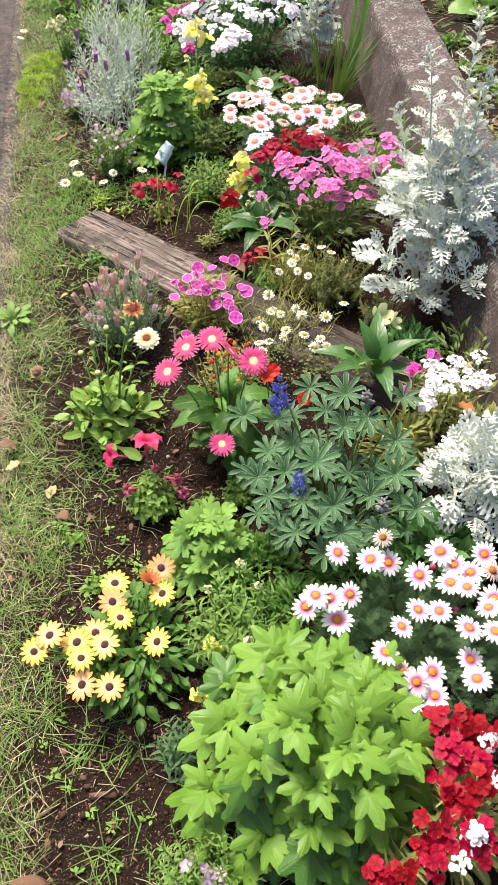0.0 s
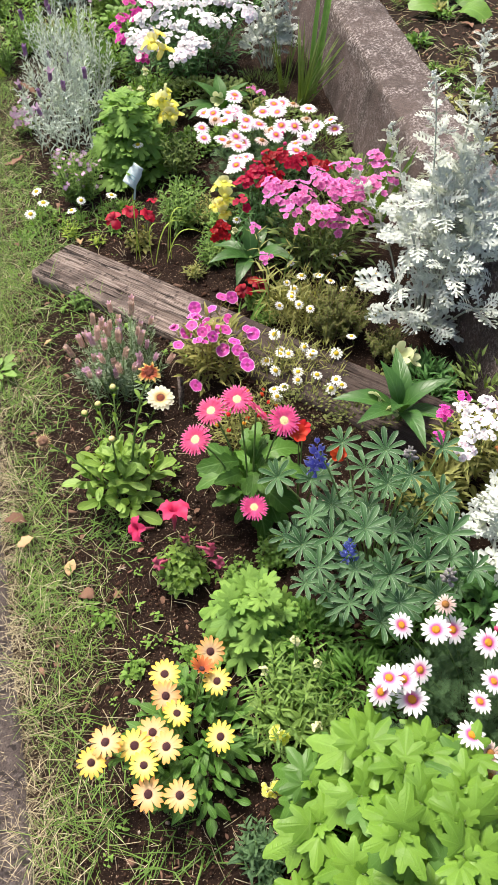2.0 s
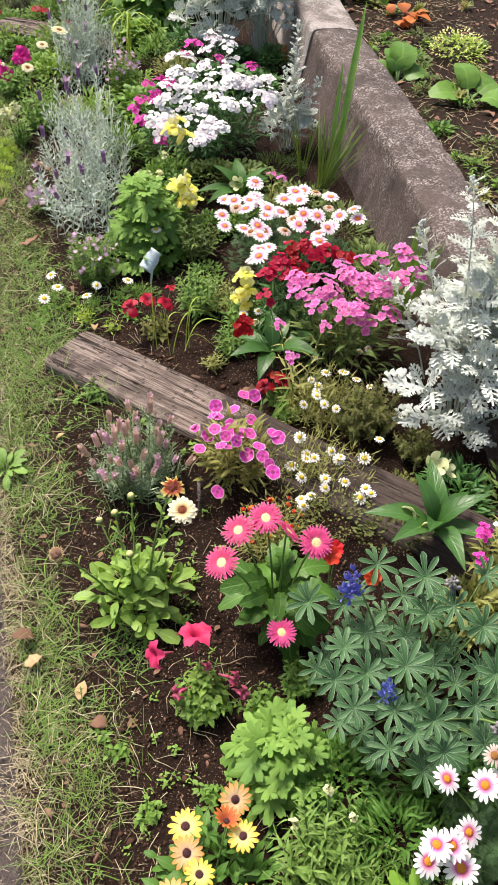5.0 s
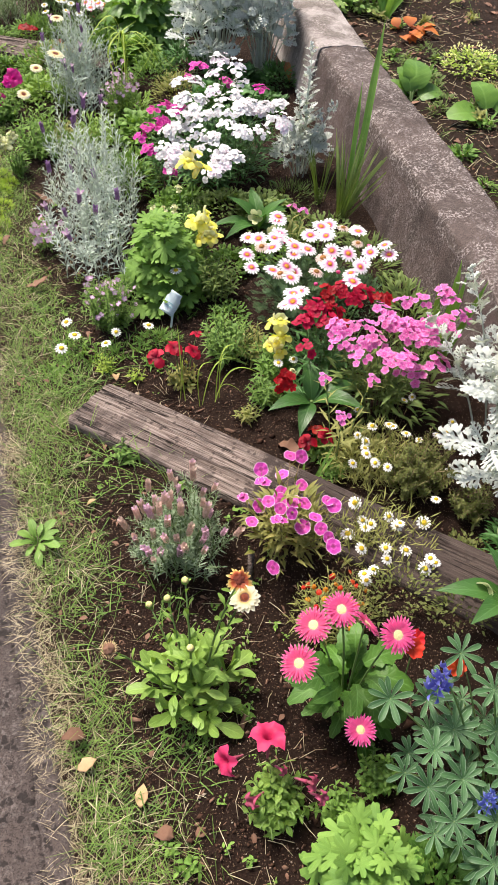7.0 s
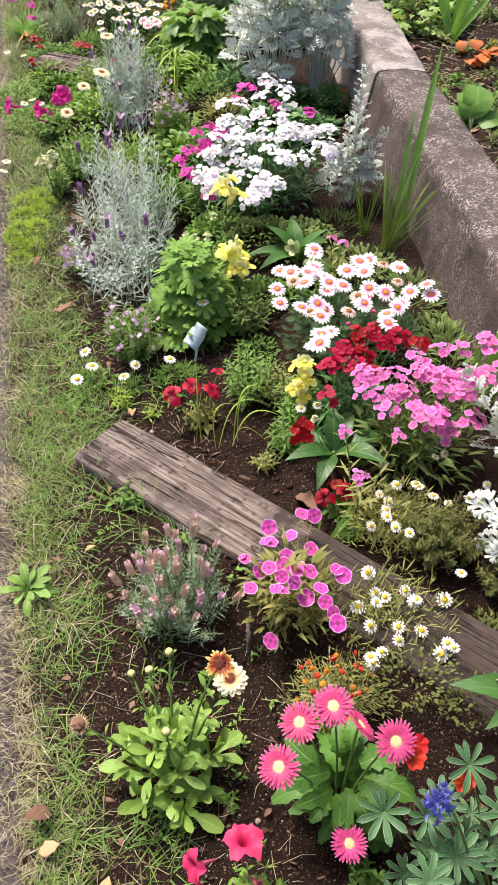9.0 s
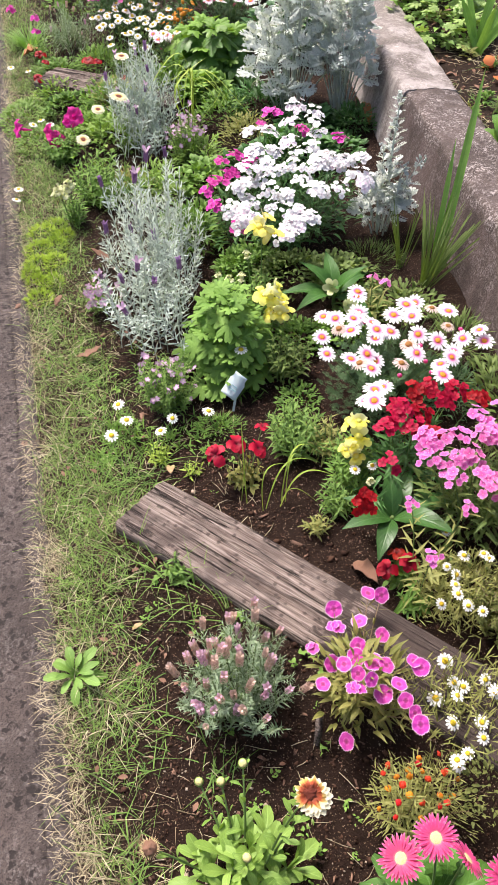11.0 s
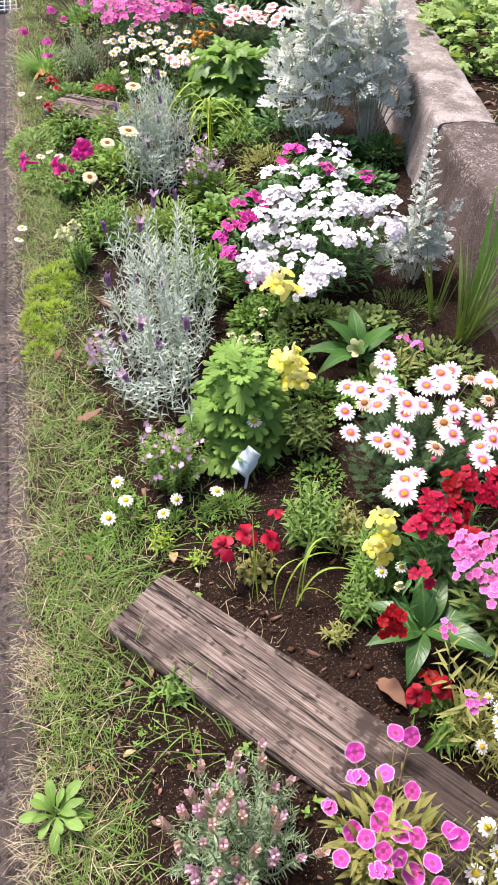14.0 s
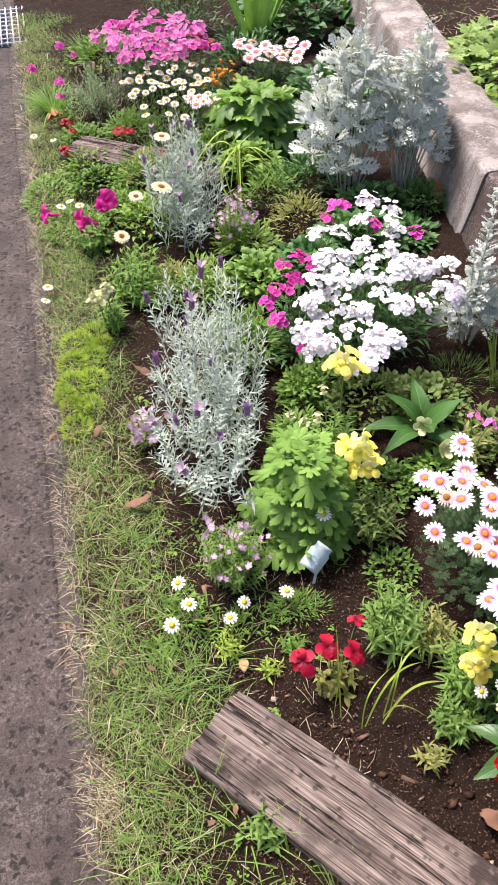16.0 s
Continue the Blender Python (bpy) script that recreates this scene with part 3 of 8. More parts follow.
def arc(a, b, bow=0.0, n=6, side=(0, 0, 1)):
    """A curved line from a to b that rises first."""
    a, b = np.asarray(a, float), np.asarray(b, float)
    c = np.array([a[0] * 0.65 + b[0] * 0.35, a[1] * 0.65 + b[1] * 0.35, a[2] * 0.35 + b[2] * 0.65]) + bow * np.asarray(side, float)
    return [(1 - t) ** 2 * a + 2 * t * (1 - t) * c + t * t * b for t in np.linspace(0, 1, n)]


def ball(r=(1, 1, 1), n=8, m=5, bump=0.0, seed=0):
    v, uv, f = [(0, 0, -r[2])], [(0.5, 0)], []
    q = np.random.default_rng(seed)
    for i in range(1, m):
        b = math.pi * i / m
        for j in range(n):
            a = 2 * math.pi * (j + 0.5 * (i % 2)) / n
            k = 1 + bump * q.uniform(-1, 1)
            v.append((k * r[0] * math.sin(b) * math.cos(a), k * r[1] * math.sin(b) * math.sin(a), -k * r[2] * math.cos(b)))
            uv.append((j / n, i / m))
    v.append((0, 0, r[2]))
    uv.append((0.5, 1))
    f += [(0, 1 + (j + 1) % n, 1 + j) for j in range(n)]
    for i in range(m - 2):
        b = 1 + i * n
        f += [(b + j, b + (j + 1) % n, b + n + (j + 1) % n, b + n + j) for j in range(n)]
    t, b = len(v) - 1, 1 + (m - 2) * n
    f += [(b + j, b + (j + 1) % n, t) for j in range(n)]
    return Tpl(v, f, uv)


def xf(t, m):
    g = Tpl([], [], [])
    g.v, g.loops, g.sizes, g.uv = t.v @ m[:3, :3].T + m[:3, 3], t.loops, t.sizes, t.uv
    return g


# ---- things and parts ----
def thing(name, p, label, category, group="", kind=""):
    ob = new(name)
    ob.empty_display_size = 0.05
    ob.location = p
    return tagged(ob, label, category, group, kind)


def part(name, geo, mats, parent, label="", kind=""):
    """One mesh under a thing or under a part; geo is a Geo or a mesh made before."""
    mats = mats if isinstance(mats, (list, tuple)) else [mats]
    me = geo.mesh(name, *mats) if isinstance(geo, Geo) else geo
    ob = new(name, me)
    ob.parent = parent
    return tagged(ob, label, "", "", kind)


def put(name, me, parent, m, label=""):
    ob = new(name, me)
    ob.parent = parent
    ob.matrix_basis = Matrix(m.tolist())
    if label:
        tagged(ob, label)
    return ob


# ---- lie of the land ----
def edge_x(y):
    """The pavement's edge."""
    return -0.49 - 0.155 * y


def smooth(a, b, x):
    t = max(0.0, min(1.0, (x - a) / (b - a)))
    return t * t * (3 - 2 * t)


def land(x, y):
    """Height of the bed and the verge."""
    d = x - edge_x(y)
    z = 0.10 * max(0.0, d - 0.22) + 0.004 * math.sin(9 * x + 4 * y) + 0.006 * noise.noise((x * 6, y * 6, 0.0))
    ax, ay = x + 0.58, y - 2.415
    s, p = 0.73 * ax - 0.683 * ay, -0.683 * ax - 0.73 * ay - 0.0925
    bank = smooth(0.21, 0.0, p) * smooth(-0.16, -0.03, p) * smooth(-0.12, 0.06, s) * smooth(1.5, 1.3, s)
    z += bank * (0.048 + 0.035 * max(0.0, s))
    return z - 0.008 * (1 - smooth(0.0, 0.12, d))


def wall_x(y):
    """Foot of the wall's face at its top edge."""
    if y > 4.13:
        return 0.44 - 0.035 * (y - 4.13)
    return 0.445 + 0.075 * (4.13 - y)


def grid_mesh(name, xs, ys, zf, material, keep=None):
    nx, ny = len(xs), len(ys)
    v = [(x, y, zf(x, y)) for y in ys for x in xs]
    f = [(j * nx + i, j * nx + i + 1, (j + 1) * nx + i + 1, (j + 1) * nx + i) for j in range(ny - 1) for i in range(nx - 1) if keep is None or keep(xs[i], ys[j])]
    uv = [(x, y) for y in ys for x in xs]
    g = Geo()
    g.add(Tpl(v, f, uv))
    return new(name, g.mesh(name, material))


def rough_land(x, y):
    z = land(x, y)
    k = smooth(0.1, 0.3, x - edge_x(y))
    return z + k * (0.010 * noise.noise((x * 28, y * 28, 1.0)) + 0.006 * noise.noise((x * 75, y * 75, 2.0)))


bed = grid_mesh("flower_bed", np.linspace(-1.9, 0.95, 175), np.concatenate((np.linspace(-3.0, -0.1, 30), np.linspace(0.0, 7.4, 400))), lambda x, y: rough_land(x, y) if x > edge_x(y) + 0.012 else -0.08, SOIL, lambda x, y: x > edge_x(y) - 0.03)
tagged(bed, "dark crumbly potting soil of a flower bed", "soil", "", "structure")

# ground beyond, one sheet to the horizon
_far = grid_mesh("ground", np.array([-400, -60, -12, -2, 12, 60, 400.0]), np.array([-400, -60, -12, 0, 12, 60, 400.0]), lambda x, y: -0.14, SOIL)
tagged(_far, "bare brown ground lying round the bed", "ground", "", "structure")


def pavement():
    root = thing("pavement", (0, 0, 0), "grey concrete footpath spotted with drops of rain", "pavement", "", "structure")
    joints = [-3.0, 0.3, 9.0, 12.0]
    ux = unit((-0.155, 1, 0))
    for a, b in zip(joints[:-1], joints[1:]):
        a, b = a + 0.0006, b - 0.0006
        g = Geo()
        n, m = 24, max(4, int((b - a) / 0.05))
        v, f, uv = [], [], []
        for j in range(m + 1):
            y = a + (b - a) * j / m
            for i in range(n + 1):
                q = i / n
                w = 0.02 + 1.9 * q ** 1.5
                drop = 0.001 if j in (0, m) or i in (0, n) else 0.0
                v.append((edge_x(y) - w, y - 0.155 * w, -0.012 - drop + 0.0015 * noise.noise((w * 9, y * 9, 3))))
                uv.append((q, j / m))
        f = [(j * (n + 1) + i + 1, j * (n + 1) + i, (j + 1) * (n + 1) + i, (j + 1) * (n + 1) + i + 1) for j in range(m) for i in range(n)]
        k = len(v)
        rim = [i for i in range(n + 1)] + [j * (n + 1) + n for j in range(1, m + 1)] + [m * (n + 1) + i for i in range(n - 1, -1, -1)] + [j * (n + 1) for j in range(m - 1, 0, -1)]
        for i in rim:
            v.append((v[i][0], v[i][1], -0.12))
            uv.append(uv[i])
        f += [(rim[i], rim[(i + 1) % len(rim)], k + (i + 1) % len(rim), k + i) for i in range(len(rim))]
        g.add(Tpl(v, f, uv))
        part("slab", g, PAVE, root)
    # gritty soil caught along the slabs
    for a, b in ((-3.0, 9.0),):
        g = Geo()
        sec = [(-0.030, -0.016), (-0.020, -0.011), (-0.008, -0.0095), (0.010, -0.003), (0.032, -0.002), (0.05, -0.03)]
        v, f, uv = [], [], []
        m = 900
        for j in range(m + 1):
            y = a + (b - a) * j / m
            for x, z in sec:
                v.append((edge_x(y) + x + (0.010 * noise.noise((y * 9, 0.5, 5)) + 0.006 * noise.noise((y * 40, 0.5, 5)) if x < 0 else 0), y, z + 0.003 * noise.noise((y * 60, x * 60, 8))))
                uv.append((0, 0))
        f = [(j * 6 + i + 1, j * 6 + i, (j + 1) * 6 + i, (j + 1) * 6 + i + 1) for j in range(m) for i in range(5)]
        g.add(Tpl(v, f, uv))
        part("joint_dirt", g, PAVE, root, "gritty grey dirt along the slab edge")


pavement()


def wall_section(root, name, y0, y1, xf_, top, width, batter, material, top_mat, rough):
    g = Geo()
    # profile: foot of face, face, rounded front lip, top, back
    prof = [(-batter, -0.12, 0), (-batter * 0.55, top * 0.35, 0), (-batter * 0.25, top * 0.68, 0), (-0.010, top - 0.03, 0), (-0.003, top - 0.007, 1), (0.008, top, 1), (width * 0.35, top + 0.004, 1), (width * 0.7, top, 1), (width - 0.012, top - 0.006, 1), (width, top - 0.02, 1), (width + 0.01, top - 0.3, 1)]
    fine = []
    for (a, b, s), (c, d, s2) in zip(prof[:-1], prof[1:]):
        k = 6 if abs(b - d) > 0.05 or abs(a - c) > 0.03 else 2
        fine += [(a + (c - a) * i / k, b + (d - b) * i / k, s2) for i in range(k)]
    fine.append(prof[-1])
    m, c = int((y1 - y0) / 0.02), len(fine)
    v, uv = [], []
    for j in range(m + 1):
        y = y0 + (y1 - y0) * j / m
        for x, z, s in fine:
            q = (x * 9, y * 9, z * 9)
            amp = rough * (1.6 if s else 0.6)
            v.append((xf_(y) + x + amp * noise.noise((x * 22, y * 22, z * 22)), y, z + amp * noise.noise((x * 30 + 5, y * 30, z * 30)) + 0.5 * amp * noise.noise((x * 90, y * 90, z * 90)) + 2 * rough * noise.noise(q)))
            uv.append((0, 0))
    lo = [(j * c + i + 1, j * c + i, (j + 1) * c + i, (j + 1) * c + i + 1) for j in range(m) for i in range(c - 1)]
    k0 = len(v)
    v += v[:c] + v[m * c:(m + 1) * c]
    uv += uv[:c] + uv[:c]
    ends = [tuple(range(k0, k0 + c)), tuple(range(k0 + c, k0 + 2 * c))[::-1]]
    face_f = [q for k, q in enumerate(lo) if fine[k % (c - 1) + 1][2] == 0] + ends
    top_f = [q for k, q in enumerate(lo) if fine[k % (c - 1) + 1][2] == 1]
    t = Tpl(v, face_f + top_f, uv)
    g.add(t)
    g.m[-1][len(face_f):] = 1
    return part(name, g, [material, top_mat], root)


def retaining_wall():
    root = thing("wall_east", (0, 0, 0), "low weathered concrete retaining wall, brown and lichen-speckled", "wall", "", "structure")
    wall_section(root, "near_section", -3.0, 4.127, lambda y: wall_x(y) + 0.008, 0.374, 0.205, 0.105, WALL, WALL_TOP, 0.004)
    a = wall_section(root, "far_section", 4.128, 8.4, wall_x, 0.376, 0.215, 0.10, WALL_PALE, WALL_PALE, 0.002)
    tagged(a, "paler smooth concrete length of the wall")


retaining_wall()


def upper_land(x, y):
    return 0.30 + 0.05 * smooth(0.6, 1.4, x) + 0.02 * noise.noise((x * 5, y * 5, 4)) + 0.008 * noise.noise((x * 40, y * 40, 4))


upper = grid_mesh("upper_bed", np.concatenate((np.linspace(0.5, 1.6, 80), np.linspace(1.65, 4.2, 20))), np.linspace(-3.0, 8.4, 260), lambda x, y: upper_land(x, y), UPPER_SOIL, lambda x, y: x > wall_x(y) + 0.12)
tagged(upper, "brown soil of the raised bed behind the wall", "soil", "", "structure")


def timber(p0, p1, width, height, label, seed):
    """A squared sleeper between the middles of its two top ends."""
    p0, p1 = np.array(p0), np.array(p1)
    d = unit(p1 - p0)
    L = np.linalg.norm(p1 - p0)
    root = thing("timber_sleeper", tuple(p0), label, "sleeper", "sleepers")
    sec = []
    hw, ch = width / 2, 0.006
    k = 56
    for i in range(k + 1):
        sec.append((-hw + ch + (width - 2 * ch) * i / k, 0.0))
    sec += [(hw - 0.004, -0.004), (hw, -ch)] + [(hw, -ch - (height - ch) * i / 6) for i in range(1, 7)]
    low = [(-x, z) for x, z in reversed(sec[-8:])]
    sec = low + sec
    n, c = int(L / 0.012), len(sec)
    v, uv = [], []
    for j in range(n + 1):
        x = L * j / n
        for y, z in sec:
            w = 0.0022 * noise.noise((x * 3, y * 110 + seed, z * 110)) + 0.0014 * noise.noise((x * 2.2, y * 24 + seed, z * 24))
            crack = noise.noise((x * 1.4, y * 60 + seed * 3, 3.3))
            w -= 0.007 * smooth(0.38, 0.5, crack) if z == 0 else 0
            w -= 0.012 * smooth(0.34, 0.44, noise.noise((x * 0.7, y * 34 + seed * 5, 8.1))) if z == 0 else 0
            end = 0.010 * noise.noise((y * 40, z * 40, seed)) if j in (0, n) else 0
            wear = -0.004 * smooth(0.05, 0.0, x) * smooth(0.7, 1.0, abs(y) / hw)
            v.append((x + end, y + (w if abs(y) > hw - 0.002 else 0) + 0.004 * math.sin(x * 3 + seed), z + (w + wear if z > -0.02 else 0)))
            uv.append((0, 0))
    f = [(j * c + i, (j + 1) * c + i, (j + 1) * c + i + 1, j * c + i + 1) for j in range(n) for i in range(c - 1)]
    f = [q[::-1] for q in f]
    g = Geo()
    g.add(Tpl(v, f, uv))
    part("beam", g, TIMBER, root)
    for k0, flip in ((0, -1), (n * c, 1)):
        g = Geo()
        cap = tuple(range(c))
        g.add(Tpl(v[k0:k0 + c], [cap[::flip]], uv[:c]))
        part("end_face", g, TIMBER, root, "cracked sawn end")
    y = unit(np.cross((0, 0, 1), d))
    m = frame_of((0, 0, 0), d, y, np.cross(d, y), 1.0)
    root.matrix_basis = Matrix.Translation(tuple(p0)) @ Matrix(m.tolist())
    return root


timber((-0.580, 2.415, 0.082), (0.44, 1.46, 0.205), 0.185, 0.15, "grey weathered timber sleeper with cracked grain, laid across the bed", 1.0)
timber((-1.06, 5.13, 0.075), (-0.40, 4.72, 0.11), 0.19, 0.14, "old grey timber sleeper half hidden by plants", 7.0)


# ---- verge ----
def scatter_grass():
    green = [blade(W_GRASS, 0.0145, 3, 0.3, c, flat=True) for c in (0.15, 0.45, 0.8, 1.1)]
    g, dry = Geo(), Geo()
    for _ in range(60000):
        y = U(-0.2, 7.0)
        d = U(0.0, 1.0) ** 1.15 * 0.36
        x = edge_x(y) + 0.012 + d
        wide = 0.045 * smooth(1.6, 1.1, y) + 0.05 * smooth(1.2, 1.7, y) + 0.07 * smooth(2.15, 2.4, y)
        keep = smooth(0.19 + wide, 0.05 + wide, d + 0.13 * noise.noise((x * 4, y * 4, 9)))
        clump = noise.noise((x * 9, y * 9, 2))
        if U(0, 1) > keep * (0.62 + 0.7 * clump) * (0.72 + 0.28 * smooth(0.7, 1.2, y)):
            continue
        a = U(0, 6.28)
        lean = U(0.1, 0.9)
        straw = 0.75 * smooth(0.09, 0.0, d + 0.07 * noise.noise((x * 5, y * 5, 1))) + 0.55 * max(0, noise.noise((x * 3.3, y * 3.3, 6)) - 0.02) + 0.05 + 0.3 * smooth(0.11, 0.05, d) * smooth(2.2, 1.6, y)
        s = U(0.02, 0.055) * (1.1 if d > 0.05 else 0.85)
        m = aim((x, y, land(x, y) - 0.002), (math.cos(a) * lean, math.sin(a) * lean, U(0.25, 1.0)), (s * U(0.8, 1.5), s, s))
        (dry if U(0, 1) < straw else g).add(green[int(U(0, 4))], m)
    # longer blades in loose clumps
    for _ in range(1000):
        y = U(0.2, 5.6)
        d = 0.03 + U(0.0, 1.0) * 0.26
        x = edge_x(y) + d
        if noise.noise((x * 5, y * 5, 12)) + 0.25 < U(-0.2, 0.6) or U(0, 1) > smooth(0.36, 0.12, d):
            continue
        for _k in range(int(U(4, 10))):
            a, s = U(0, 6.28), U(0.035, 0.08)
            p = (x + U(-0.015, 0.015), y + U(-0.015, 0.015))
            m = aim((*p, land(*p) - 0.002), (math.cos(a), math.sin(a), U(0.3, 1.4)), (s * 0.85, s, s))
            (dry if U(0, 1) < 0.22 else g).add(green[int(U(1, 4))], m)
    # flattened straw over the kerb
    for _ in range(10500):
        y = U(0.4, 6.6)
        wisp = noise.noise((y * 4.5, 4.0, 1)) + 0.5 * noise.noise((y * 15, 2.0, 1))
        wisp += 0.5 * math.exp(-((y - 1.05) / 0.2) ** 2) + 0.4 * math.exp(-((y - 2.0) / 0.3) ** 2) + 0.45 * math.exp(-((y - 1.55) / 0.3) ** 2)
        if wisp < U(-0.3, 0.6):
            continue
        x = edge_x(y) + U(-0.014, 0.07)
        a = U(0, 6.28) if U(0, 1) < 0.4 else U(2.2, 4.4)
        s = U(0.015, 0.04) * (0.7 + 0.8 * smooth(-0.2, 0.5, noise.noise((y * 5, 7.0, 1))))
        m = aim((x, y, land(x, y) + U(0.0, 0.006)), (math.cos(a), math.sin(a), U(-0.05, 0.25)), (s * 0.8, s, s * 0.4))
        dry.add(green[int(U(0, 3))], m)
    # matted thatch under the blades
    th = Geo()
    for _ in range(12500):
        y = U(0.0, 6.8)
        d = U(0.0, 1.0) * 0.25
        x = edge_x(y) + 0.015 + d
        if U(0, 1) > smooth(0.27, 0.08, d + 0.13 * noise.noise((x * 4, y * 4, 9))):
            continue
        a, q = U(0, 6.28), U(0.02, 0.045)
        th.add(green[0], aim((x, y, land(x, y) + U(0.001, 0.007)), (math.cos(a), math.sin(a), U(-0.05, 0.15)), (q * 1.6, q, q * 0.4)))
    tagged(new("thatch", th.mesh("thatch", THATCH)), "brown matted thatch under the grass blades", "grass", "", "stuff")
    ob = new("lawn_grass", g.mesh("lawn_grass", GRASS))
    tagged(ob, "short green grass verge along the footpath", "grass", "", "stuff")
    ob = new("dry_grass", dry.mesh("dry_grass", STRAW))
    tagged(ob, "straw-coloured dry grass fraying over the path edge", "grass", "", "stuff")


scatter_grass()


def scatter_grass_tufts():
    """Loose green runners that creep over the soil beside the verge."""
    bl = [blade(W_GRASS, 0.02, 4, 0.3, c, flat=True) for c in (0.3, 0.7, 1.0)]
    g = Geo()
    for _ in range(330):
        y = U(0.35, 3.0)
        x = edge_x(y) + U(0.10, 0.38)
        if noise.noise((x * 4, y * 4, 17)) < -0.05 or (1.75 < y < 2.3 and U(0, 1) < 0.6):
            continue
        for _k in range(int(U(5, 12))):
            a, s = U(0, 6.28), U(0.03, 0.085)
            p = (x + U(-0.02, 0.02), y + U(-0.02, 0.02))
            g.add(bl[int(U(0, 3))], aim((*p, land(*p) + 0.001), (math.cos(a), math.sin(a), U(0.15, 0.9)), (s, s, s)))
    ob = new("grass_runner", g.mesh("grass_runner", GRASS))
    tagged(ob, "thin green grass runners creeping over the soil", "grass", "", "stuff")


scatter_grass_tufts()


def scatter_litter():
    lumps = [ball((1, 0.8, 0.6), 4, 2, 0.35, k) for k in range(4)]
    soil, stones, bark = Geo(), Geo(), Geo()
    for i in range(29000):
        y = U(0.1, 3.7) if i % 5 else U(3.7, 6.8)
        x = edge_x(y) + 0.13 + U(0, 1) ** 1.2 * (0.75 if i % 3 else 1.1)
        if x > wall_x(y) - 0.1:
            continue
        z = rough_land(x, y)
        k = U(0, 1)
        s = U(0.0014, 0.0042) * (1 + 1.3 * (U(0, 1) > 0.97))
        m = face((x, y, z + s * 0.2), (U(-0.4, 0.4), U(-0.4, 0.4), 1), s)
        if k < 0.60:
            soil.add(lumps[int(U(0, 4))], m @ np.diag([1.5, 1.5, 1.4, 1]))
        elif k < 0.79:
            stones.add(lumps[int(U(0, 4))], m @ np.diag([0.8, 0.8, 0.8, 1]))
        else:
            bark.add(lumps[int(U(0, 4))], m @ np.diag([U(0.5, 1.1), U(1.8, 4.5), 0.4, 1]))
    for name, g, mt, lb in (("soil_crumb", soil, CRUMB, "crumbs of dark soil strewn over the bed"), ("grit", stones, STONE, "pale grit strewn over dark soil"), ("bark_chip", bark, BARK, "bits of bark and twig on dark soil")):
        tagged(new(name, g.mesh(name, mt)), lb, "litter", "", "stuff")
    # dry stalks lying on the soil
    g = Geo()
    for _ in range(700):
        y = U(0.2, 3.4)
        x = edge_x(y) + U(0.1, 0.6)
        a, s = U(0, 6.28), U(0.015, 0.07)
        z = rough_land(x, y)
        p = np.array([x, y, z + 0.004])
        q = p + s * np.array([math.cos(a), math.sin(a), U(-0.02, 0.12)])
        g.add(tube([p, (p + q) / 2 + (U(-0.1, 0.1) * s, U(-0.1, 0.1) * s, 0.08 * s), q], 0.0009, 0.0006, 3))
    tagged(new("dry_stalk", g.mesh("dry_stalk", STRAW)), "thin dry stalks lying loose on the soil", "litter", "", "stuff")


scatter_litter()


def fallen_leaf(x, y, z, heading, length, width, material, label, tilt=0.15, curl=0.25):
    t = blade(W_OVAL, width / length / 2, 8, U(0.4, 1.1), U(0.2, 0.7) * (1 if U(0, 1) < 0.6 else -0.6), U(-0.1, 0.2), 0.35)
    a = radians(heading)
    ob = new("fallen_leaf", Geo().add(t).mesh("fallen_leaf", material))
    ob.matrix_basis = Matrix(aim((x, y, z), (math.cos(a), math.sin(a), tilt), length).tolist())
    sol = ob.modifiers.new("thickness", "SOLIDIFY")
    sol.thickness = 0.0012 / length
    tagged(ob, label, "dead leaf", "fallen leaves")


# ---- leaves and blossoms ----
LANCE = [blade(W_LANCE, 0.13, 4, 0.25, c, 0.06) for c in (0.05, 0.25, 0.45)]
NARROW = [blade(W_LANCE, 0.075, 3, 0.3, c) for c in (0.0, 0.15, 0.3)]
NEEDLE = [blade(W_LANCE, 0.06, 2, 0.2, c, flat=True) for c in (0.0, 0.12)]
OVAL = [blade(W_OVAL, 0.26, 4, 0.25, c, 0.05) for c in (0.05, 0.25, 0.5)]
BROAD = [blade(W_OVAL, 0.40, 7, 0.18, c, 0.08, 0.1) for c in (0.1, 0.3, 0.5)]
SPOON = [blade(W_SPOON, 0.17, 7, 0.25, c, 0.12, 0.06) for c in (-0.15, 0.15, 0.4)]
MAPLE = [lobed([(0, 1.14, 32), (48, 0.88, 30), (-46, 0.84, 30), (102, 0.58, 33), (-100, 0.60, 33)], 96, 0.42, 0.95, 0.055, d, c, 0.26, 25) for d, c in ((0.10, 0.06), (0.25, 0.10), (0.38, 0.06), (0.2, 0.12))]
ROUNDED = [lobed([(0, 0.98, 23), (47, 0.86, 21), (-47, 0.84, 21), (94, 0.68, 22), (-94, 0.66, 22)], 108, 0.42, 0.38, 0.07, d, c, 0.34, 23) for d, c in ((0.0, 0.05), (0.12, 0.09), (0.22, 0.04))]


def feather(n=6, w=0.03, length=0.45, back=0.5):
    g = Geo()
    g.add(blade(W_GRASS, w * 0.8, 4, 0.2, 0.15))
    t = blade(W_LANCE, 0.13, 2, 0.2, 0.1, flat=True)
    for i in range(n):
        y = 0.22 + 0.7 * i / n
        for s in (-1, 1):
            g.add(t, aim((0, y, -0.15 * y * y), (s, back + 0.2 * i / n, 0.12), length * (1 - 0.55 * i / n)))
    return g.tpl()


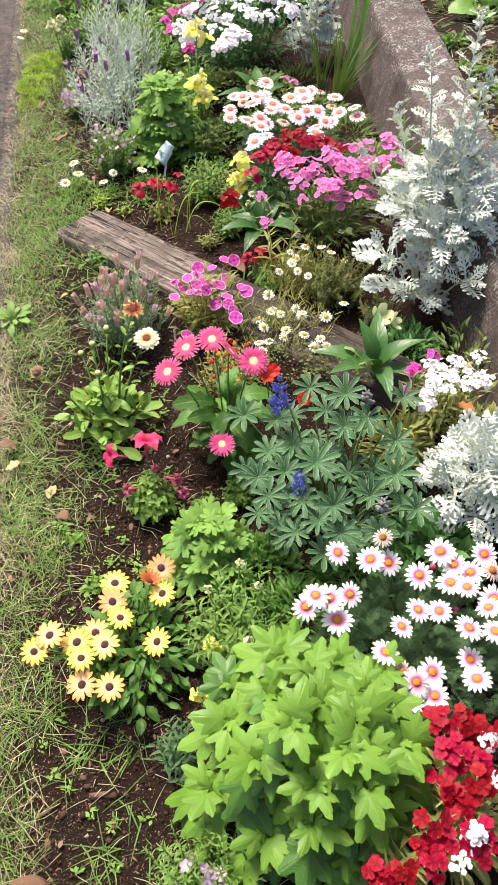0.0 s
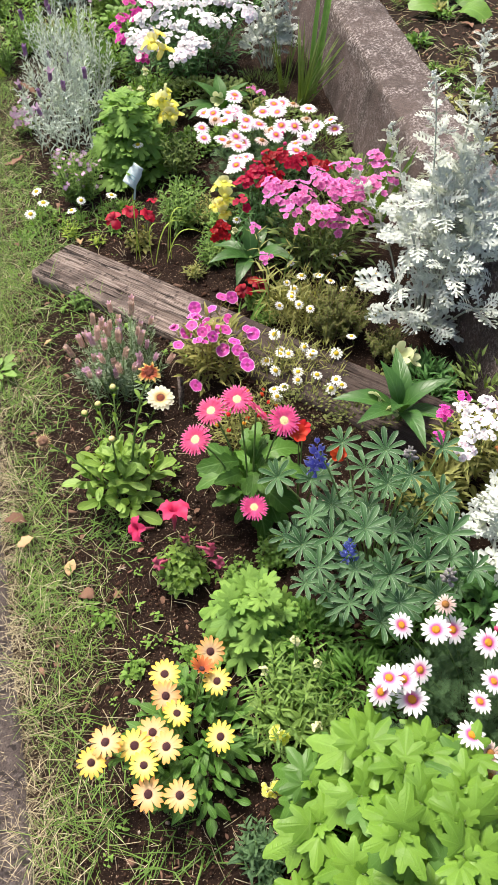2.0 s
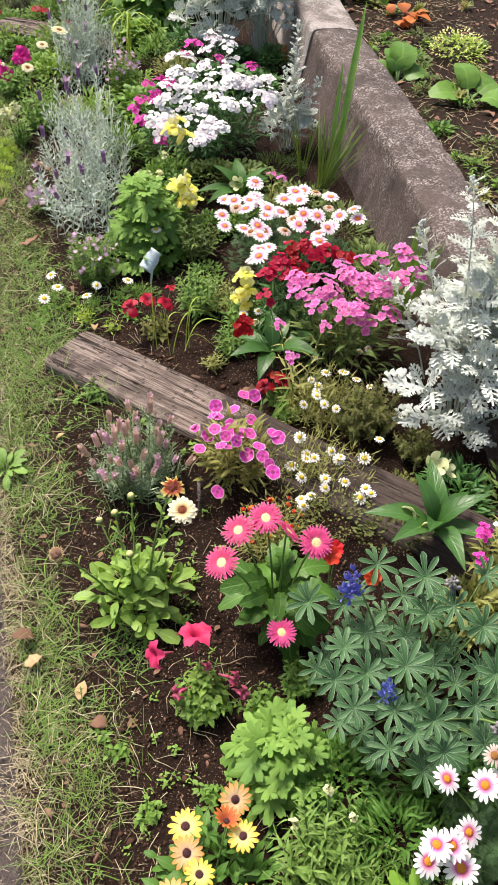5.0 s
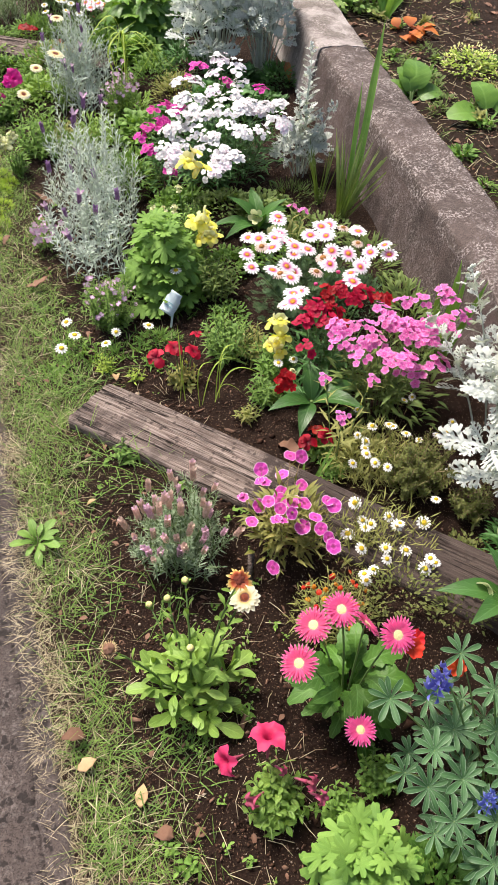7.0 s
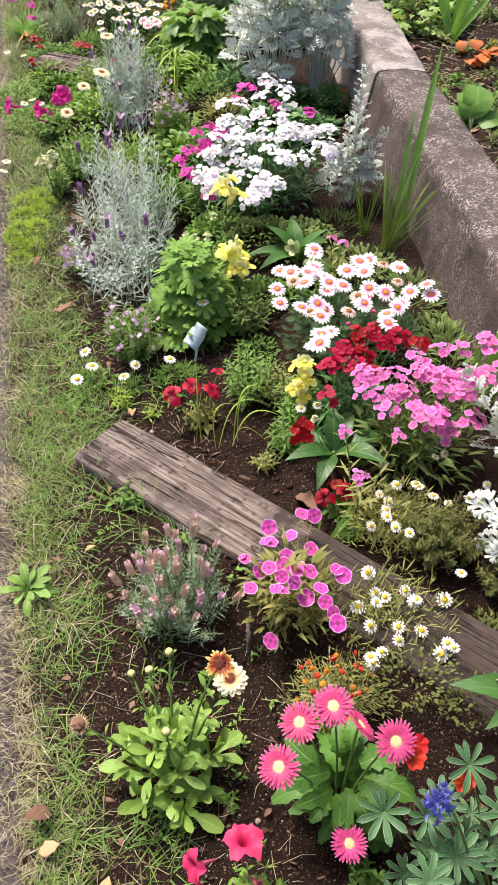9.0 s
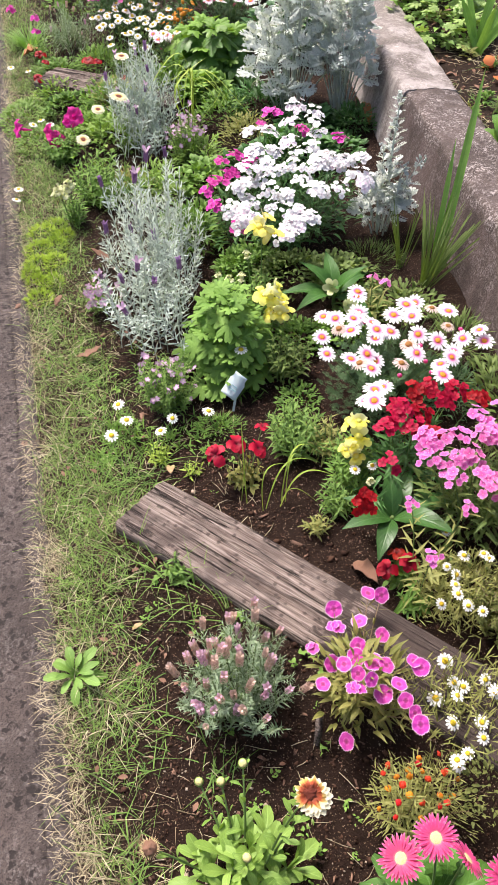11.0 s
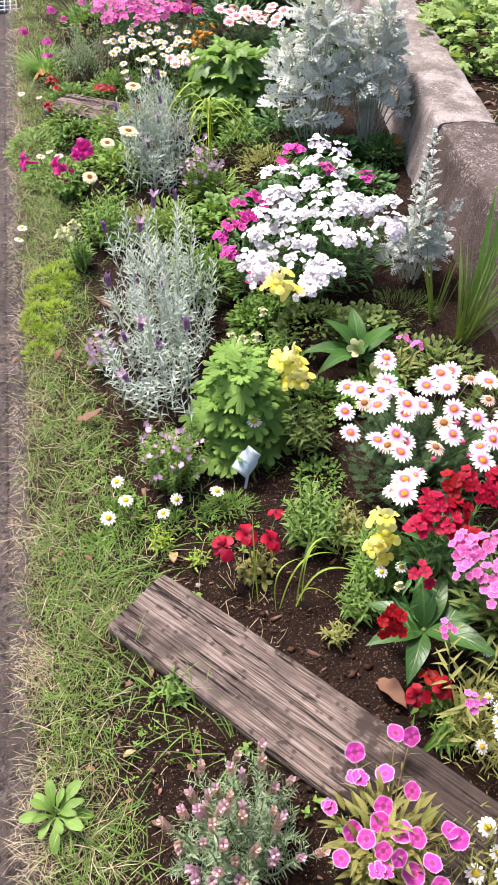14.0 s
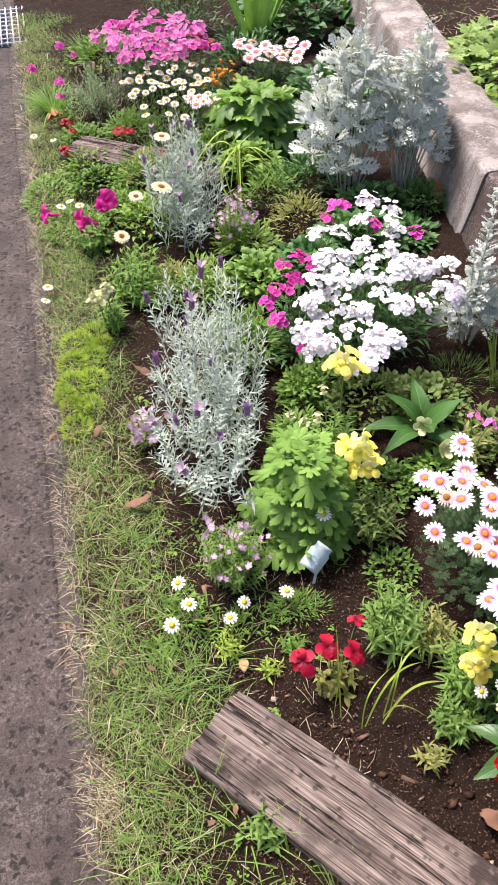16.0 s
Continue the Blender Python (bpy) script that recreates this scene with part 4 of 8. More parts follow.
def miller_leaf(seed):
    """Silver leaf on a stalk, cut almost to the midrib into blunt, again notched lobes."""
    q = np.random.default_rng(seed)
    g = Geo()
    bow = q.uniform(0.12, 0.4)
    g.add(blade(lambda t: 0.4 if t < 0.25 else 0.5 + 0.6 * t if t < 0.95 else 0.5, 0.06, 4, 0.25, bow))
    lobe = blade(lambda t: 0.55 + 0.45 * t if t < 0.9 else 0.8, 0.18, 2, 0.2, 0.18)
    sub = blade(lambda t: 0.7 + 0.3 * t if t < 0.9 else 0.75, 0.26, 2, 0.2, 0.15, flat=True)
    for i in range(5):
        y = 0.28 + 0.15 * i
        for s in (-1, 1):
            L = (0.18, 0.28, 0.34, 0.32, 0.25)[i] * q.uniform(0.75, 1.2)
            d = unit((s, 0.5 + 0.16 * i + q.uniform(-0.12, 0.12), q.uniform(0.0, 0.3)))
            p = np.array((0, y + 0.02 * s, -bow * y * y))
            g.add(lobe, aim(p, d, L))
            g.add(sub, aim(p + d * L * 0.5 + (0, 0, 0.004), (s * 0.4, 1.0, 0.1), L * 0.48))
            if i:
                g.add(sub, aim(p + d * L * 0.55 + (0, 0, 0.003), (s * 1.0, -0.15, 0.1), L * 0.42))
    p = np.array((0, 0.9, -bow * 0.81))
    for a in (-0.7, 0.0, 0.7):
        g.add(lobe, aim(p, (math.sin(a), math.cos(a), -0.1), 0.17 if a else 0.22))
    return g.tpl()


MILLER = [miller_leaf(k) for k in range(5)]
FEATHERS = [feather(6), feather(7, 0.03, 0.38, 0.8)]


def lupin_leaf(n, cup=0.25):
    """Leaflets all round the top of a stalk, folded and lifted into a shallow cup."""
    g = Geo()
    for i in range(n):
        a = radians(-168 + 336 * i / (n - 1))
        k = 1.0 - 0.22 * abs(i / (n - 1) - 0.5) * 2
        w = lambda t: (0.12 + 0.88 * math.sin(math.pi * 0.5 * min(1, t / 0.72))) * (1 if t < 0.8 else math.sqrt(max(0.02, 1 - ((t - 0.8) / 0.205) ** 2)))
        g.add(blade(w, 0.125, 8, 0.5, 0.12, 0.05), aim((0.03 * math.sin(a), 0.03 * math.cos(a), 0), (math.sin(a), math.cos(a), cup), k))
    return g


def ring(t, n, r0, length, rise, jitter=0.06, phase=0.0, z=0.0, g=None):
    g = g or Geo()
    for i in range(n):
        a = 2 * math.pi * i / n + phase + U(-jitter, jitter)
        g.add(t, aim((r0 * math.cos(a), r0 * math.sin(a), z), (math.cos(a), math.sin(a), rise + U(-0.06, 0.06)), length * U(0.92, 1.05)))
    return g


def disc(r, h, n=14):
    return Geo().add(xf(ball((r, r, h), n, 6, 0.05, 3), frame_of((0, 0, h * 0.3), np.array([1.0, 0, 0]), np.array([0, 1.0, 0]), np.array([0, 0, 1.0]), 1.0)))


def daisy_set(name, mats, n, w, r0, rise, eye, eye_r, eye_h, layers=1, curl=0.1):
    """Daisies one unit in radius: a ring or two of petals round a domed disc."""
    t = blade(W_PETAL, w, 5, 0.25, curl, 0.03)
    out = []
    for m in mats:
        for k in range(2):
            g = ring(t, n, r0, 1 - r0, rise, 0.05 + 0.03 * k)
            for q in range(1, layers):
                ring(t, n, r0 * 0.8, (1 - r0) * (0.93 - 0.16 * q), rise + 0.18 * q, 0.08, math.pi / n * q, 0.02 * q, g)
            out.append((g.mesh("petals", m), disc(eye_r, eye_h).mesh("flower_disc", eye)))
    return out


MARGUERITE = daisy_set("marguerite", [W_PINK], 16, 0.155, 0.2, 0.03, EYE_ORANGE, 0.26, 0.09)
MARGUERITE_OLD = daisy_set("marguerite", [FADED_DAISY], 18, 0.12, 0.2, 0.1, EYE_BROWN, 0.36, 0.2, 1, 0.35)
OSTEO = daisy_set("osteo", [YELLOW_O, APRICOT], 15, 0.165, 0.2, 0.14, EYE_DARK, 0.25, 0.09)
OSTEO_OLD = daisy_set("osteo", [ORANGE_O], 14, 0.14, 0.2, 0.9, EYE_DARK, 0.2, 0.1)
GERB = daisy_set("gerbera", [GERBERA], 30, 0.085, 0.2, 0.16, EYE_PALE, 0.33, 0.07, 2)
CAMOMILE = daisy_set("camomile", [W_PLAIN], 12, 0.205, 0.25, -0.05, EYE_YELLOW, 0.38, 0.24)
CREAMDAISY = daisy_set("cream_daisy", [CREAM], 17, 0.20, 0.15, 0.08, EYE_MAROON, 0.27, 0.09, 2)


def frill(petals=5, teeth=0.05, gap=0.22, cup=0.16, n=30, wave=0.06):
    def rf(a):
        return 1 - gap * (1 - abs(math.cos(petals * a / 2))) ** 1.6 + teeth * (1 if int(a * n / 6.2832 + 0.5) % 2 else -1)

    return polar(rf, n, (0.2, 0.6, 1.0), lambda a, q: cup * q * q + wave * q * math.sin(petals * a), uf=lambda a: (a * petals / 6.2832) % 1)


FLORET = frill(5, 0.06, 0.24, 0.12, 40, 0.06)
FLORET_FLAT = frill(5, 0.045, 0.17, -0.06, 44, 0.08)


def head(n, spread, r, floret=FLORET):
    """A clustered flower head, one unit in radius: florets side by side over a low dome."""
    g = Geo()
    for i in range(n):
        a, q = i * 2.4, spread * math.sqrt((i + 0.4) / n)
        p = (q * math.cos(a) + U(-0.06, 0.06), q * math.sin(a) + U(-0.06, 0.06), 0.55 * math.sqrt(max(0, 1.15 - q * q)) + U(-0.16, 0.16))
        g.add(floret, face(p, (p[0] * 0.75 + U(-0.4, 0.4), p[1] * 0.75 + U(-0.4, 0.4), 1.0), r * U(0.75, 1.15)))
    return g


def heads(mat_, sizes, r=0.35, floret=FLORET):
    return [head(k, 0.78, r, floret).mesh("flower_head", mat_) for k in sizes]


PINK_HEADS = heads(PINK, (5, 6, 7, 9), 0.36)
RED_HEADS = heads(RED, (4, 6, 8), 0.40)
WHITE_HEADS = heads(W_DIAN, (9, 11, 13, 8), 0.285, FLORET_FLAT) + heads(BLUSH, (10,), 0.285, FLORET_FLAT)
DMAG_HEADS = heads(DEEP_MAG, (5, 6, 8), 0.41)
MAG_SINGLE = [Geo().add(frill(5, 0.045, 0.09, 0.08, 44, 0.05)).mesh("blossom", MAGENTA), head(2, 0.5, 0.8).mesh("blossom", MAGENTA)]


def trumpet(ruffle=0.12):
    def rf(a):
        return 1 + ruffle * math.cos(5 * a) + 0.04 * math.sin(13 * a)

    def zf(a, q):
        return -1.25 * (1 - min(1, q)) ** 5 + 0.16 * math.cos(5 * a + 2.6) * q ** 3 + 0.07 * math.sin(12 * a) * q ** 3 - 0.12 * q ** 4

    return polar(rf, 40, (0.08, 0.14, 0.25, 0.45, 0.7, 1.0), zf)


TRUMPET = trumpet()


def lipped():
    """Two-lipped blossom: two raised lobes behind, three ruffled in front, a puffed throat."""
    g = Geo()
    lob = polar(lambda a: 1 + 0.1 * math.sin(5 * a), 14, (0.5, 1.0), lambda a, q: -0.35 * q * q + 0.15 * math.sin(4 * a) * q)
    for x, y, z, nx, ny, nz, s in ((-0.3, 0.32, 0.35, -0.3, 0.1, 1.0, 0.45), (0.3, 0.32, 0.35, 0.3, 0.1, 1.0, 0.45), (-0.42, -0.22, 0.02, -0.6, -0.5, 0.8, 0.42), (0.42, -0.22, 0.02, 0.6, -0.5, 0.8, 0.42), (0, -0.45, -0.02, 0, -0.8, 0.8, 0.4)):
        g.add(lob, face((x, y, z), (nx, ny, nz), s))
    g.add(ball((0.2, 0.2, 0.2), 6, 4, 0.1))
    return g.tpl()


LIP = lipped()
SNAP_UPPER = blade(W_PETAL, 0.50, 6, 0.3, -0.35, 0.05, 0.22)
SNAP_LOWER = blade(W_PETAL, 0.46, 6, -0.25, 0.45, 0.1, 0.25)


def snap_blossom(g, p, out, s):
    """One snapdragon blossom that looks along out: a pale upper lip of two lobes, a yellow lower lip of three, a puffed palate and the tube behind."""
    z = unit(out)
    x = unit(np.cross((0.0, 0.0, 1.0), z))
    y = np.cross(z, x)

    def w(a, b, c):
        return x * a + y * b + z * c

    for k in (-1, 1):
        g.add(SNAP_UPPER, aim(p + w(0.12 * k, 0.08, 0.0) * s, w(0.42 * k, 1.0, 0.35 + U(-0.1, 0.1)), 0.62 * s, w(0, 0.3, 1)))
    for a in (-1.05, 0.0, 1.05):
        g.add(SNAP_LOWER, aim(p + w(0.2 * math.sin(a), -0.08, 0.15) * s, w(math.sin(a), -math.cos(a) * 0.9, 0.55 + U(-0.15, 0.15)), 0.60 * s * U(0.9, 1.1), w(0, 0.6, 1)), slot=1)
    g.add(ball((0.26, 0.20, 0.20), 8, 6, 0.08), frame_of(p + w(0, 0.0, 0.12) * s, x, y, z, s), slot=1)
    g.add(ball((0.20, 0.20, 0.45), 8, 6, 0.05), frame_of(p - w(0, 0.02, 0.25) * s, x, y, z, s))


def spike_mesh(t, n, h, r, mat_, k0=0.9, up=0.6):
    """Blossoms round an upright spike one unit high."""
    g = Geo()
    for i in range(n):
        f = i / n
        a = i * 2.4
        q = r * (1 - 0.5 * f)
        g.add(t, aim((q * math.cos(a), q * math.sin(a), h * f), (math.cos(a), math.sin(a), up), k0 * (1 - 0.55 * f)))
    return g.mesh("flower_spike", mat_)


def pea():
    """A pea flower: two wings folded over the keel, and a banner bent back above them."""
    g = Geo()
    wing = blade(W_OVAL, 0.3, 5, 0.3, 0.1, 0.12)
    for s in (-1, 1):
        g.add(wing, aim((0.05 * s, 0.0, 0.0), (0.22 * s, 1.0, 0.1), 0.9, (s, 0, 0.35)))
    g.add(blade(W_OVAL, 0.42, 5, 0.35, -0.35, 0.1), aim((0, 0.02, 0.05), (0, 0.55, 1.0), 0.7, (0, 1, -0.2)))
    g.add(ball((0.10, 0.16, 0.1), 6, 4), frame_of((0, 0.05, 0), np.array([1.0, 0, 0]), np.array([0, 1.0, 0]), np.array([0, 0, 1.0]), 1.0))
    return g.tpl()


PEA_FLOWER = pea()
PEA = ball((0.20, 0.5, 0.24), 6, 5, 0.08)
PEA = xf(PEA, frame_of((0, 0.5, 0), np.array([1.0, 0, 0]), np.array([0, 1.0, 0]), np.array([0, 0, 1.0]), 1.0))
LUPIN_SPIKE = spike_mesh(PEA_FLOWER, 14, 0.85, 0.05, BLUE, 0.27, 0.35)
SEED_SPIKE = spike_mesh(PEA, 16, 0.8, 0.04, SEED, 0.4, 0.9)


def lavender_head(mat_, top):
    g = Geo()
    b = blade(W_OVAL, 0.4, 3, 0.5, -0.3)
    for i in range(26):
        f, a = i / 26, i * 2.4
        g.add(b, aim((0.1 * math.cos(a), 0.1 * math.sin(a), 0.75 * f), (math.cos(a), math.sin(a), 1.4), 0.26))
    for i in range(4):
        a = i * 1.57 + 0.4
        g.add(blade(W_PETAL, 0.24, 4, 0.3, 0.2), aim((0.04 * math.cos(a), 0.04 * math.sin(a), 0.75), (math.cos(a) * 0.6, math.sin(a) * 0.6, 1.0), top), slot=1)
    return g


LAV_HEADS = [lavender_head(0, 0.5).mesh("flower_spike", PURPLE, MAUVE), lavender_head(0, 0.3).mesh("flower_spike", PURPLE, PURPLE)]
LAV_PINK_HEADS = [lavender_head(0, 0.22).mesh("flower_spike", FADED, LAV_PINK), lavender_head(0, 0.2).mesh("flower_spike", FADED, FADED), lavender_head(0, 0.24).mesh("flower_spike", LAV_PINK, LAV_PINK)]


def blossom(root, kinds, p, nrm, s, name="flower", k=None):
    """A flower with petals and, below them in rank, its disc."""
    petals, eye = kinds[int(U(0, len(kinds))) if k is None else k]
    ob = put(name, petals, root, face(p, nrm, s))
    e = new("flower_disc", eye)
    e.parent = ob
    return ob


def pick(seq):
    return seq[int(U(0, len(seq)))]


# ---- plant bodies ----
def shell(rx, ry, h, fill=0.55):
    while True:
        d = rng.normal(size=3)
        d[2] = abs(d[2])
        d = unit(d)
        k = U(fill, 1)
        return np.array([rx * d[0] * k, ry * d[1] * k, h * (0.12 + 0.88 * d[2]) * k]), d


def bush(root, material, tpls, n, rx, ry, h, lo, hi, rise=0.25, fill=0.5, name="foliage", off=(0, 0, 0), kind="stuff"):
    """A rounded mass of leaves that point outwards and up."""
    g = Geo()
    for _ in range(n):
        p, d = shell(rx, ry, h, fill)
        out = unit((d[0] + U(-0.5, 0.5), d[1] + U(-0.5, 0.5), rise + U(-0.3, 0.4)))
        g.add(pick(tpls), aim(p + off, out, U(lo, hi), unit((d[0] * 0.4, d[1] * 0.4, 1))))
    return part(name, g, material, root, kind=kind)


def leafy(gl, gs, base, tip, tpls, size, gap, r, spread=1.0, start=0.12, bow=0.0, pairs=True, taper=0.5, slot=0, stop=1.0):
    """A stem with leaves along it. Returns the tip's direction."""
    side = (U(-1, 1), U(-1, 1), 0)
    pts = arc(base, tip, bow, 6, side)
    gs.add(tube(pts, r, r * 0.6, 4))
    length = sum(np.linalg.norm(b - a) for a, b in zip(pts[:-1], pts[1:]))
    n = max(2, int(length / gap))
    a0 = U(0, 6.28)
    for i in range(n):
        f = start + (stop - start) * i / n
        q = f * 5
        k = min(4, int(q))
        p = pts[k] + (pts[k + 1] - pts[k]) * (q - k)
        d = unit(pts[k + 1] - pts[k])
        x = unit(np.cross(d, (0.2, 0.9, 0.35)))
        y = np.cross(d, x)
        for j in range(2 if pairs else 1):
            a = a0 + i * (1.57 if pairs else 2.4) + j * math.pi + U(-0.3, 0.3)
            out = math.cos(a) * x + math.sin(a) * y
            gl.add(pick(tpls), aim(p, out * spread + d * U(0.4, 0.9), size * (1 - taper * f) * U(0.75, 1.2), d), slot)
    return unit(pts[-1] - pts[-2])


def rel(root, p):
    return np.asarray(p, float) - np.array(root.location)


def at(x, y, dz=0.0):
    return (x, y, land(x, y) + dz)


def tuft(root, tpls, n, material, length, lean, r=0.02, width=1.0, name="leaf", up=1.0):
    """Arching blades from one crown, joined."""
    g = Geo()
    for _ in range(n):
        a, k = U(0, 6.28), U(0.1, lean)
        s = length * U(0.6, 1.1)
        g.add(pick(tpls), aim((r * math.cos(a), r * math.sin(a), 0), (math.cos(a) * k, math.sin(a) * k, up), (s * width, s, s), (0, 0, 1)))
    return part(name, g, material, root)


# ---- plants ----
def marguerites(base, pts, z, label, spread, n_leaf, s=0.033):
    root = thing("marguerite_daisy", at(*base), label, "flower plant", "marguerites")
    gs, gl = Geo(), Geo()
    for i, (x, y) in enumerate(pts):
        p = rel(root, (x, y, z + U(-0.028, 0.02)))
        b = np.array([p[0] * 0.3, p[1] * 0.3 + 0.01, 0])
        d = leafy(gl, gs, b, p - (0, 0, 0.004), FEATHERS, 0.042, 0.018, 0.0016, 1.0, 0.2, U(-0.02, 0.02), False, 0.4, 0, 0.68)
        old = U(0, 1) < 0.12
        blossom(root, MARGUERITE_OLD if old else MARGUERITE, p, (U(-0.35, 0.35), U(-0.5, 0.15), 1), s * U(0.82, 1.1) * (0.8 if old else 1.0))
    rx, ry, h = spread
    for _ in range(n_leaf):
        p, d = shell(rx, ry, h, 0.5)
        gl.add(pick(FEATHERS), aim(p, (d[0] + U(-0.4, 0.4), d[1] + U(-0.4, 0.4), U(0.2, 1.0)), U(0.022, 0.042)))
    buds = Geo()
    for _ in range(max(4, len(pts) // 4)):
        x, y = pick(pts)
        p = rel(root, (x + U(-0.04, 0.04), y + U(-0.04, 0.04), z - U(0.02, 0.05)))
        gs.add(tube(arc((p[0] * 0.4, p[1] * 0.4, 0.02), p, 0, 5), 0.0012, 0.001, 4))
        buds.add(ball((0.007, 0.007, 0.006), 8, 5), face(p, (0, 0, 1)))
    part("stem", gs, STEM, root, kind="stuff")
    part("foliage", gl, FEATHER, root, kind="stuff")
    part("bud", buds, GERBERA, root, "round pink flower buds", "stuff")


ARG_FRONT_A = [(0.179, 0.938), (0.27, 0.964), (0.242, 0.92), (0.282, 0.928), (0.38, 0.927), (0.405, 0.904), (0.443, 0.904), (0.473, 0.935), (0.335, 0.884), (0.394, 0.868), (0.419, 0.846), (0.476, 0.886), (0.476, 0.838), (0.457, 0.812), (0.323, 0.809), (0.357, 0.793), (0.288, 0.776)]
ARG_FRONT_B = [(0.407, 0.758), (0.409, 0.715), (0.461, 0.762), (0.247, 0.709), (0.336, 0.692), (0.276, 0.681), (0.298, 0.658), (0.264, 0.644), (0.332, 0.643), (0.283, 0.626), (0.402, 0.657), (0.127, 0.828), (0.154, 0.825), (0.198, 0.853), (0.107, 0.805), (0.17, 0.8)]
marguerites((0.34, 0.80), ARG_FRONT_A + ARG_FRONT_B, 0.27, "marguerite daisies with white petals, pink hearts and orange discs", (0.2, 0.2, 0.15), 900, 0.0305)
ARG_BACK = [(0.058, 2.941), (0.052, 2.88), (0.027, 2.829), (0.083, 2.831), (-0.051, 2.86), (-0.065, 2.786), (-0.02, 2.787), (-0.064, 2.703), (-0.008, 2.662), (0.04, 2.626), (0.061, 2.672), (0.115, 2.616), (0.083, 2.778), (0.148, 2.857), (0.196, 2.843), (0.249, 2.842), (0.22, 2.908), (0.202, 2.78), (0.13, 2.802), (0.157, 2.711), (0.167, 2.663), (0.235, 2.711), (0.227, 2.638), (0.223, 2.594), (0.307, 2.891), (0.052, 2.544), (0.01, 2.532), (0.019, 2.484), (0.375, 2.735), (0.29, 2.80), (0.28, 2.70)]
ARG_BACK += [(x + U(-0.035, 0.035), y + U(-0.03, 0.03)) for x, y in ARG_BACK[::2]]
marguerites((0.12, 2.74), ARG_BACK, 0.31, "bushy marguerite daisies, white tinged pink, before the concrete wall", (0.17, 0.18, 0.17), 520, 0.031)


def lobed_bush(x, y, rx, ry, h, n, lo, hi, label, old=0.3, name="lobed_leaf_plant", tpls=MAPLE, young=LIME, aged=LIME_OLD, category="leafy plant", group="", top=(0, 0), low=0.34):
    """A mound of shoots, each tipped with a whorl of small bright leaves over larger, darker ones that droop outwards."""
    root = thing(name, at(x, y), label, category, group)
    mesh_new = [Geo().add(t).mesh("leaf", young) for t in tpls]
    mesh_old = [Geo().add(t).mesh("leaf", aged) for t in tpls]
    gs = Geo()
    for i in range(n):
        f = (i + 0.5) / n
        a, e = i * 2.39996 + U(-0.2, 0.2), math.sqrt(f)
        k = 1.0 - (1 - low) * f ** 1.4
        c = np.array([rx * e * math.cos(a) + top[0] * (1 - f), ry * e * math.sin(a) + top[1] * (1 - f), h * k + U(-0.14, 0.08) * h])
        lean = np.array([math.cos(a) * e * 0.75, math.sin(a) * e * 0.75 - 0.12, 0])
        gs.add(tube(arc((0.02 * math.cos(a), 0.02 * math.sin(a), 0), c, 0.0, 5), 0.003, 0.002, 4))
        a0 = U(0, 6.28)
        for j in range(2):
            q = a0 + j * 2.6
            put("leaf", pick(mesh_new), root, aim(c, np.array([math.cos(q), math.sin(q), 1.0]) + lean * 0.6, U(lo, hi) * 0.30, unit(lean * 0.5 + (0, -0.1, 1))))
        for j in range(8):
            tier = 0 if j < 3 else 1 if j < 6 else 2
            q = a0 + j * 2.2 + U(-0.25, 0.25)
            s = U(lo, hi) * (0.66, 1.0, 1.15)[tier]
            d = np.array([math.cos(q), math.sin(q), (0.45, -0.35, -0.75)[tier] + U(-0.25, 0.25)]) + lean * 0.6
            me = pick(mesh_old if U(0, 1) < (0.04, 0.9 * old, 0.95)[tier] + 0.3 * old * f else mesh_new)
            b = c - (0, 0, (0.0, 0.026, 0.055)[tier] * h / 0.26)
            p = b + unit(d) * (0.006, 0.016, 0.026)[tier]
            put("leaf", me, root, aim(p, d - (0, 0, 0.15), s, unit(lean * 0.7 + 0.8 * np.array([math.cos(q), math.sin(q), 0]) + (U(-0.2, 0.2), U(-0.2, 0.2) - 0.1, 1)), U(-0.35, 0.35)))
            gs.add(tube([b - (0, 0, 0.01), p], 0.0016, 0.0012, 3))
    part("stem", gs, STEM, root, kind="stuff")


lobed_bush(0.10, 0.59, 0.185, 0.19, 0.32, 26, 0.058, 0.078, "lush mound of bright lime-green maple-shaped leaves", top=(0.05, -0.03))


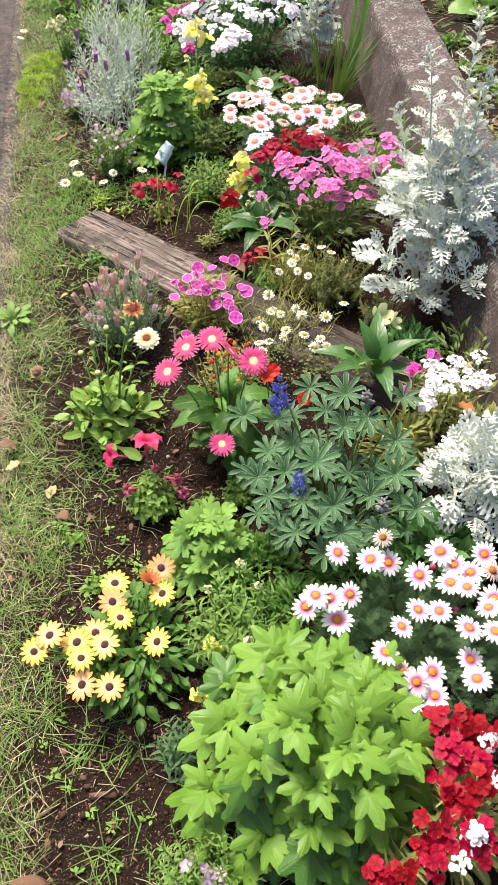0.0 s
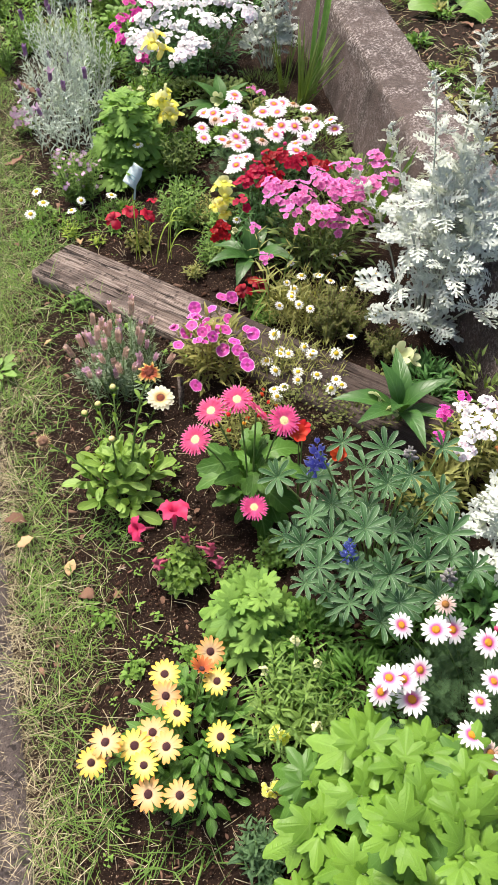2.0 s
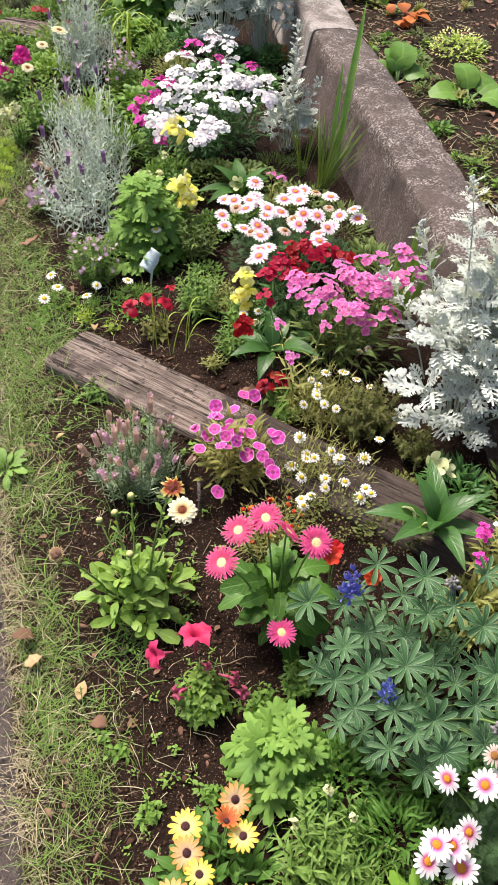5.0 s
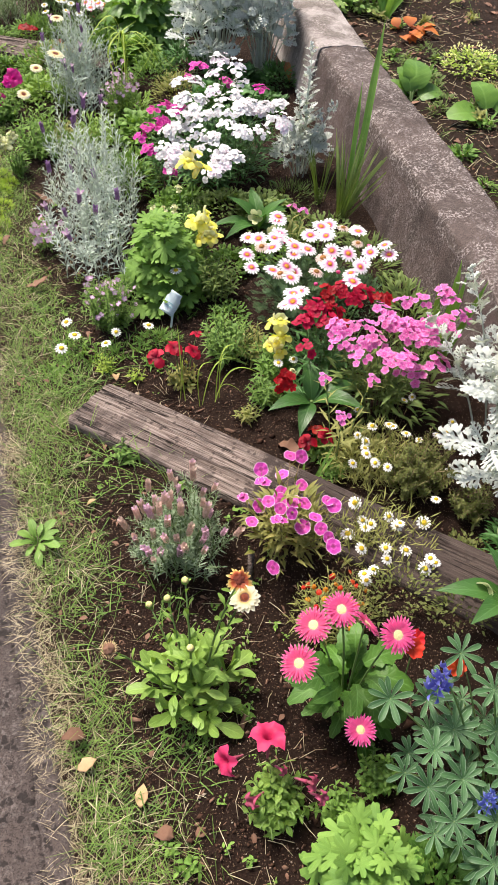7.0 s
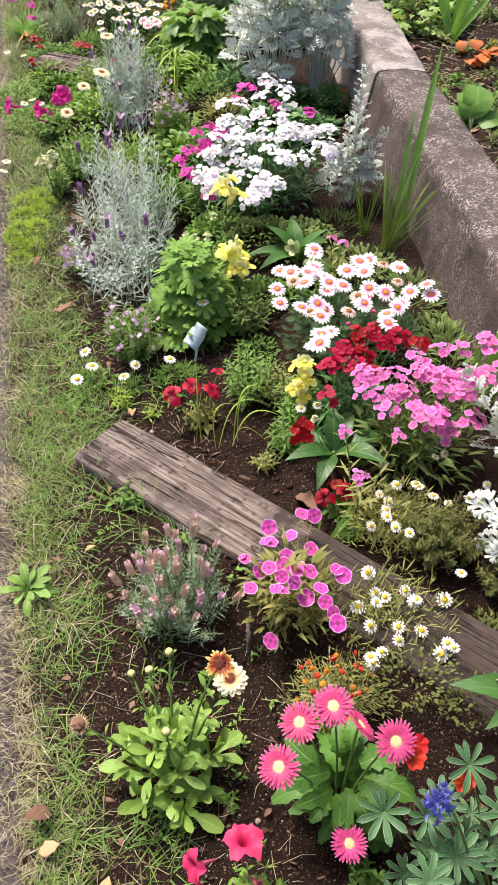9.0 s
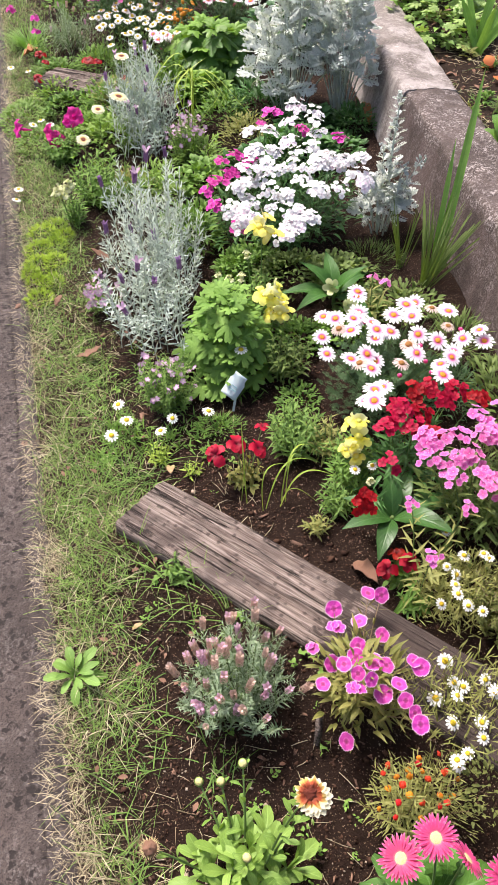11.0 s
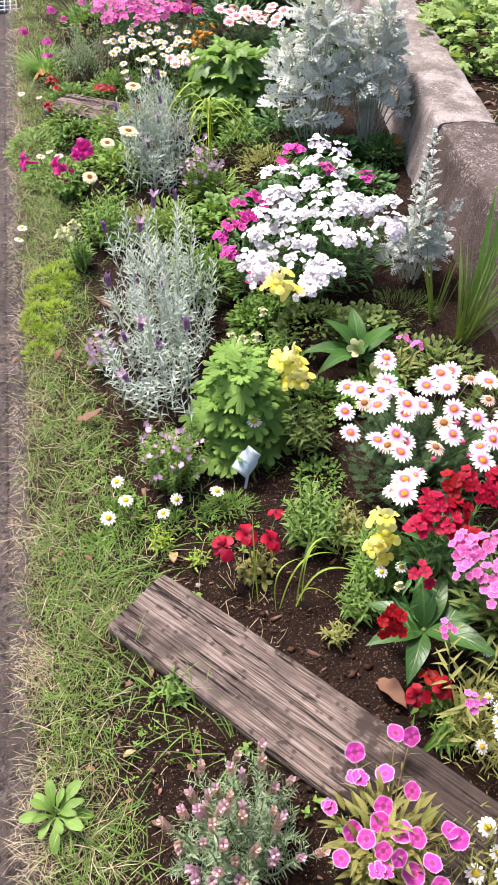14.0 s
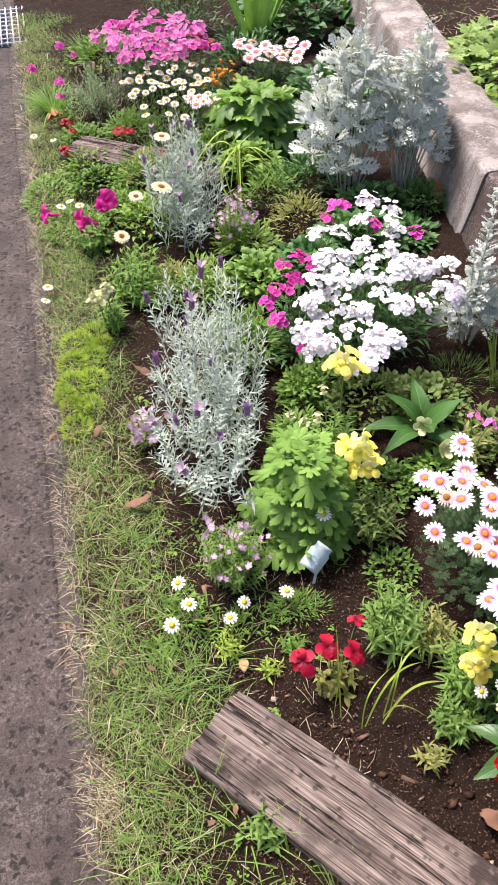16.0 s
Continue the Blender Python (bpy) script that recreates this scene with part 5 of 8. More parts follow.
def osteospermum():
    pts = [(-0.19, 0.984), (-0.21, 0.944), (-0.182, 0.916), (-0.285, 0.944), (-0.285, 0.898), (-0.265, 0.861), (-0.314, 0.833), (-0.402, 0.817), (-0.349, 0.811), (-0.288, 0.796), (-0.185, 0.806), (-0.429, 0.784), (-0.331, 0.765), (-0.326, 0.719), (-0.268, 0.704)]
    root = thing("african_daisy", at(-0.26, 0.84), "low african daisy with apricot and yellow flowers, dark eyes", "flower plant")
    gs, gl = Geo(), Geo()
    for i, (x, y) in enumerate(pts):
        p = rel(root, (x, y, 0.145 + U(-0.012, 0.012)))
        b = np.array([p[0] * 0.4, p[1] * 0.4, 0])
        leafy(gl, gs, b, p - (0, 0, 0.004), SPOON, 0.045, 0.02, 0.002, 1.0, 0.2, 0.01, False, 0.5, 0, 0.7)
        n = (U(-0.3, 0.3), U(-0.45, 0.1), 1)
        if i == 1:
            blossom(root, OSTEO_OLD, p, (0.2, 0.3, 1), 0.03)
        else:
            blossom(root, OSTEO, p, n, 0.031 * U(0.9, 1.1) * (1.12 if i in (4, 13) else 1), k=(2 if i in (0, 4, 6, 7, 9, 13, 14) else 0) + i % 2)
    leaf = [Geo().add(t).mesh("leaf", GLOSSY) for t in OVAL + SPOON]
    for _ in range(300):
        p, d = shell(0.125, 0.15, 0.095, 0.5)
        p = p + (0.03, -0.005, 0)
        put("leaf", pick(leaf), root, aim(p, (d[0] + U(-0.4, 0.4), d[1] + U(-0.4, 0.4), U(-0.1, 0.7)), U(0.026, 0.044), (d[0] * 0.4, d[1] * 0.4, 1)))
    part("stem", gs, STEM, root, kind="stuff")
    part("foliage", gl, GLOSSY, root, kind="stuff")


osteospermum()


lobed_bush(-0.085, 1.08, 0.072, 0.08, 0.14, 13, 0.040, 0.052, "compact chrysanthemum with soft light green leaves", 0.2, "chrysanthemum_plant", ROUNDED, MUM, MUM_OLD, group="chrysanthemums")
lobed_bush(-0.315, 2.97, 0.10, 0.125, 0.27, 21, 0.046, 0.060, "bushy chrysanthemum in leaf beside a plant tag", 0.15, "chrysanthemum_plant", ROUNDED, MUM, MUM_OLD, group="chrysanthemums", low=0.25)


def leafy_clump(name, x, y, rx, ry, h, n, tpls, material, size, gap, label, category="leafy plant", stem=None, r=0.0018, group="", pairs=True, lean=0.6, dome=0.35, spread=1.0, wild=0.0):
    """Upright leafy stems from one root. Returns the thing and the stems' tips."""
    root = thing(name, at(x, y), label, category, group)
    gs, gl = Geo(), Geo()
    tips = []
    for i in range(n):
        e, a = math.sqrt((i + 0.5) / n), i * 2.39996
        k = h * U(0.66 - 0.22 * wild, 1.05 + 0.1 * wild) * (1 - dome * e * e)
        q = U(0.8 - 0.3 * wild, 1.15 + 0.15 * wild)
        tip = np.array([rx * e * q * math.cos(a), ry * e * q * math.sin(a), k])
        d = leafy(gl, gs, (tip[0] * (1 - lean) + U(-0.05, 0.05) * wild, tip[1] * (1 - lean) + U(-0.06, 0.06) * wild, 0), tip, tpls, size, gap, r, spread, 0.1, U(-0.015, 0.015) * (1 + 3 * wild), pairs)
        if wild:
            # a side shoot or two
            for _k in range(2):
                f = U(0.35, 0.75)
                b = np.array([tip[0] * (1 - lean * (1 - f)), tip[1] * (1 - lean * (1 - f)), k * f])
                leafy(gl, gs, b, b + np.array([U(-0.06, 0.06), U(-0.06, 0.06), U(0.05, 0.11)]) * min(1.0, h / 0.35), tpls, size * 0.8, gap * 0.8, r * 0.8, spread, 0.15, 0.004, pairs)
        tips.append((tip, d))
    part("stem", gs, stem or STEM, root, kind="stuff")
    part("foliage", gl, material, root, kind="stuff")
    return root, tips


def gerbera():
    root = thing("gerbera_daisy", at(-0.055, 1.41), "gerbera with hot pink flowers and broad glossy leaves", "flower plant")
    leaf = [Geo().add(blade(lambda t: (0.35 + 0.65 * math.sin(math.pi * t ** 1.1)) * (1 + 0.17 * math.sin(t * 24)) if t < 1 else 0.3, 0.25, 18, 0.25, c, 0.14, 0.10)).mesh("leaf", GLOSSY) for c in (0.15, 0.35, 0.55)]
    for i in range(38):
        a = i * 2.4 + 0.5 + U(-0.4, 0.4)
        k = 0.25 + 0.75 * (i % 4) / 3
        s = U(0.05, 0.078) + 0.022 * (k > 0.7)
        put("leaf", pick(leaf), root, aim((0.03 * math.cos(a) + U(-0.01, 0.01), 0.03 * math.sin(a), 0.01 + 0.005 * i), (math.cos(a), math.sin(a) - 0.2, U(0.0, 0.5) + 0.8 * (1 - k)), (s * U(0.9, 1.2), s, s), (U(-0.5, 0.5), U(-0.6, 0.3), 1)))
    for (x, y, z), nrm, s in (((-0.145, 1.43, 0.38), (-0.30, -0.25, 1), 0.036), ((-0.086, 1.453, 0.385), (-0.1, -0.35, 1), 0.036), ((-0.184, 1.364, 0.365), (-0.45, -0.35, 1), 0.037), ((-0.043, 1.422, 0.375), (0.9, 0.35, 0.75), 0.034), ((0.010, 1.392, 0.372), (0.1, -0.55, 1), 0.037), ((-0.064, 1.296, 0.195), (0, -0.35, 1), 0.033)):
        p = rel(root, (x, y, z))
        part("stem", Geo().add(tube(arc((p[0] * 0.15, p[1] * 0.15, 0.01), p - unit(nrm) * 0.006, 0.01, 8), 0.0024, 0.002, 6)), STEM, root)
        blossom(root, GERB, p, nrm, s)


gerbera()


def magenta_dianthus():
    pts = [(-0.044, 2.0, 0.215), (-0.07, 2.01, 0.21), (-0.108, 1.924, 0.242), (-0.149, 1.983, 0.201), (-0.155, 1.93, 0.205), (-0.064, 1.897, 0.228), (-0.12, 1.87, 0.24), (-0.165, 1.80, 0.30), (-0.079, 1.806, 0.272), (-0.1, 1.82, 0.262), (-0.203, 1.790, 0.245), (-0.14, 1.784, 0.29), (-0.15, 1.755, 0.275), (-0.115, 1.775, 0.28), (-0.007, 1.808, 0.250), (-0.02, 1.82, 0.255), (-0.042, 1.711, 0.261), (-0.035, 1.691, 0.254), (-0.055, 1.735, 0.265), (-0.167, 1.699, 0.185), (-0.21, 1.88, 0.22), (-0.13, 1.84, 0.25), (-0.18, 1.83, 0.25), (-0.06, 1.77, 0.262), (-0.09, 1.76, 0.245)]
    root = thing("dianthus", at(-0.12, 1.82), "dianthus with magenta flowers rimmed white over bronze leaves", "flower plant", "dianthus plants")
    gs, gl = Geo(), Geo()
    for i, (x, y, z) in enumerate(pts):
        p = rel(root, (x, y, z))
        leafy(gl, gs, (p[0] * 0.35, p[1] * 0.35 - 0.005, 0), p - (0, 0, 0.003), NARROW, 0.055, 0.03, 0.0014, 0.8, 0.15, 0.01)
        put("blossom", MAG_SINGLE[1 if i % 8 == 4 else 0], root, face(p, (U(-0.6, 0.6), U(-0.9, 0.2), 1), 0.0178 * U(0.85, 1.12)))
    for _ in range(240):
        p, d = shell(0.095, 0.10, 0.19, 0.3)
        gl.add(pick(LANCE), aim(p, (d[0] + U(-0.5, 0.5), d[1] + U(-0.5, 0.5), U(0.1, 1.0)), U(0.028, 0.046)))
    part("stem", gs, STEM_RED, root, kind="stuff")
    part("foliage", gl, BRONZE, root, kind="stuff")


magenta_dianthus()


def camomile(base, pts, z, label, leaves, spread, material=OLIVE, s=0.015):
    root = thing("camomile", at(*base), label, "flower plant", "camomiles")
    gs, gl = Geo(), Geo()
    for x, y in pts + [(x + U(-0.03, 0.03), y + U(-0.03, 0.03)) for x, y in pts[::5]]:
        p = rel(root, (x, y, z + U(-0.02, 0.02)))
        b = np.array([p[0] * 0.5 + U(-0.02, 0.02), p[1] * 0.5 + U(-0.02, 0.02), 0])
        leafy(gl, gs, b, p - (0, 0, 0.002), NEEDLE, 0.028, 0.016, 0.0009, 1.0, 0.1, U(-0.02, 0.02), False)
        blossom(root, CAMOMILE, p, (U(-0.4, 0.4), U(-0.6, 0.2), 1), s * U(0.75, 1.15))
    for _ in range(leaves):
        p, d = shell(*spread, 0.2)
        gl.add(pick(NEEDLE), aim(p, (U(-0.6, 0.6), U(-0.6, 0.6), U(0.2, 1.0)), U(0.02, 0.04)))
    part("stem", gs, STEM_RED, root, kind="stuff")
    part("foliage", gl, material, root, kind="stuff")


camomile((0.09, 1.76), [(0.053, 1.833), (0.068, 1.8), (0.026, 1.773), (0.059, 1.758), (0.129, 1.795), (0.145, 1.772), (0.1, 1.712), (0.04, 1.71), (0.15, 1.708), (0.035, 1.636), (0.052, 1.648), (0.213, 1.777), (0.175, 1.646), (0.094, 1.68), (0.087, 1.793), (0.208, 1.666)], 0.20, "wispy camomile with small white daisies growing before the sleeper", 800, (0.17, 0.13, 0.12), OLIVE, 0.0165)
camomile((0.16, 2.04), [(0.287, 2.2), (0.286, 2.053), (0.124, 2.078), (0.143, 2.061), (0.131, 2.029), (0.124, 1.994), (0.089, 1.985), (0.141, 1.967), (0.172, 1.957), (0.245, 2.05), (0.22, 2.083), (0.17, 2.105), (0.353, 2.03), (0.151, 2.183), (0.343, 2.069), (0.368, 2.067), (0.27, 1.853)], 0.19, "small white camomile daisies rising behind the sleeper", 900, (0.15, 0.12, 0.17), OLIVE, 0.0135)


def sweet_william(base, pts, z, sets, s, label, foliage, spread, leaf_n=260, jitter=0.022, name="sweet_william", dome=None):
    root = thing(name, at(*base), label, "flower plant", "sweet williams")
    gs, gl = Geo(), Geo()
    for x, y in pts:
        zz = z if not callable(z) else z(x, y)
        p = rel(root, (x, y, zz + U(-jitter, jitter)))
        leafy(gl, gs, (p[0] * 0.35, p[1] * 0.35, 0), p - (0, 0, 0.004), NARROW, 0.06, 0.03, 0.0018, 0.9, 0.15, U(-0.01, 0.01))
        put("flower_head", pick(sets), root, face(p - (0, 0, 0.3 * s), (U(-0.3, 0.3) + p[0] * 0.8, U(-0.5, 0.05) + p[1] * 0.8, 1), s * U(0.85, 1.15)))
    for _ in range(leaf_n):
        p, d = shell(*spread, 0.4)
        gl.add(pick(LANCE), aim(p, (d[0] + U(-0.5, 0.5), d[1] + U(-0.5, 0.5), U(0.0, 1.0)), U(0.03, 0.05)))
    part("stem", gs, STEM, root, kind="stuff")
    part("foliage", gl, foliage, root, kind="stuff")
    return root


PINKS = [(0.11, 2.312), (0.154, 2.33), (0.198, 2.35), (0.26, 2.405), (0.334, 2.435), (0.366, 2.405), (0.438, 2.423), (0.238, 2.32), (0.271, 2.328), (0.317, 2.323), (0.36, 2.306), (0.13, 2.262), (0.177, 2.268), (0.225, 2.216), (0.285, 2.267), (0.339, 2.237), (0.347, 2.19), (0.23, 2.182), (0.249, 2.157), (0.148, 2.214), (0.1, 2.266), (0.41, 2.312), (0.272, 2.143), (0.46, 2.343)]
sweet_william((0.24, 2.26), PINKS + [(x + U(-0.03, 0.03), y + U(-0.03, 0.03)) for x, y in PINKS[::3]], 0.345, PINK_HEADS, 0.036, "sweet william in full bloom with clear pink flower heads", OLIVE_GREEN, (0.17, 0.14, 0.24))
sweet_william((0.09, 2.12), [(0.037, 2.151), (0.158, 2.125), (0.05, 2.002)], 0.335, PINK_HEADS[:2], 0.024, "few small pink sweet william heads leaning forward", OLIVE, (0.06, 0.06, 0.12), 20)
REDS = [(0.038, 2.401), (0.079, 2.446), (0.129, 2.453), (0.141, 2.363), (0.125, 2.507), (0.079, 2.486), (0.16, 2.516), (0.191, 2.472), (0.24, 2.534), (0.012, 2.272), (-0.056, 2.195), (0.29, 2.501), (0.055, 2.43), (0.105, 2.40)]
sweet_william((0.10, 2.42), REDS, 0.315, RED_HEADS, 0.032, "sweet william with dark red flower heads beside pink ones", DEEP, (0.13, 0.11, 0.22))


def white_z(x, y):
    return max(0.22, 0.33 + 0.27 * (y - 3.42))


def mag_z(x, y):
    return 0.265 + 0.35 * (y - 3.59)


WHITES = [(-0.016, 3.861), (0.047, 3.815), (-0.043, 3.787), (0.038, 3.76), (-0.12, 3.727), (-0.06, 3.675), (-0.187, 3.732), (0.022, 3.668), (0.069, 3.641), (0.094, 3.595), (-0.034, 3.628), (-0.112, 3.655), (-0.165, 3.638), (-0.056, 3.585), (0.024, 3.578), (0.126, 3.593), (0.175, 3.588), (-0.111, 3.547), (-0.16, 3.551), (-0.208, 3.556), (-0.247, 3.495), (-0.204, 3.452), (-0.138, 3.467), (-0.091, 3.464), (-0.038, 3.5), (0.043, 3.493), (0.087, 3.47), (0.142, 3.506), (0.175, 3.504), (0.004, 3.455), (-0.071, 3.383), (-0.027, 3.36), (-0.131, 3.407), (-0.198, 3.373), (-0.243, 3.396), (-0.273, 3.399), (-0.113, 3.309), (-0.061, 3.344), (-0.104, 3.276), (-0.231, 3.357)]
sweet_william((-0.02, 3.63), WHITES + [(x + U(-0.03, 0.03), y + U(-0.04, 0.04)) for x, y in WHITES[::3]], white_z, WHITE_HEADS, 0.043, "large white sweet william covered in frilly flower heads", DEEP, (0.22, 0.2, 0.26), 420)
WMAGS = [(-0.288, 3.747), (-0.232, 3.785), (-0.259, 3.702), (-0.188, 3.718), (-0.13, 3.907), (-0.316, 3.647), (-0.281, 3.654), (-0.343, 3.618), (-0.317, 3.549), (-0.25, 3.471), (0.147, 3.846), (0.007, 3.868), (-0.091, 3.925)]
sweet_william((-0.24, 3.64), WMAGS, mag_z, DMAG_HEADS, 0.036, "magenta sweet william flowering beside a white one", DEEP, (0.10, 0.12, 0.2), 160)
REDS_FRONT = [(0.326, 0.568), (0.355, 0.572), (0.369, 0.544), (0.406, 0.563), (0.333, 0.525), (0.359, 0.515), (0.383, 0.493), (0.318, 0.488), (0.318, 0.462), (0.333, 0.444), (0.369, 0.47), (0.284, 0.41), (0.302, 0.386), (0.27, 0.378), (0.346, 0.394), (0.359, 0.37), (0.279, 0.354), (0.211, 0.354), (0.192, 0.335), (0.227, 0.339)]
sweet_william((0.33, 0.45), REDS_FRONT, 0.30, RED_HEADS, 0.030, "sweet william with velvety dark red heads and olive leaves", OLIVE, (0.12, 0.14, 0.2), 220)
sweet_william((0.36, 0.44), [(0.398, 0.544), (0.329, 0.383), (0.344, 0.391), (0.315, 0.351), (0.397, 0.476)], 0.315, WHITE_HEADS, 0.022, "a few white sweet william heads among red ones", OLIVE, (0.06, 0.08, 0.15), 30)
sweet_william((0.49, 1.40), [(0.42, 1.42), (0.45, 1.44), (0.49, 1.44), (0.52, 1.42), (0.43, 1.38), (0.47, 1.39), (0.51, 1.37), (0.55, 1.39), (0.42, 1.34), (0.45, 1.33), (0.54, 1.44), (0.40, 1.31)], 0.335, WHITE_HEADS, 0.029, "white sweet william with frilly heads and withered leaves", OLIVE, (0.13, 0.1, 0.22), 160)
sweet_william((0.42, 1.41), [(0.385, 1.42), (0.40, 1.45), (0.44, 1.46), (0.37, 1.38)], 0.31, DMAG_HEADS, 0.02, "deep magenta blossoms beside a white sweet william", OLIVE, (0.05, 0.05, 0.15), 30)


# ---- silver plants ----
def dusty_miller(x, y, rx, ry, h, label, spikes=(), size=0.10, stems=20, base=None, low=0.45, crowns=()):
    """Silver ragwort: bare felted stems that each carry a rosette of deeply cut leaves, and tall budded shoots."""
    root = thing("dusty_miller", base or at(x, y), label, "silver plant", "dusty millers")
    legs = Geo()

    def rosette(c, out, s, n):
        g = Geo()
        for j in range(n):
            f = j / n
            a = j * 2.39996 + U(-0.2, 0.2)
            d = np.array([math.cos(a), math.sin(a), 0]) * (0.35 + 0.75 * (1 - f)) + np.array([0, 0, 0.05 + 1.2 * f + U(-0.35, 0.35)]) + out * 0.55
            p = c - unit(out + (0, 0, 0.7)) * 0.075 * (1 - f) * s / 0.1
            g.add(pick(MILLER), aim(p, d, s * (1.0 - 0.5 * f) * U(0.85, 1.15), unit(out * 0.7 + (0, -0.2, 1)), U(-0.6, 0.6)))
        part("rosette", g, SILVER, root)

    tips = [rel(root, c) for c in crowns]
    for i in range(stems - len(tips)):
        e, a = math.sqrt((i + 0.5) / stems), i * 2.39996 + 0.7
        tips.append(np.array([rx * e * U(0.85, 1.12) * math.cos(a), ry * e * U(0.85, 1.12) * math.sin(a), h * U(0.9, 1.1) * (1 - (1 - low) * e * e)]))
    for c in tips:
        out = np.array([c[0] / rx, c[1] / ry, 0]) * 0.8
        rosette(c, out, size * U(0.8, 1.15), int(U(7, 11)))
        legs.add(tube(arc((c[0] * 0.3, c[1] * 0.3, 0), c, U(-0.01, 0.01), 6), 0.0035, 0.0024, 5))
    for px, py, pz in spikes:
        p = rel(root, (px, py, pz))
        g = Geo()
        leafy(g, legs, (p[0] * 0.4, p[1] * 0.4, 0.05), p, MILLER, size * 0.8, 0.014, 0.0026, 0.75, 0.25, U(-0.015, 0.015), False, 0.62)
        for k in range(16):
            q = p + (U(-0.012, 0.012), U(-0.012, 0.012), U(-0.03, 0.012))
            g.add(ball((0.0036, 0.0036, 0.0045), 6, 4), face(q, (0, 0, 1)))
        part("budded_shoot", g, SILVER, root)
    part("stem", legs, STEM_PALE, root, kind="stuff")


dusty_miller(0.53, 1.97, 0.19, 0.20, 0.43, "large silver dusty miller with tall budded shoots before the wall", [(0.566, 2.097, 0.86), (0.447, 2.063, 0.79), (0.430, 2.292, 0.54), (0.60, 2.04, 0.74), (0.336, 2.261, 0.42), (0.62, 2.15, 0.66)], 0.106, 25, crowns=[(0.397, 1.850, 0.262), (0.423, 1.965, 0.43), (0.595, 1.891, 0.385), (0.553, 2.161, 0.47), (0.361, 1.885, 0.33), (0.584, 1.765, 0.32), (0.589, 2.125, 0.54), (0.47, 1.80, 0.24), (0.66, 1.82, 0.36), (0.50, 1.88, 0.36)])
dusty_miller(0.51, 1.13, 0.11, 0.12, 0.31, "pale silver dusty miller with broad cut leaves", [], 0.10, 15)
dusty_miller(0.27, 3.58, 0.10, 0.09, 0.22, "thin silver dusty miller with one tall shoot", [(0.294, 3.632, 0.58), (0.285, 3.61, 0.50), (0.22, 3.55, 0.34), (0.37, 3.54, 0.40), (0.33, 3.58, 0.36), (0.18, 3.5, 0.3), (0.25, 3.6, 0.42)], 0.070, 10)
dusty_miller(0.06, 4.58, 0.21, 0.20, 0.54, "wide silver dusty miller against the pale concrete wall", [(0.02, 4.55, 0.62), (0.12, 4.7, 0.78), (-0.08, 4.6, 0.55), (0.08, 4.6, 0.66)], 0.092, 34, low=0.35)
dusty_miller(0.27, 4.52, 0.13, 0.16, 0.52, "silver dusty miller with feathery upright growth", [(0.30, 4.55, 0.72), (0.22, 4.45, 0.6), (0.34, 4.48, 0.6)], 0.085, 24, low=0.35)


# ---- lavenders ----
def lavender(x, y, rx, ry, h, n, material, size, gap, tops, label, n_top, top_s, lean=0.4, dome=0.35, spread=0.6, wild=1.0, tpls=None):
    root, tips = leafy_clump("lavender", x, y, rx, ry, h, n, tpls or NEEDLE + NARROW, material, size, gap, label, "lavender", STEM_PALE if material is SAGE else STEM, 0.0015, "lavenders", True, lean, dome, spread, wild)
    for i in range(n_top):
        tip, d = tips[int(i * len(tips) / n_top)]
        put("flower_spike", pick(tops), root, face(tip - d * 0.01, d + (U(-0.25, 0.25), U(-0.25, 0.25), 0.8), top_s * U(0.8, 1.2)))


SILVERY = [blade(W_LANCE, w, 3, 0.3, c) for w, c in ((0.08, 0.0), (0.095, 0.1), (0.07, 0.2))]
lavender(-0.535, 3.345, 0.185, 0.48, 0.44, 72, SAGE, 0.046, 0.020, LAV_HEADS, "tall grey-leaved lavender with a few purple heads", 15, 0.04, 0.28, 0.45, 0.65, 0.55, SILVERY)
lavender(-0.37, 1.87, 0.145, 0.14, 0.22, 64, LAV, 0.03, 0.010, LAV_PINK_HEADS, "low lavender with faded pink flower heads", 42, 0.042, 0.4, 0.25, 0.6, 0.5)
lavender(-0.575, 4.46, 0.165, 0.32, 0.41, 46, SAGE, 0.052, 0.022, LAV_HEADS, "grey lavender with purple heads behind the first", 9, 0.036, 0.3, 0.3, 0.75, 0.7, SILVERY)
lavender(-0.97, 5.55, 0.16, 0.18, 0.24, 44, LAV, 0.035, 0.014, LAV_PINK_HEADS, "small green lavender beyond the old sleeper", 10, 0.03)


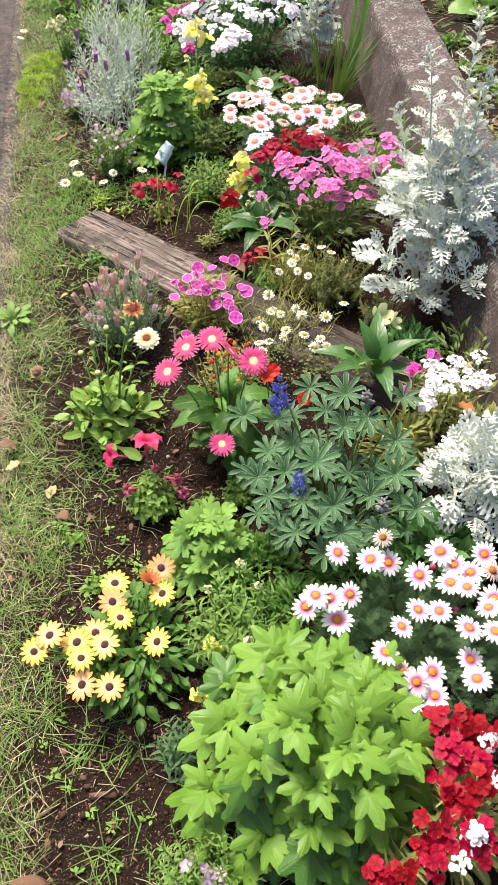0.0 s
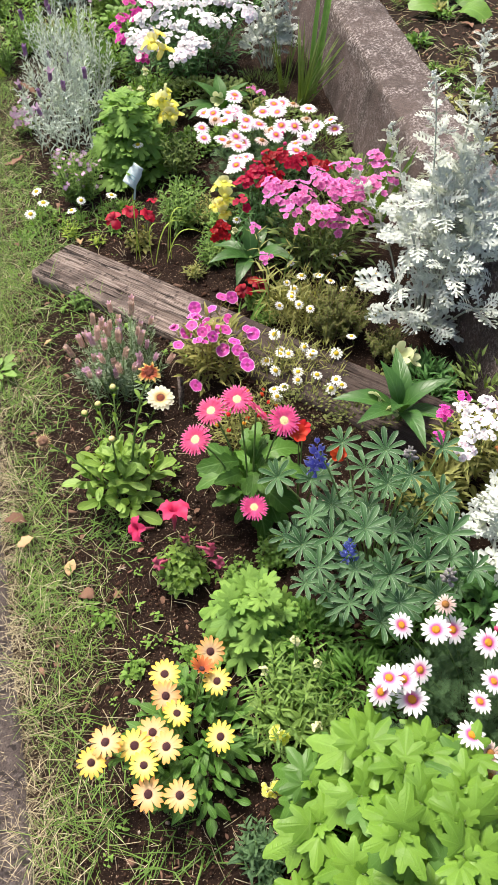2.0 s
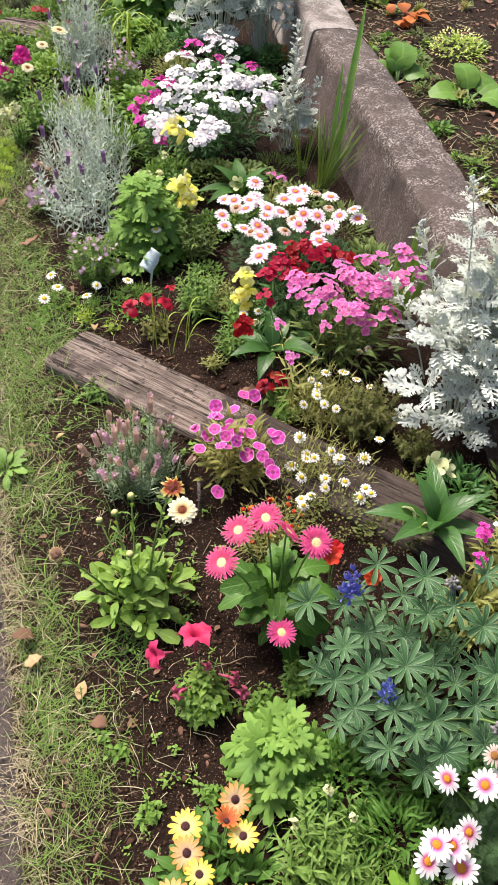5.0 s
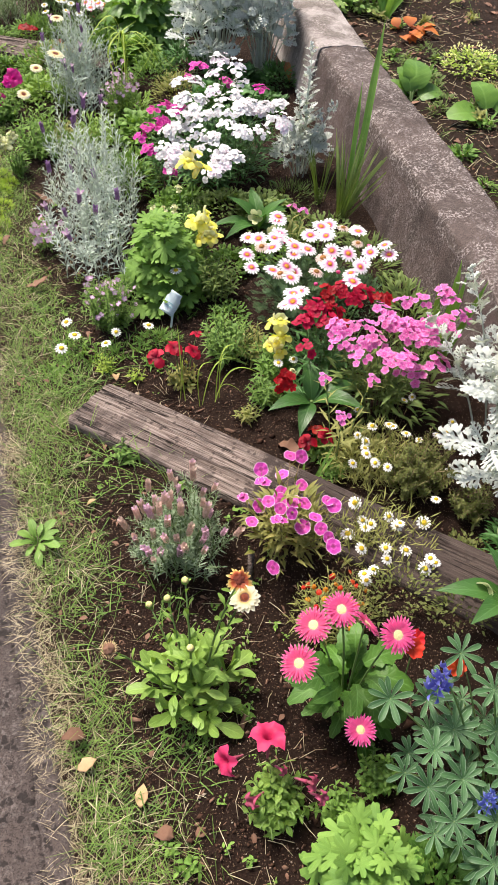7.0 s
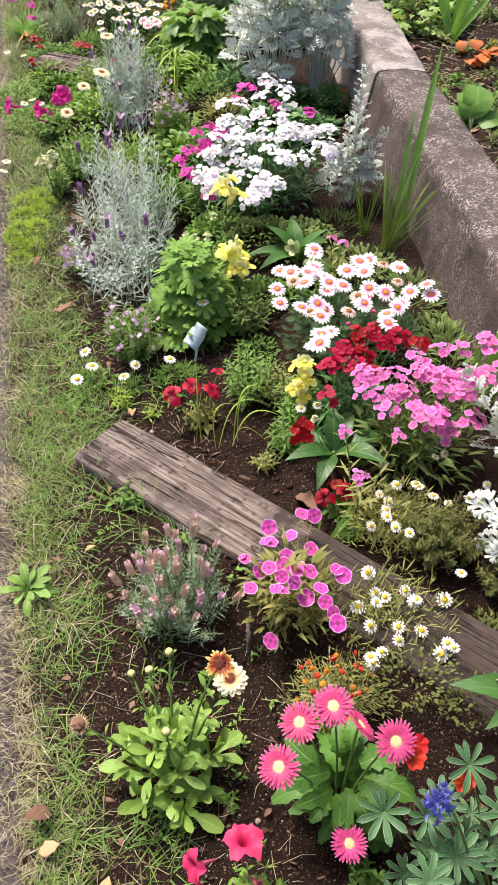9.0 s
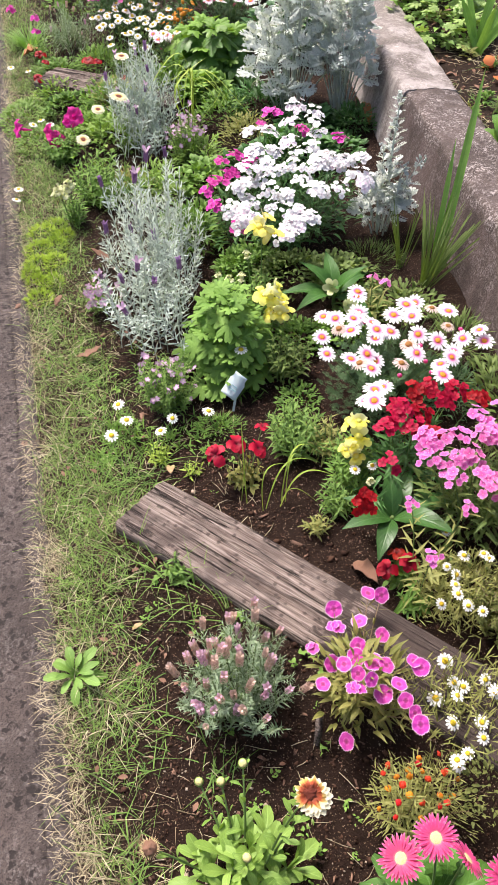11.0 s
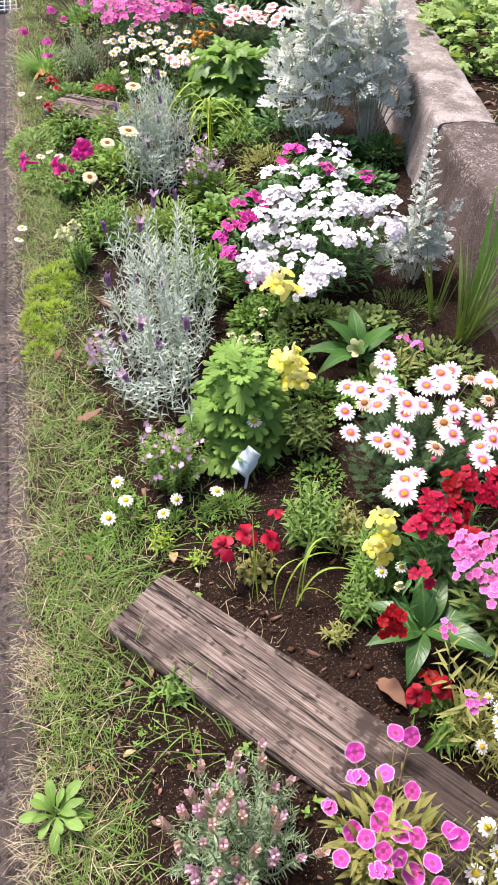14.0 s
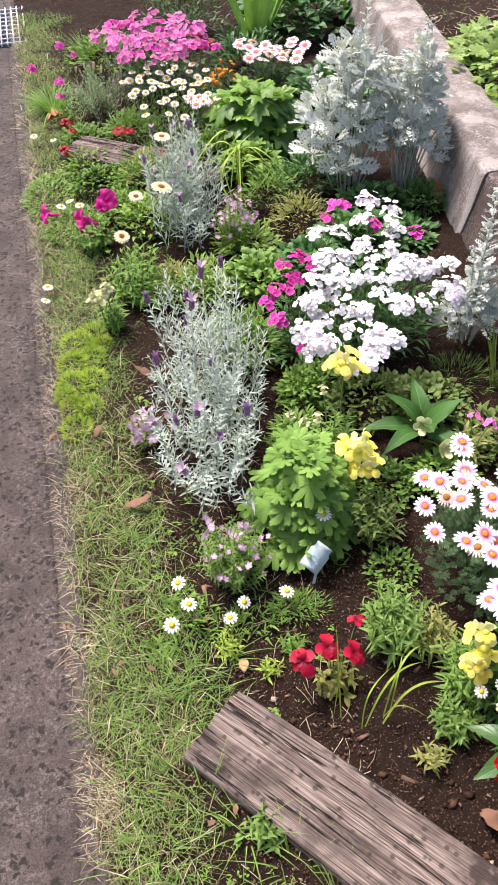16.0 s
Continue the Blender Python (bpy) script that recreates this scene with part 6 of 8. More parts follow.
# ---- lupin ----
def lupin():
    root = thing("lupin", at(0.20, 1.17), "lupin with palmate grey-green leaves and blue flower spikes", "flower plant")
    leaf = [lupin_leaf(k, c).mesh("leaf", LUPIN) for k, c in ((9, 0.2), (10, 0.35), (11, 0.28), (9, 0.55))]
    gs = Geo()
    crowns = [(-0.010, 1.316, 0.272), (0.062, 1.307, 0.265), (0.142, 1.373, 0.305), (0.173, 1.284, 0.321), (0.215, 1.297, 0.360), (0.211, 1.236, 0.321), (0.256, 1.231, 0.352), (0.344, 1.304, 0.341), (0.100, 1.250, 0.246), (0.142, 1.131, 0.320), (0.324, 1.215, 0.295), (0.080, 1.152, 0.264), (0.307, 1.101, 0.317), (0.041, 1.084, 0.265), (0.173, 1.031, 0.301), (0.249, 1.045, 0.318), (0.082, 1.025, 0.199), (0.185, 0.985, 0.270), (0.347, 1.036, 0.281), (0.228, 1.206, 0.208)]
    for x, y, z in crowns:
        p = rel(root, (x, y, z))
        put("leaf", pick(leaf), root, face(p, (p[0] * 0.8 + U(-0.2, 0.2), p[1] * 0.5 - 0.35 + U(-0.2, 0.2), 1), U(0.045, 0.056)))
        gs.add(tube(arc((p[0] * 0.3, p[1] * 0.3, 0), p, 0, 5), 0.0022, 0.0016, 5))
    for i in range(52):
        a, e = i * 2.39996, math.sqrt((i + 0.5) / 52)
        p = np.array([0.21 * e * math.cos(a), 0.20 * e * math.sin(a), U(0.06, 0.20)])
        put("leaf", pick(leaf), root, face(p, (p[0] + U(-0.3, 0.3), p[1] * 0.8 - 0.2 + U(-0.3, 0.3), 1), U(0.036, 0.05)))
        gs.add(tube(arc((p[0] * 0.25, p[1] * 0.25, 0), p, 0, 5), 0.0022, 0.0016, 5))
    for (x, y, z), s, me, lb in (((0.071, 1.303, 0.30), 0.12, LUPIN_SPIKE, "blue flower spike"), ((0.109, 1.102, 0.255), 0.085, LUPIN_SPIKE, "blue flower spike"), ((0.258, 1.263, 0.365), 0.055, SEED_SPIKE, "grey downy seed pods"), ((0.265, 0.974, 0.35), 0.055, SEED_SPIKE, "grey downy seed pods")):
        p = rel(root, (x, y, z))
        put("flower_spike", me, root, face(p, (U(-0.15, 0.15), U(-0.2, 0.1), 1), s), lb)
        gs.add(tube(arc((p[0] * 0.3, p[1] * 0.3, 0), p + (0, 0, s * 0.6), 0, 6), 0.003, 0.002, 5))
    part("stem", gs, STEM, root, kind="stuff")


lupin()


# ---- hellebores ----
def hellebore(x, y, z, n, s, label, flowers=(), rise=0.45, dark=False, flat=False, w=0.165):
    root = thing("hellebore", at(x, y), label, "leafy plant", "hellebores")
    me = [Geo().add(blade(lambda t: max(0.06, math.sin(math.pi * t ** 0.8)) if t < 1 else 0.0, w, 9, 0.35, c, 0.12, 0.04)).mesh("leaf", DARK_GLOSS if dark else HELL_LEAF) for c in ((0.05, 0.15) if flat else (0.1, 0.28))]
    crown = np.array([0.0, 0.0, z - root.location[2]])
    part("stem", Geo().add(tube(arc((0.01, 0.02, 0), crown + (0, 0, 0.004), 0.0, 6), 0.005, 0.0055, 6)), STEM, root)
    for i in range(n):
        a = 6.28 * i / n + U(-0.25, 0.25)
        k = rise + (0.9 if i % 3 == 0 and not flat else 0.6 if i == 2 else U(-0.2, 0.25))
        put("leaf", pick(me), root, aim(crown + (0.003 * math.cos(a), 0.003 * math.sin(a), 0), (math.cos(a), math.sin(a), k), s * U(0.85, 1.15)))
    cup = frill(5, 0.0, 0.34, 0.85, 40, 0.06)
    gm = Geo().add(cup).mesh("blossom", HELLE)
    for fx, fy, fz, nx, ny, nz, r in flowers:
        p = rel(root, (fx, fy, fz))
        part("stem", Geo().add(tube(arc(crown - (0, 0, 0.03), p, 0, 5), 0.003, 0.0022, 5)), STEM, root)
        put("blossom", gm, root, face(p, (nx, ny, nz), r))


hellebore(0.315, 1.51, 0.235, 9, 0.145, "hellebore with dark glossy fingered leaves and pale green flowers", [(0.336, 1.65, 0.29, 0.2, -0.5, 0.8, 0.030), (0.365, 1.64, 0.28, 0.9, -0.3, 0.6, 0.024), (0.262, 1.53, 0.275, -0.8, -0.6, 0.2, 0.022), (0.283, 1.495, 0.27, 0.1, -0.9, 0.2, 0.021)], 0.35, dark=True)
hellebore(0.04, 2.255, 0.15, 7, 0.15, "hellebore with a whorl of long dark green leaves", [], 0.22, dark=True, flat=True, w=0.185)
hellebore(0.035, 3.16, 0.14, 8, 0.155, "hellebore with lance leaves and pale green flowers", [(0.02, 3.12, 0.21, -0.3, -0.7, 0.6, 0.027), (0.06, 3.06, 0.18, 0.3, -0.7, 0.6, 0.027)], 0.35)
sweet_william((0.15, 3.10), [(0.135, 3.09), (0.17, 3.06)], 0.25, PINK_HEADS[:2], 0.027, "two small pink sweet william heads behind the marguerites", OLIVE, (0.05, 0.04, 0.08), 20)


# ---- calendula-like rosette ----
def cream_daisy():
    root = thing("cream_daisy", at(-0.375, 1.50), "pale daisy with spoon-shaped leaves, buds and one cream flower", "flower plant", "cream daisies")
    leaf = [Geo().add(blade(W_SPOON, w, 8, f, c, 0.1, 0.07)).mesh("leaf", CALEND) for w, f, c in ((0.16, 0.3, -0.1), (0.19, 0.35, 0.15), (0.15, 0.4, 0.3), (0.18, 0.3, 0.45))]
    gs, gl = Geo(), Geo()
    # short leafy shoots, taller towards the middle
    for i in range(17):
        a, e = i * 2.39996 + 0.4, math.sqrt((i + 0.3) / 17)
        c = np.array([0.085 * e * math.cos(a), 0.08 * e * math.sin(a), 0.155 - 0.11 * e + U(-0.015, 0.02)])
        lean = np.array([math.cos(a), math.sin(a), 0]) * e
        gs.add(tube(arc((c[0] * 0.3, c[1] * 0.3, 0), c, 0.0, 4), 0.0035, 0.003, 5))
        for j in range(7):
            b, f = j * 2.39996 + U(0, 1), j / 7
            d = np.array([math.cos(b), math.sin(b), 0]) * (1 - 0.55 * f) + lean * 0.9 + (0, 0, 0.45 + 1.2 * f + U(-0.3, 0.3))
            put("leaf", pick(leaf), root, aim(c - (0, 0, 0.035 * (1 - f)), d, U(0.055, 0.08) * (1.1 - 0.4 * f), unit(lean + (U(-0.3, 0.3), U(-0.3, 0.3), 1.2)), U(-0.4, 0.4)))

    def stalk(p):
        leafy(gl, gs, (p[0] * 0.25, p[1] * 0.25, 0.02), p, SPOON, 0.05, 0.024, 0.0034, 0.5, 0.2, 0.006, False, 0.6)

    p = rel(root, (-0.255, 1.561, 0.294))
    stalk(p)
    blossom(root, CREAMDAISY, p, (0.05, -0.35, 1), 0.033)
    p = rel(root, (-0.273, 1.524, 0.415))
    stalk(p)
    g = Geo()
    petal = blade(W_PETAL, 0.17, 5, 0.4, 0.55, 0.1, 0.25)
    for i in range(26):
        a = i * 2.39996
        g.add(petal, aim((0.25 * math.cos(a), 0.25 * math.sin(a), 0.02), (math.cos(a), math.sin(a), U(-0.2, 0.9)), U(0.55, 0.85), (U(-0.4, 0.4), U(-0.4, 0.4), 1)))
    g.add(ball((0.5, 0.5, 0.3), 12, 7, 0.3, 5), slot=1)
    put("withered_flower", g.mesh("withered_flower", GAILLARDIA, EYE_MAROON), root, face(p, (0.15, -0.35, 1), 0.024), "ragged red and yellow flower head")
    g = Geo().add(ball((0.0095, 0.0095, 0.008), 10, 6, 0.04))
    g.add(ball((0.0075, 0.0075, 0.005), 10, 6, 0.06), frame_of((0, 0, 0.0055), np.array([1.0, 0, 0]), np.array([0, 1.0, 0]), np.array([0, 0, 1.0]), 1.0), slot=1)
    bud = g.mesh("bud", CALEND, EYE_PALE)
    for (x, y, z) in ((-0.370, 1.644, 0.256), (-0.411, 1.631, 0.214), (-0.452, 1.655, 0.16), (-0.375, 1.491, 0.24)):
        p = rel(root, (x, y, z))
        stalk(p)
        put("bud", bud, root, face(p, (0, -0.3, 1)), "round pale yellow bud")
    p = rel(root, (-0.540, 1.529, 0.21))
    stalk(p)
    g = Geo()
    for i in range(60):
        a = i * 2.39996
        g.add(NEEDLE[0], aim((0.45 * math.cos(a), 0.45 * math.sin(a), 0.0), (math.cos(a), math.sin(a), 1.1 - 1.7 * i / 60), U(0.42, 0.6)))
    g.add(ball((0.58, 0.58, 0.5), 14, 9, 0.35, 9), slot=1)
    put("withered_flower", g.mesh("withered_flower", WITHER, DEAD), root, face(p, (-0.2, -0.4, 1), 0.022), "brown spent flower head")
    part("stem", gs, STEM, root, kind="stuff")
    part("foliage", gl, CALEND, root, kind="stuff")


cream_daisy()


# ---- petunias ----
def petunia(x, y, flowers, label, h=0.11, r=0.075, n=30, mats=(PETUNIA, PETUNIA_OLD)):
    root, tips = leafy_clump("petunia", x, y, r, r * 1.2, h, n, OVAL, MID if mats[0] is not PETUNIA else CALEND, 0.035, 0.016, label, "petunia", STEM, 0.0018, "petunias", True, 0.7)
    tm = [Geo().add(TRUMPET).mesh("blossom", m) for m in mats]
    for fx, fy, fz, nx, ny, nz, s, k in flowers:
        p = rel(root, (fx, fy, fz))
        nn = unit((nx, ny, nz))
        put("blossom", tm[k], root, face(p, nn, s if not k else (s * 0.7, s * 0.7, s * 1.25)))
        part("flower_tube", Geo().add(tube([p - nn * s * 1.9, p - nn * s * 1.2, p - nn * s * 0.8], 0.0022, s * 0.2, 7)), mats[1], root)


petunia(-0.235, 1.235, [(-0.243, 1.312, 0.20, 0.05, 0.35, 1.0, 0.035, 0), (-0.335, 1.281, 0.17, -0.8, -0.35, 0.5, 0.028, 0), (-0.165, 1.222, 0.15, 0.8, -0.5, 0.3, 0.023, 1), (-0.292, 1.216, 0.12, -0.7, -0.5, 0.4, 0.022, 1), (-0.22, 1.25, 0.16, 0.5, -0.6, 0.4, 0.014, 1), (-0.15, 1.20, 0.13, 0.6, -0.6, 0.6, 0.02, 1)], "straggling petunia with rose-red trumpets, some wilted")
petunia(-0.93, 4.40, [(-1.113, 4.454, 0.122, -0.9, -0.4, 0.3, 0.036, 0), (-0.98, 4.42, 0.12, -0.9, -0.7, 0.4, 0.032, 0), (-0.944, 4.387, 0.10, 0.1, -0.8, 0.5, 0.036, 0), (-0.866, 4.490, 0.153, 0.5, -0.7, 0.6, 0.040, 0), (-0.90, 4.46, 0.14, -0.5, -0.9, 0.3, 0.034, 1)], "petunia with vivid magenta trumpets near the path", 0.14, 0.11, 30, (PETUNIA_MAG, PETUNIA_MAG))


# ---- snapdragons and small lipped flowers ----
def snapdragon(x, y, r, h, n, heads_, label, material=MID, size=0.045, mat_=YELLOW_S, gap=0.014, lean=0.5):
    root, tips = leafy_clump("snapdragon", x, y, r, r * 1.15, h, n, LANCE + NARROW, material, size, gap, label, "snapdragon", STEM, 0.0018, "snapdragons", True, lean)
    me = {}
    for m, deep in ((YELLOW_S, YELLOW_DEEP), (CREAM_S, CREAM_S)):
        me[m] = []
        for v in range(3):
            g = Geo()
            for i in range(4):
                a, q = i * 2.1 + v, 0.42 - 0.08 * i
                snap_blossom(g, np.array([q * math.cos(a), q * math.sin(a) - 0.05, 0.3 * i - 0.25]), (math.cos(a), math.sin(a) - 0.5, 0.9), 0.9 - 0.1 * i)
            me[m].append(g.mesh("flower_spike", m, deep))
    gs = Geo()
    for fx, fy, fz, s, k in heads_:
        p = rel(root, (fx, fy, fz))
        put("flower_spike", pick(me[YELLOW_S if k else CREAM_S]), root, face(p - (0, 0, s * 0.6), (U(-0.15, 0.15), U(-0.25, 0.05), 1), s * (1.25 if k else 1.0)))
        gs.add(tube(arc((p[0] * 0.5, p[1] * 0.5, 0), p, 0, 6), 0.0022, 0.0018, 5))
    if gs.n:
        part("flower_stem", gs, STEM, root, kind="stuff")
    return root, tips


snapdragon(-0.025, 0.86, 0.125, 0.17, 44, [(0.0, 0.80, 0.17, 0.012, 0), (-0.085, 0.93, 0.15, 0.012, 0), (-0.02, 0.97, 0.19, 0.012, 0), (-0.075, 0.80, 0.15, 0.018, 1), (0.02, 0.92, 0.18, 0.010, 0), (-0.10, 0.71, 0.12, 0.018, 1)], "leafy snapdragon with pale buds, hardly in flower", FRESH, 0.046)
snapdragon(-0.02, 2.46, 0.07, 0.17, 26, [(-0.024, 2.463, 0.28, 0.040, 1), (-0.042, 2.42, 0.24, 0.030, 1), (0.0, 2.34, 0.20, 0.014, 0)], "snapdragon with butter-yellow blossom", MID)
snapdragon(-0.15, 2.60, 0.095, 0.16, 34, [], "leafy wallflower clump with whorled green leaves", FRESH, 0.044, gap=0.015)
snapdragon(-0.07, 2.56, 0.06, 0.13, 20, [], "small clump with yellowing leaves beside the snapdragon", OLIVE, 0.038, gap=0.015)
snapdragon(-0.20, 3.12, 0.07, 0.22, 16, [(-0.196, 3.172, 0.42, 0.05, 1), (-0.19, 2.985, 0.31, 0.048, 1), (-0.165, 2.955, 0.27, 0.042, 1), (-0.30, 3.10, 0.28, 0.018, 0), (-0.26, 3.14, 0.26, 0.018, 0), (-0.33, 3.16, 0.25, 0.016, 0), (-0.24, 3.2, 0.3, 0.016, 0)], "yellow snapdragon with pale green buds", MID)
snapdragon(-0.15, 2.90, 0.085, 0.18, 22, [], "small upright shrub of olive-green pointed leaves", OLIVE_GREEN, 0.042, gap=0.016)
snapdragon(-0.76, 4.06, 0.13, 0.20, 26, [], "bushy bright green plant with narrow leaves", MID, 0.056, gap=0.018)
snapdragon(-0.84, 3.88, 0.05, 0.13, 12, [(-0.883, 3.847, 0.178, 0.036, 0), (-0.845, 3.875, 0.185, 0.032, 0)], "snapdragon with pale cream blossom near the path", MID)


def nemesia(x, y, r, h, n, label, s=0.011, count=20):
    root, tips = leafy_clump("nemesia", x, y, r, r, h, n, LANCE, FRESH, 0.026, 0.012, label, "flower plant", STEM, 0.0013, "nemesias", True, 0.5)
    me = Geo().add(frill(5, 0.0, 0.35, 0.1, 20, 0.15)).mesh("blossom", MAUVE)
    for i in range(count):
        tip, d = tips[i % len(tips)]
        p = tip + (U(-0.012, 0.012), U(-0.012, 0.012), U(-0.05, 0.008))
        put("blossom", me, root, face(p, (U(-0.7, 0.7), U(-0.9, 0.2), 0.7), s * U(0.7, 1.1)))


nemesia(-0.505, 2.82, 0.10, 0.21, 60, "nemesia with small mauve lipped flowers", 0.0095, 50)
nemesia(-0.08, 0.37, 0.12, 0.17, 60, "nemesia with few pale pink flowers and green seed heads", 0.013, 9)
nemesia(-0.72, 3.32, 0.07, 0.14, 14, "straggling nemesia with pink flowers below the lavender", 0.016, 22)
nemesia(-0.40, 4.24, 0.09, 0.24, 34, "nemesia with mauve and white lipped flowers", 0.0115, 54)
leafy_clump("seedling", -0.13, 0.61, 0.05, 0.07, 0.11, 20, LANCE, FEATHER, 0.034, 0.014, "small grey-green seedling clump beside dark soil", "leafy plant", STEM, 0.0013, "", True, 0.5)


# ---- low red flowers ----
def five_petals():
    g = Geo()
    lob = blade(lambda t: (0.3 + 0.7 * math.sin(math.pi * 0.5 * min(1, t / 0.7))) * (1 if t < 0.8 else 0.9 if t < 0.95 else 0.6) * (1 + 0.08 * math.sin(t * 19)), 0.46, 7, 0.25, 0.25, 0.15, 0.2)
    for a, rise, q in ((70, 0.5, 0.85), (118, 0.35, 0.95), (175, 0.1, 0.85), (5, 0.25, 0.9), (268, -0.15, 1.1)):
        g.add(lob, aim((0, 0, 0.02 * rise), (math.cos(radians(a)), math.sin(radians(a)), rise), q))
    return g.tpl()


PETALS5 = five_petals()


def pansy(x, y, flowers, label, n=14, h=0.07, r=0.05, leaf=MID):
    root, tips = leafy_clump("pansy", x, y, r, r, h, n, OVAL, leaf, 0.03, 0.016, label, "pansy", STEM, 0.0015, "pansies")
    me = Geo().add(PETALS5).mesh("blossom", VELVET)
    gs = Geo()
    for fx, fy, fz, nx, ny, s in flowers:
        p = rel(root, (fx, fy, fz))
        put("blossom", me, root, face(p, (nx * 0.7, ny * 0.5, 0.9), s * 0.88))
        gs.add(tube(arc((p[0] * 0.4, p[1] * 0.4, 0), p, 0, 5), 0.0016, 0.0012, 4))
    part("flower_stem", gs, STEM, root, kind="stuff")


pansy(-0.30, 2.50, [(-0.375, 2.503, 0.145, -0.6, -0.5, 0.036), (-0.32, 2.525, 0.155, 0.2, -0.7, 0.034), (-0.265, 2.51, 0.15, 0.7, -0.6, 0.034), (-0.245, 2.59, 0.15, 0.3, 0.2, 0.022)], "red-flowered pansy with a few bronzed leaves", 14, 0.075, 0.07, BRONZE)
pansy(0.04, 2.13, [(0.0, 2.115, 0.14, -0.2, -0.6, 0.030), (0.055, 2.126, 0.145, 0.3, -0.6, 0.032), (0.03, 2.15, 0.15, 0.0, 0.1, 0.024)], "dark velvet-red pansies behind the sleeper", 14, 0.07, 0.05)
pansy(-1.07, 5.12, [(-1.087, 5.242, 0.12, 0, -0.6, 0.032), (-1.083, 5.04, 0.09, 0, -0.6, 0.028), (-1.06, 5.2, 0.1, 0.4, -0.6, 0.024)], "dark red pansies by the old sleeper", 12, 0.07, 0.06)
pansy(-0.82, 5.0, [(-0.836, 5.024, 0.17, -0.1, -0.7, 0.038), (-0.80, 5.06, 0.15, 0.4, -0.5, 0.03), (-0.66, 4.75, 0.2, 0, -0.6, 0.02)], "dark red pansies among grey lavender", 12, 0.1, 0.06)


def geum():
    root, tips = leafy_clump("nemesia", -0.05, 1.60, 0.11, 0.09, 0.19, 40, NEEDLE + NARROW, OLIVE, 0.035, 0.016, "wispy plant with small red and yellow flowers behind gerberas", "flower plant", STEM_RED, 0.0012, "nemesias", True, 0.5)
    me = [Geo().add(LIP).mesh("blossom", m) for m in (SCARLET, ORANGE)]
    for i in range(26):
        tip, d = tips[i % len(tips)]
        put("blossom", me[i % 2], root, face(tip + (U(-0.01, 0.01), U(-0.01, 0.01), U(-0.03, 0.0)), (U(-0.5, 0.5), U(-0.6, 0.1), 0.8), 0.008 * U(0.8, 1.2)))
    root = thing("geum", at(0.06, 1.40), "geum with scarlet orange flowers beside the gerbera", "flower plant")
    fm = Geo().add(frill(6, 0.02, 0.18, 0.3, 36, 0.1)).mesh("blossom", SCARLET)
    for x, y, z, s in ((0.040, 1.375, 0.345, 0.021), (0.055, 1.40, 0.335, 0.018), (0.13, 1.352, 0.29, 0.019)):
        p = rel(root, (x, y, z))
        put("blossom", fm, root, face(p, (U(-0.3, 0.3), -0.4, 0.9), s))
        part("stem", Geo().add(tube(arc((p[0] * 0.2, p[1] * 0.2, 0), p, 0, 6), 0.0018, 0.0013, 5)), STEM, root)


geum()


# ---- iris and bulbs ----
def swords(name, x, y, blades, material, label, width=0.5, base=None, curl=0.05):
    """Flat sword leaves, each its own part: (lean x, lean y, length)."""
    root = thing(name, base or at(x, y), label, "leafy plant", "sword-leaved plants")
    for lx, ly, s in blades:
        t = blade(lambda q: 0.75 + 0.25 * math.sin(math.pi * q) if q < 0.75 else max(0.03, (1 - q) / 0.25 * 0.92), 0.055 * width * U(0.8, 1.2), 10, 0.35, 0.10 * abs(lx) + curl, curl * 0.4)
        put("leaf", Geo().add(t).mesh("leaf", material), root, aim((U(-0.015, 0.015), U(-0.015, 0.015), -0.01), (lx, ly, 1.0), s, (-lx - 0.2, -1.0, 0.3)))
    return root


def arching(x, y, leaves, label):
    """Thin strap leaves that rise and bend over: heading x, y, reach, height of the bow, fall of the tip."""
    root = thing("bulb_leaves", at(x, y), label, "leafy plant", "sword-leaved plants")
    for lx, ly, s, bow, fall in leaves:
        t = blade(lambda q: 0.7 + 0.3 * math.sin(math.pi * q) if q < 0.7 else max(0.05, (1 - q) / 0.3 * 0.9), 0.013 * U(0.8, 1.2), 14, 0.35, fall, bow)
        put("leaf", Geo().add(t).mesh("leaf", YELLOWGREEN), root, aim((U(-0.01, 0.01), U(-0.01, 0.01), -0.005), (lx, ly, 0.25), s, (0, 0, 1)))


swords("iris", 0.40, 3.30, [(0.16, 0.32, 0.64), (0.10, 0.27, 0.44), (0.2, 0.3, 0.34), (0.12, 0.2, 0.24)], IRIS, "iris clump with one tall green sword leaf by the wall", 0.36)
swords("iris", 0.35, 3.24, [(U(-0.05, 0.75), U(-0.3, 0.6), U(0.16, 0.32)) for _ in range(40)], OLIVE_GREEN, "tuft of thin reddish-green iris leaves at the wall", 0.2, None, 0.15)
swords("iris", 0.46, 2.42, [(0.05, 0.05, 0.34), (0.15, 0.1, 0.3), (-0.05, 0.1, 0.26), (0.3, 0.0, 0.3)], IRIS, "small iris fan growing against the wall", 0.6)
swords("iris", -0.18, 5.95, [(0.1, 0.1, 0.55), (-0.15, 0.0, 0.5), (0.3, 0.0, 0.5), (-0.4, 0.1, 0.45), (0.2, -0.1, 0.42), (0.5, 0.1, 0.45), (-0.05, 0.2, 0.6), (0.4, 0.2, 0.5)], IRIS, "iris clump with broad strap leaves", 0.8)
arching(-0.37, 4.50, [(U(-0.8, 0.8), U(-0.8, 0.3), U(0.2, 0.3), U(0.7, 1.1), U(0.0, 0.25)) for _ in range(14)], "arching yellow-green leaves of a fading bulb")
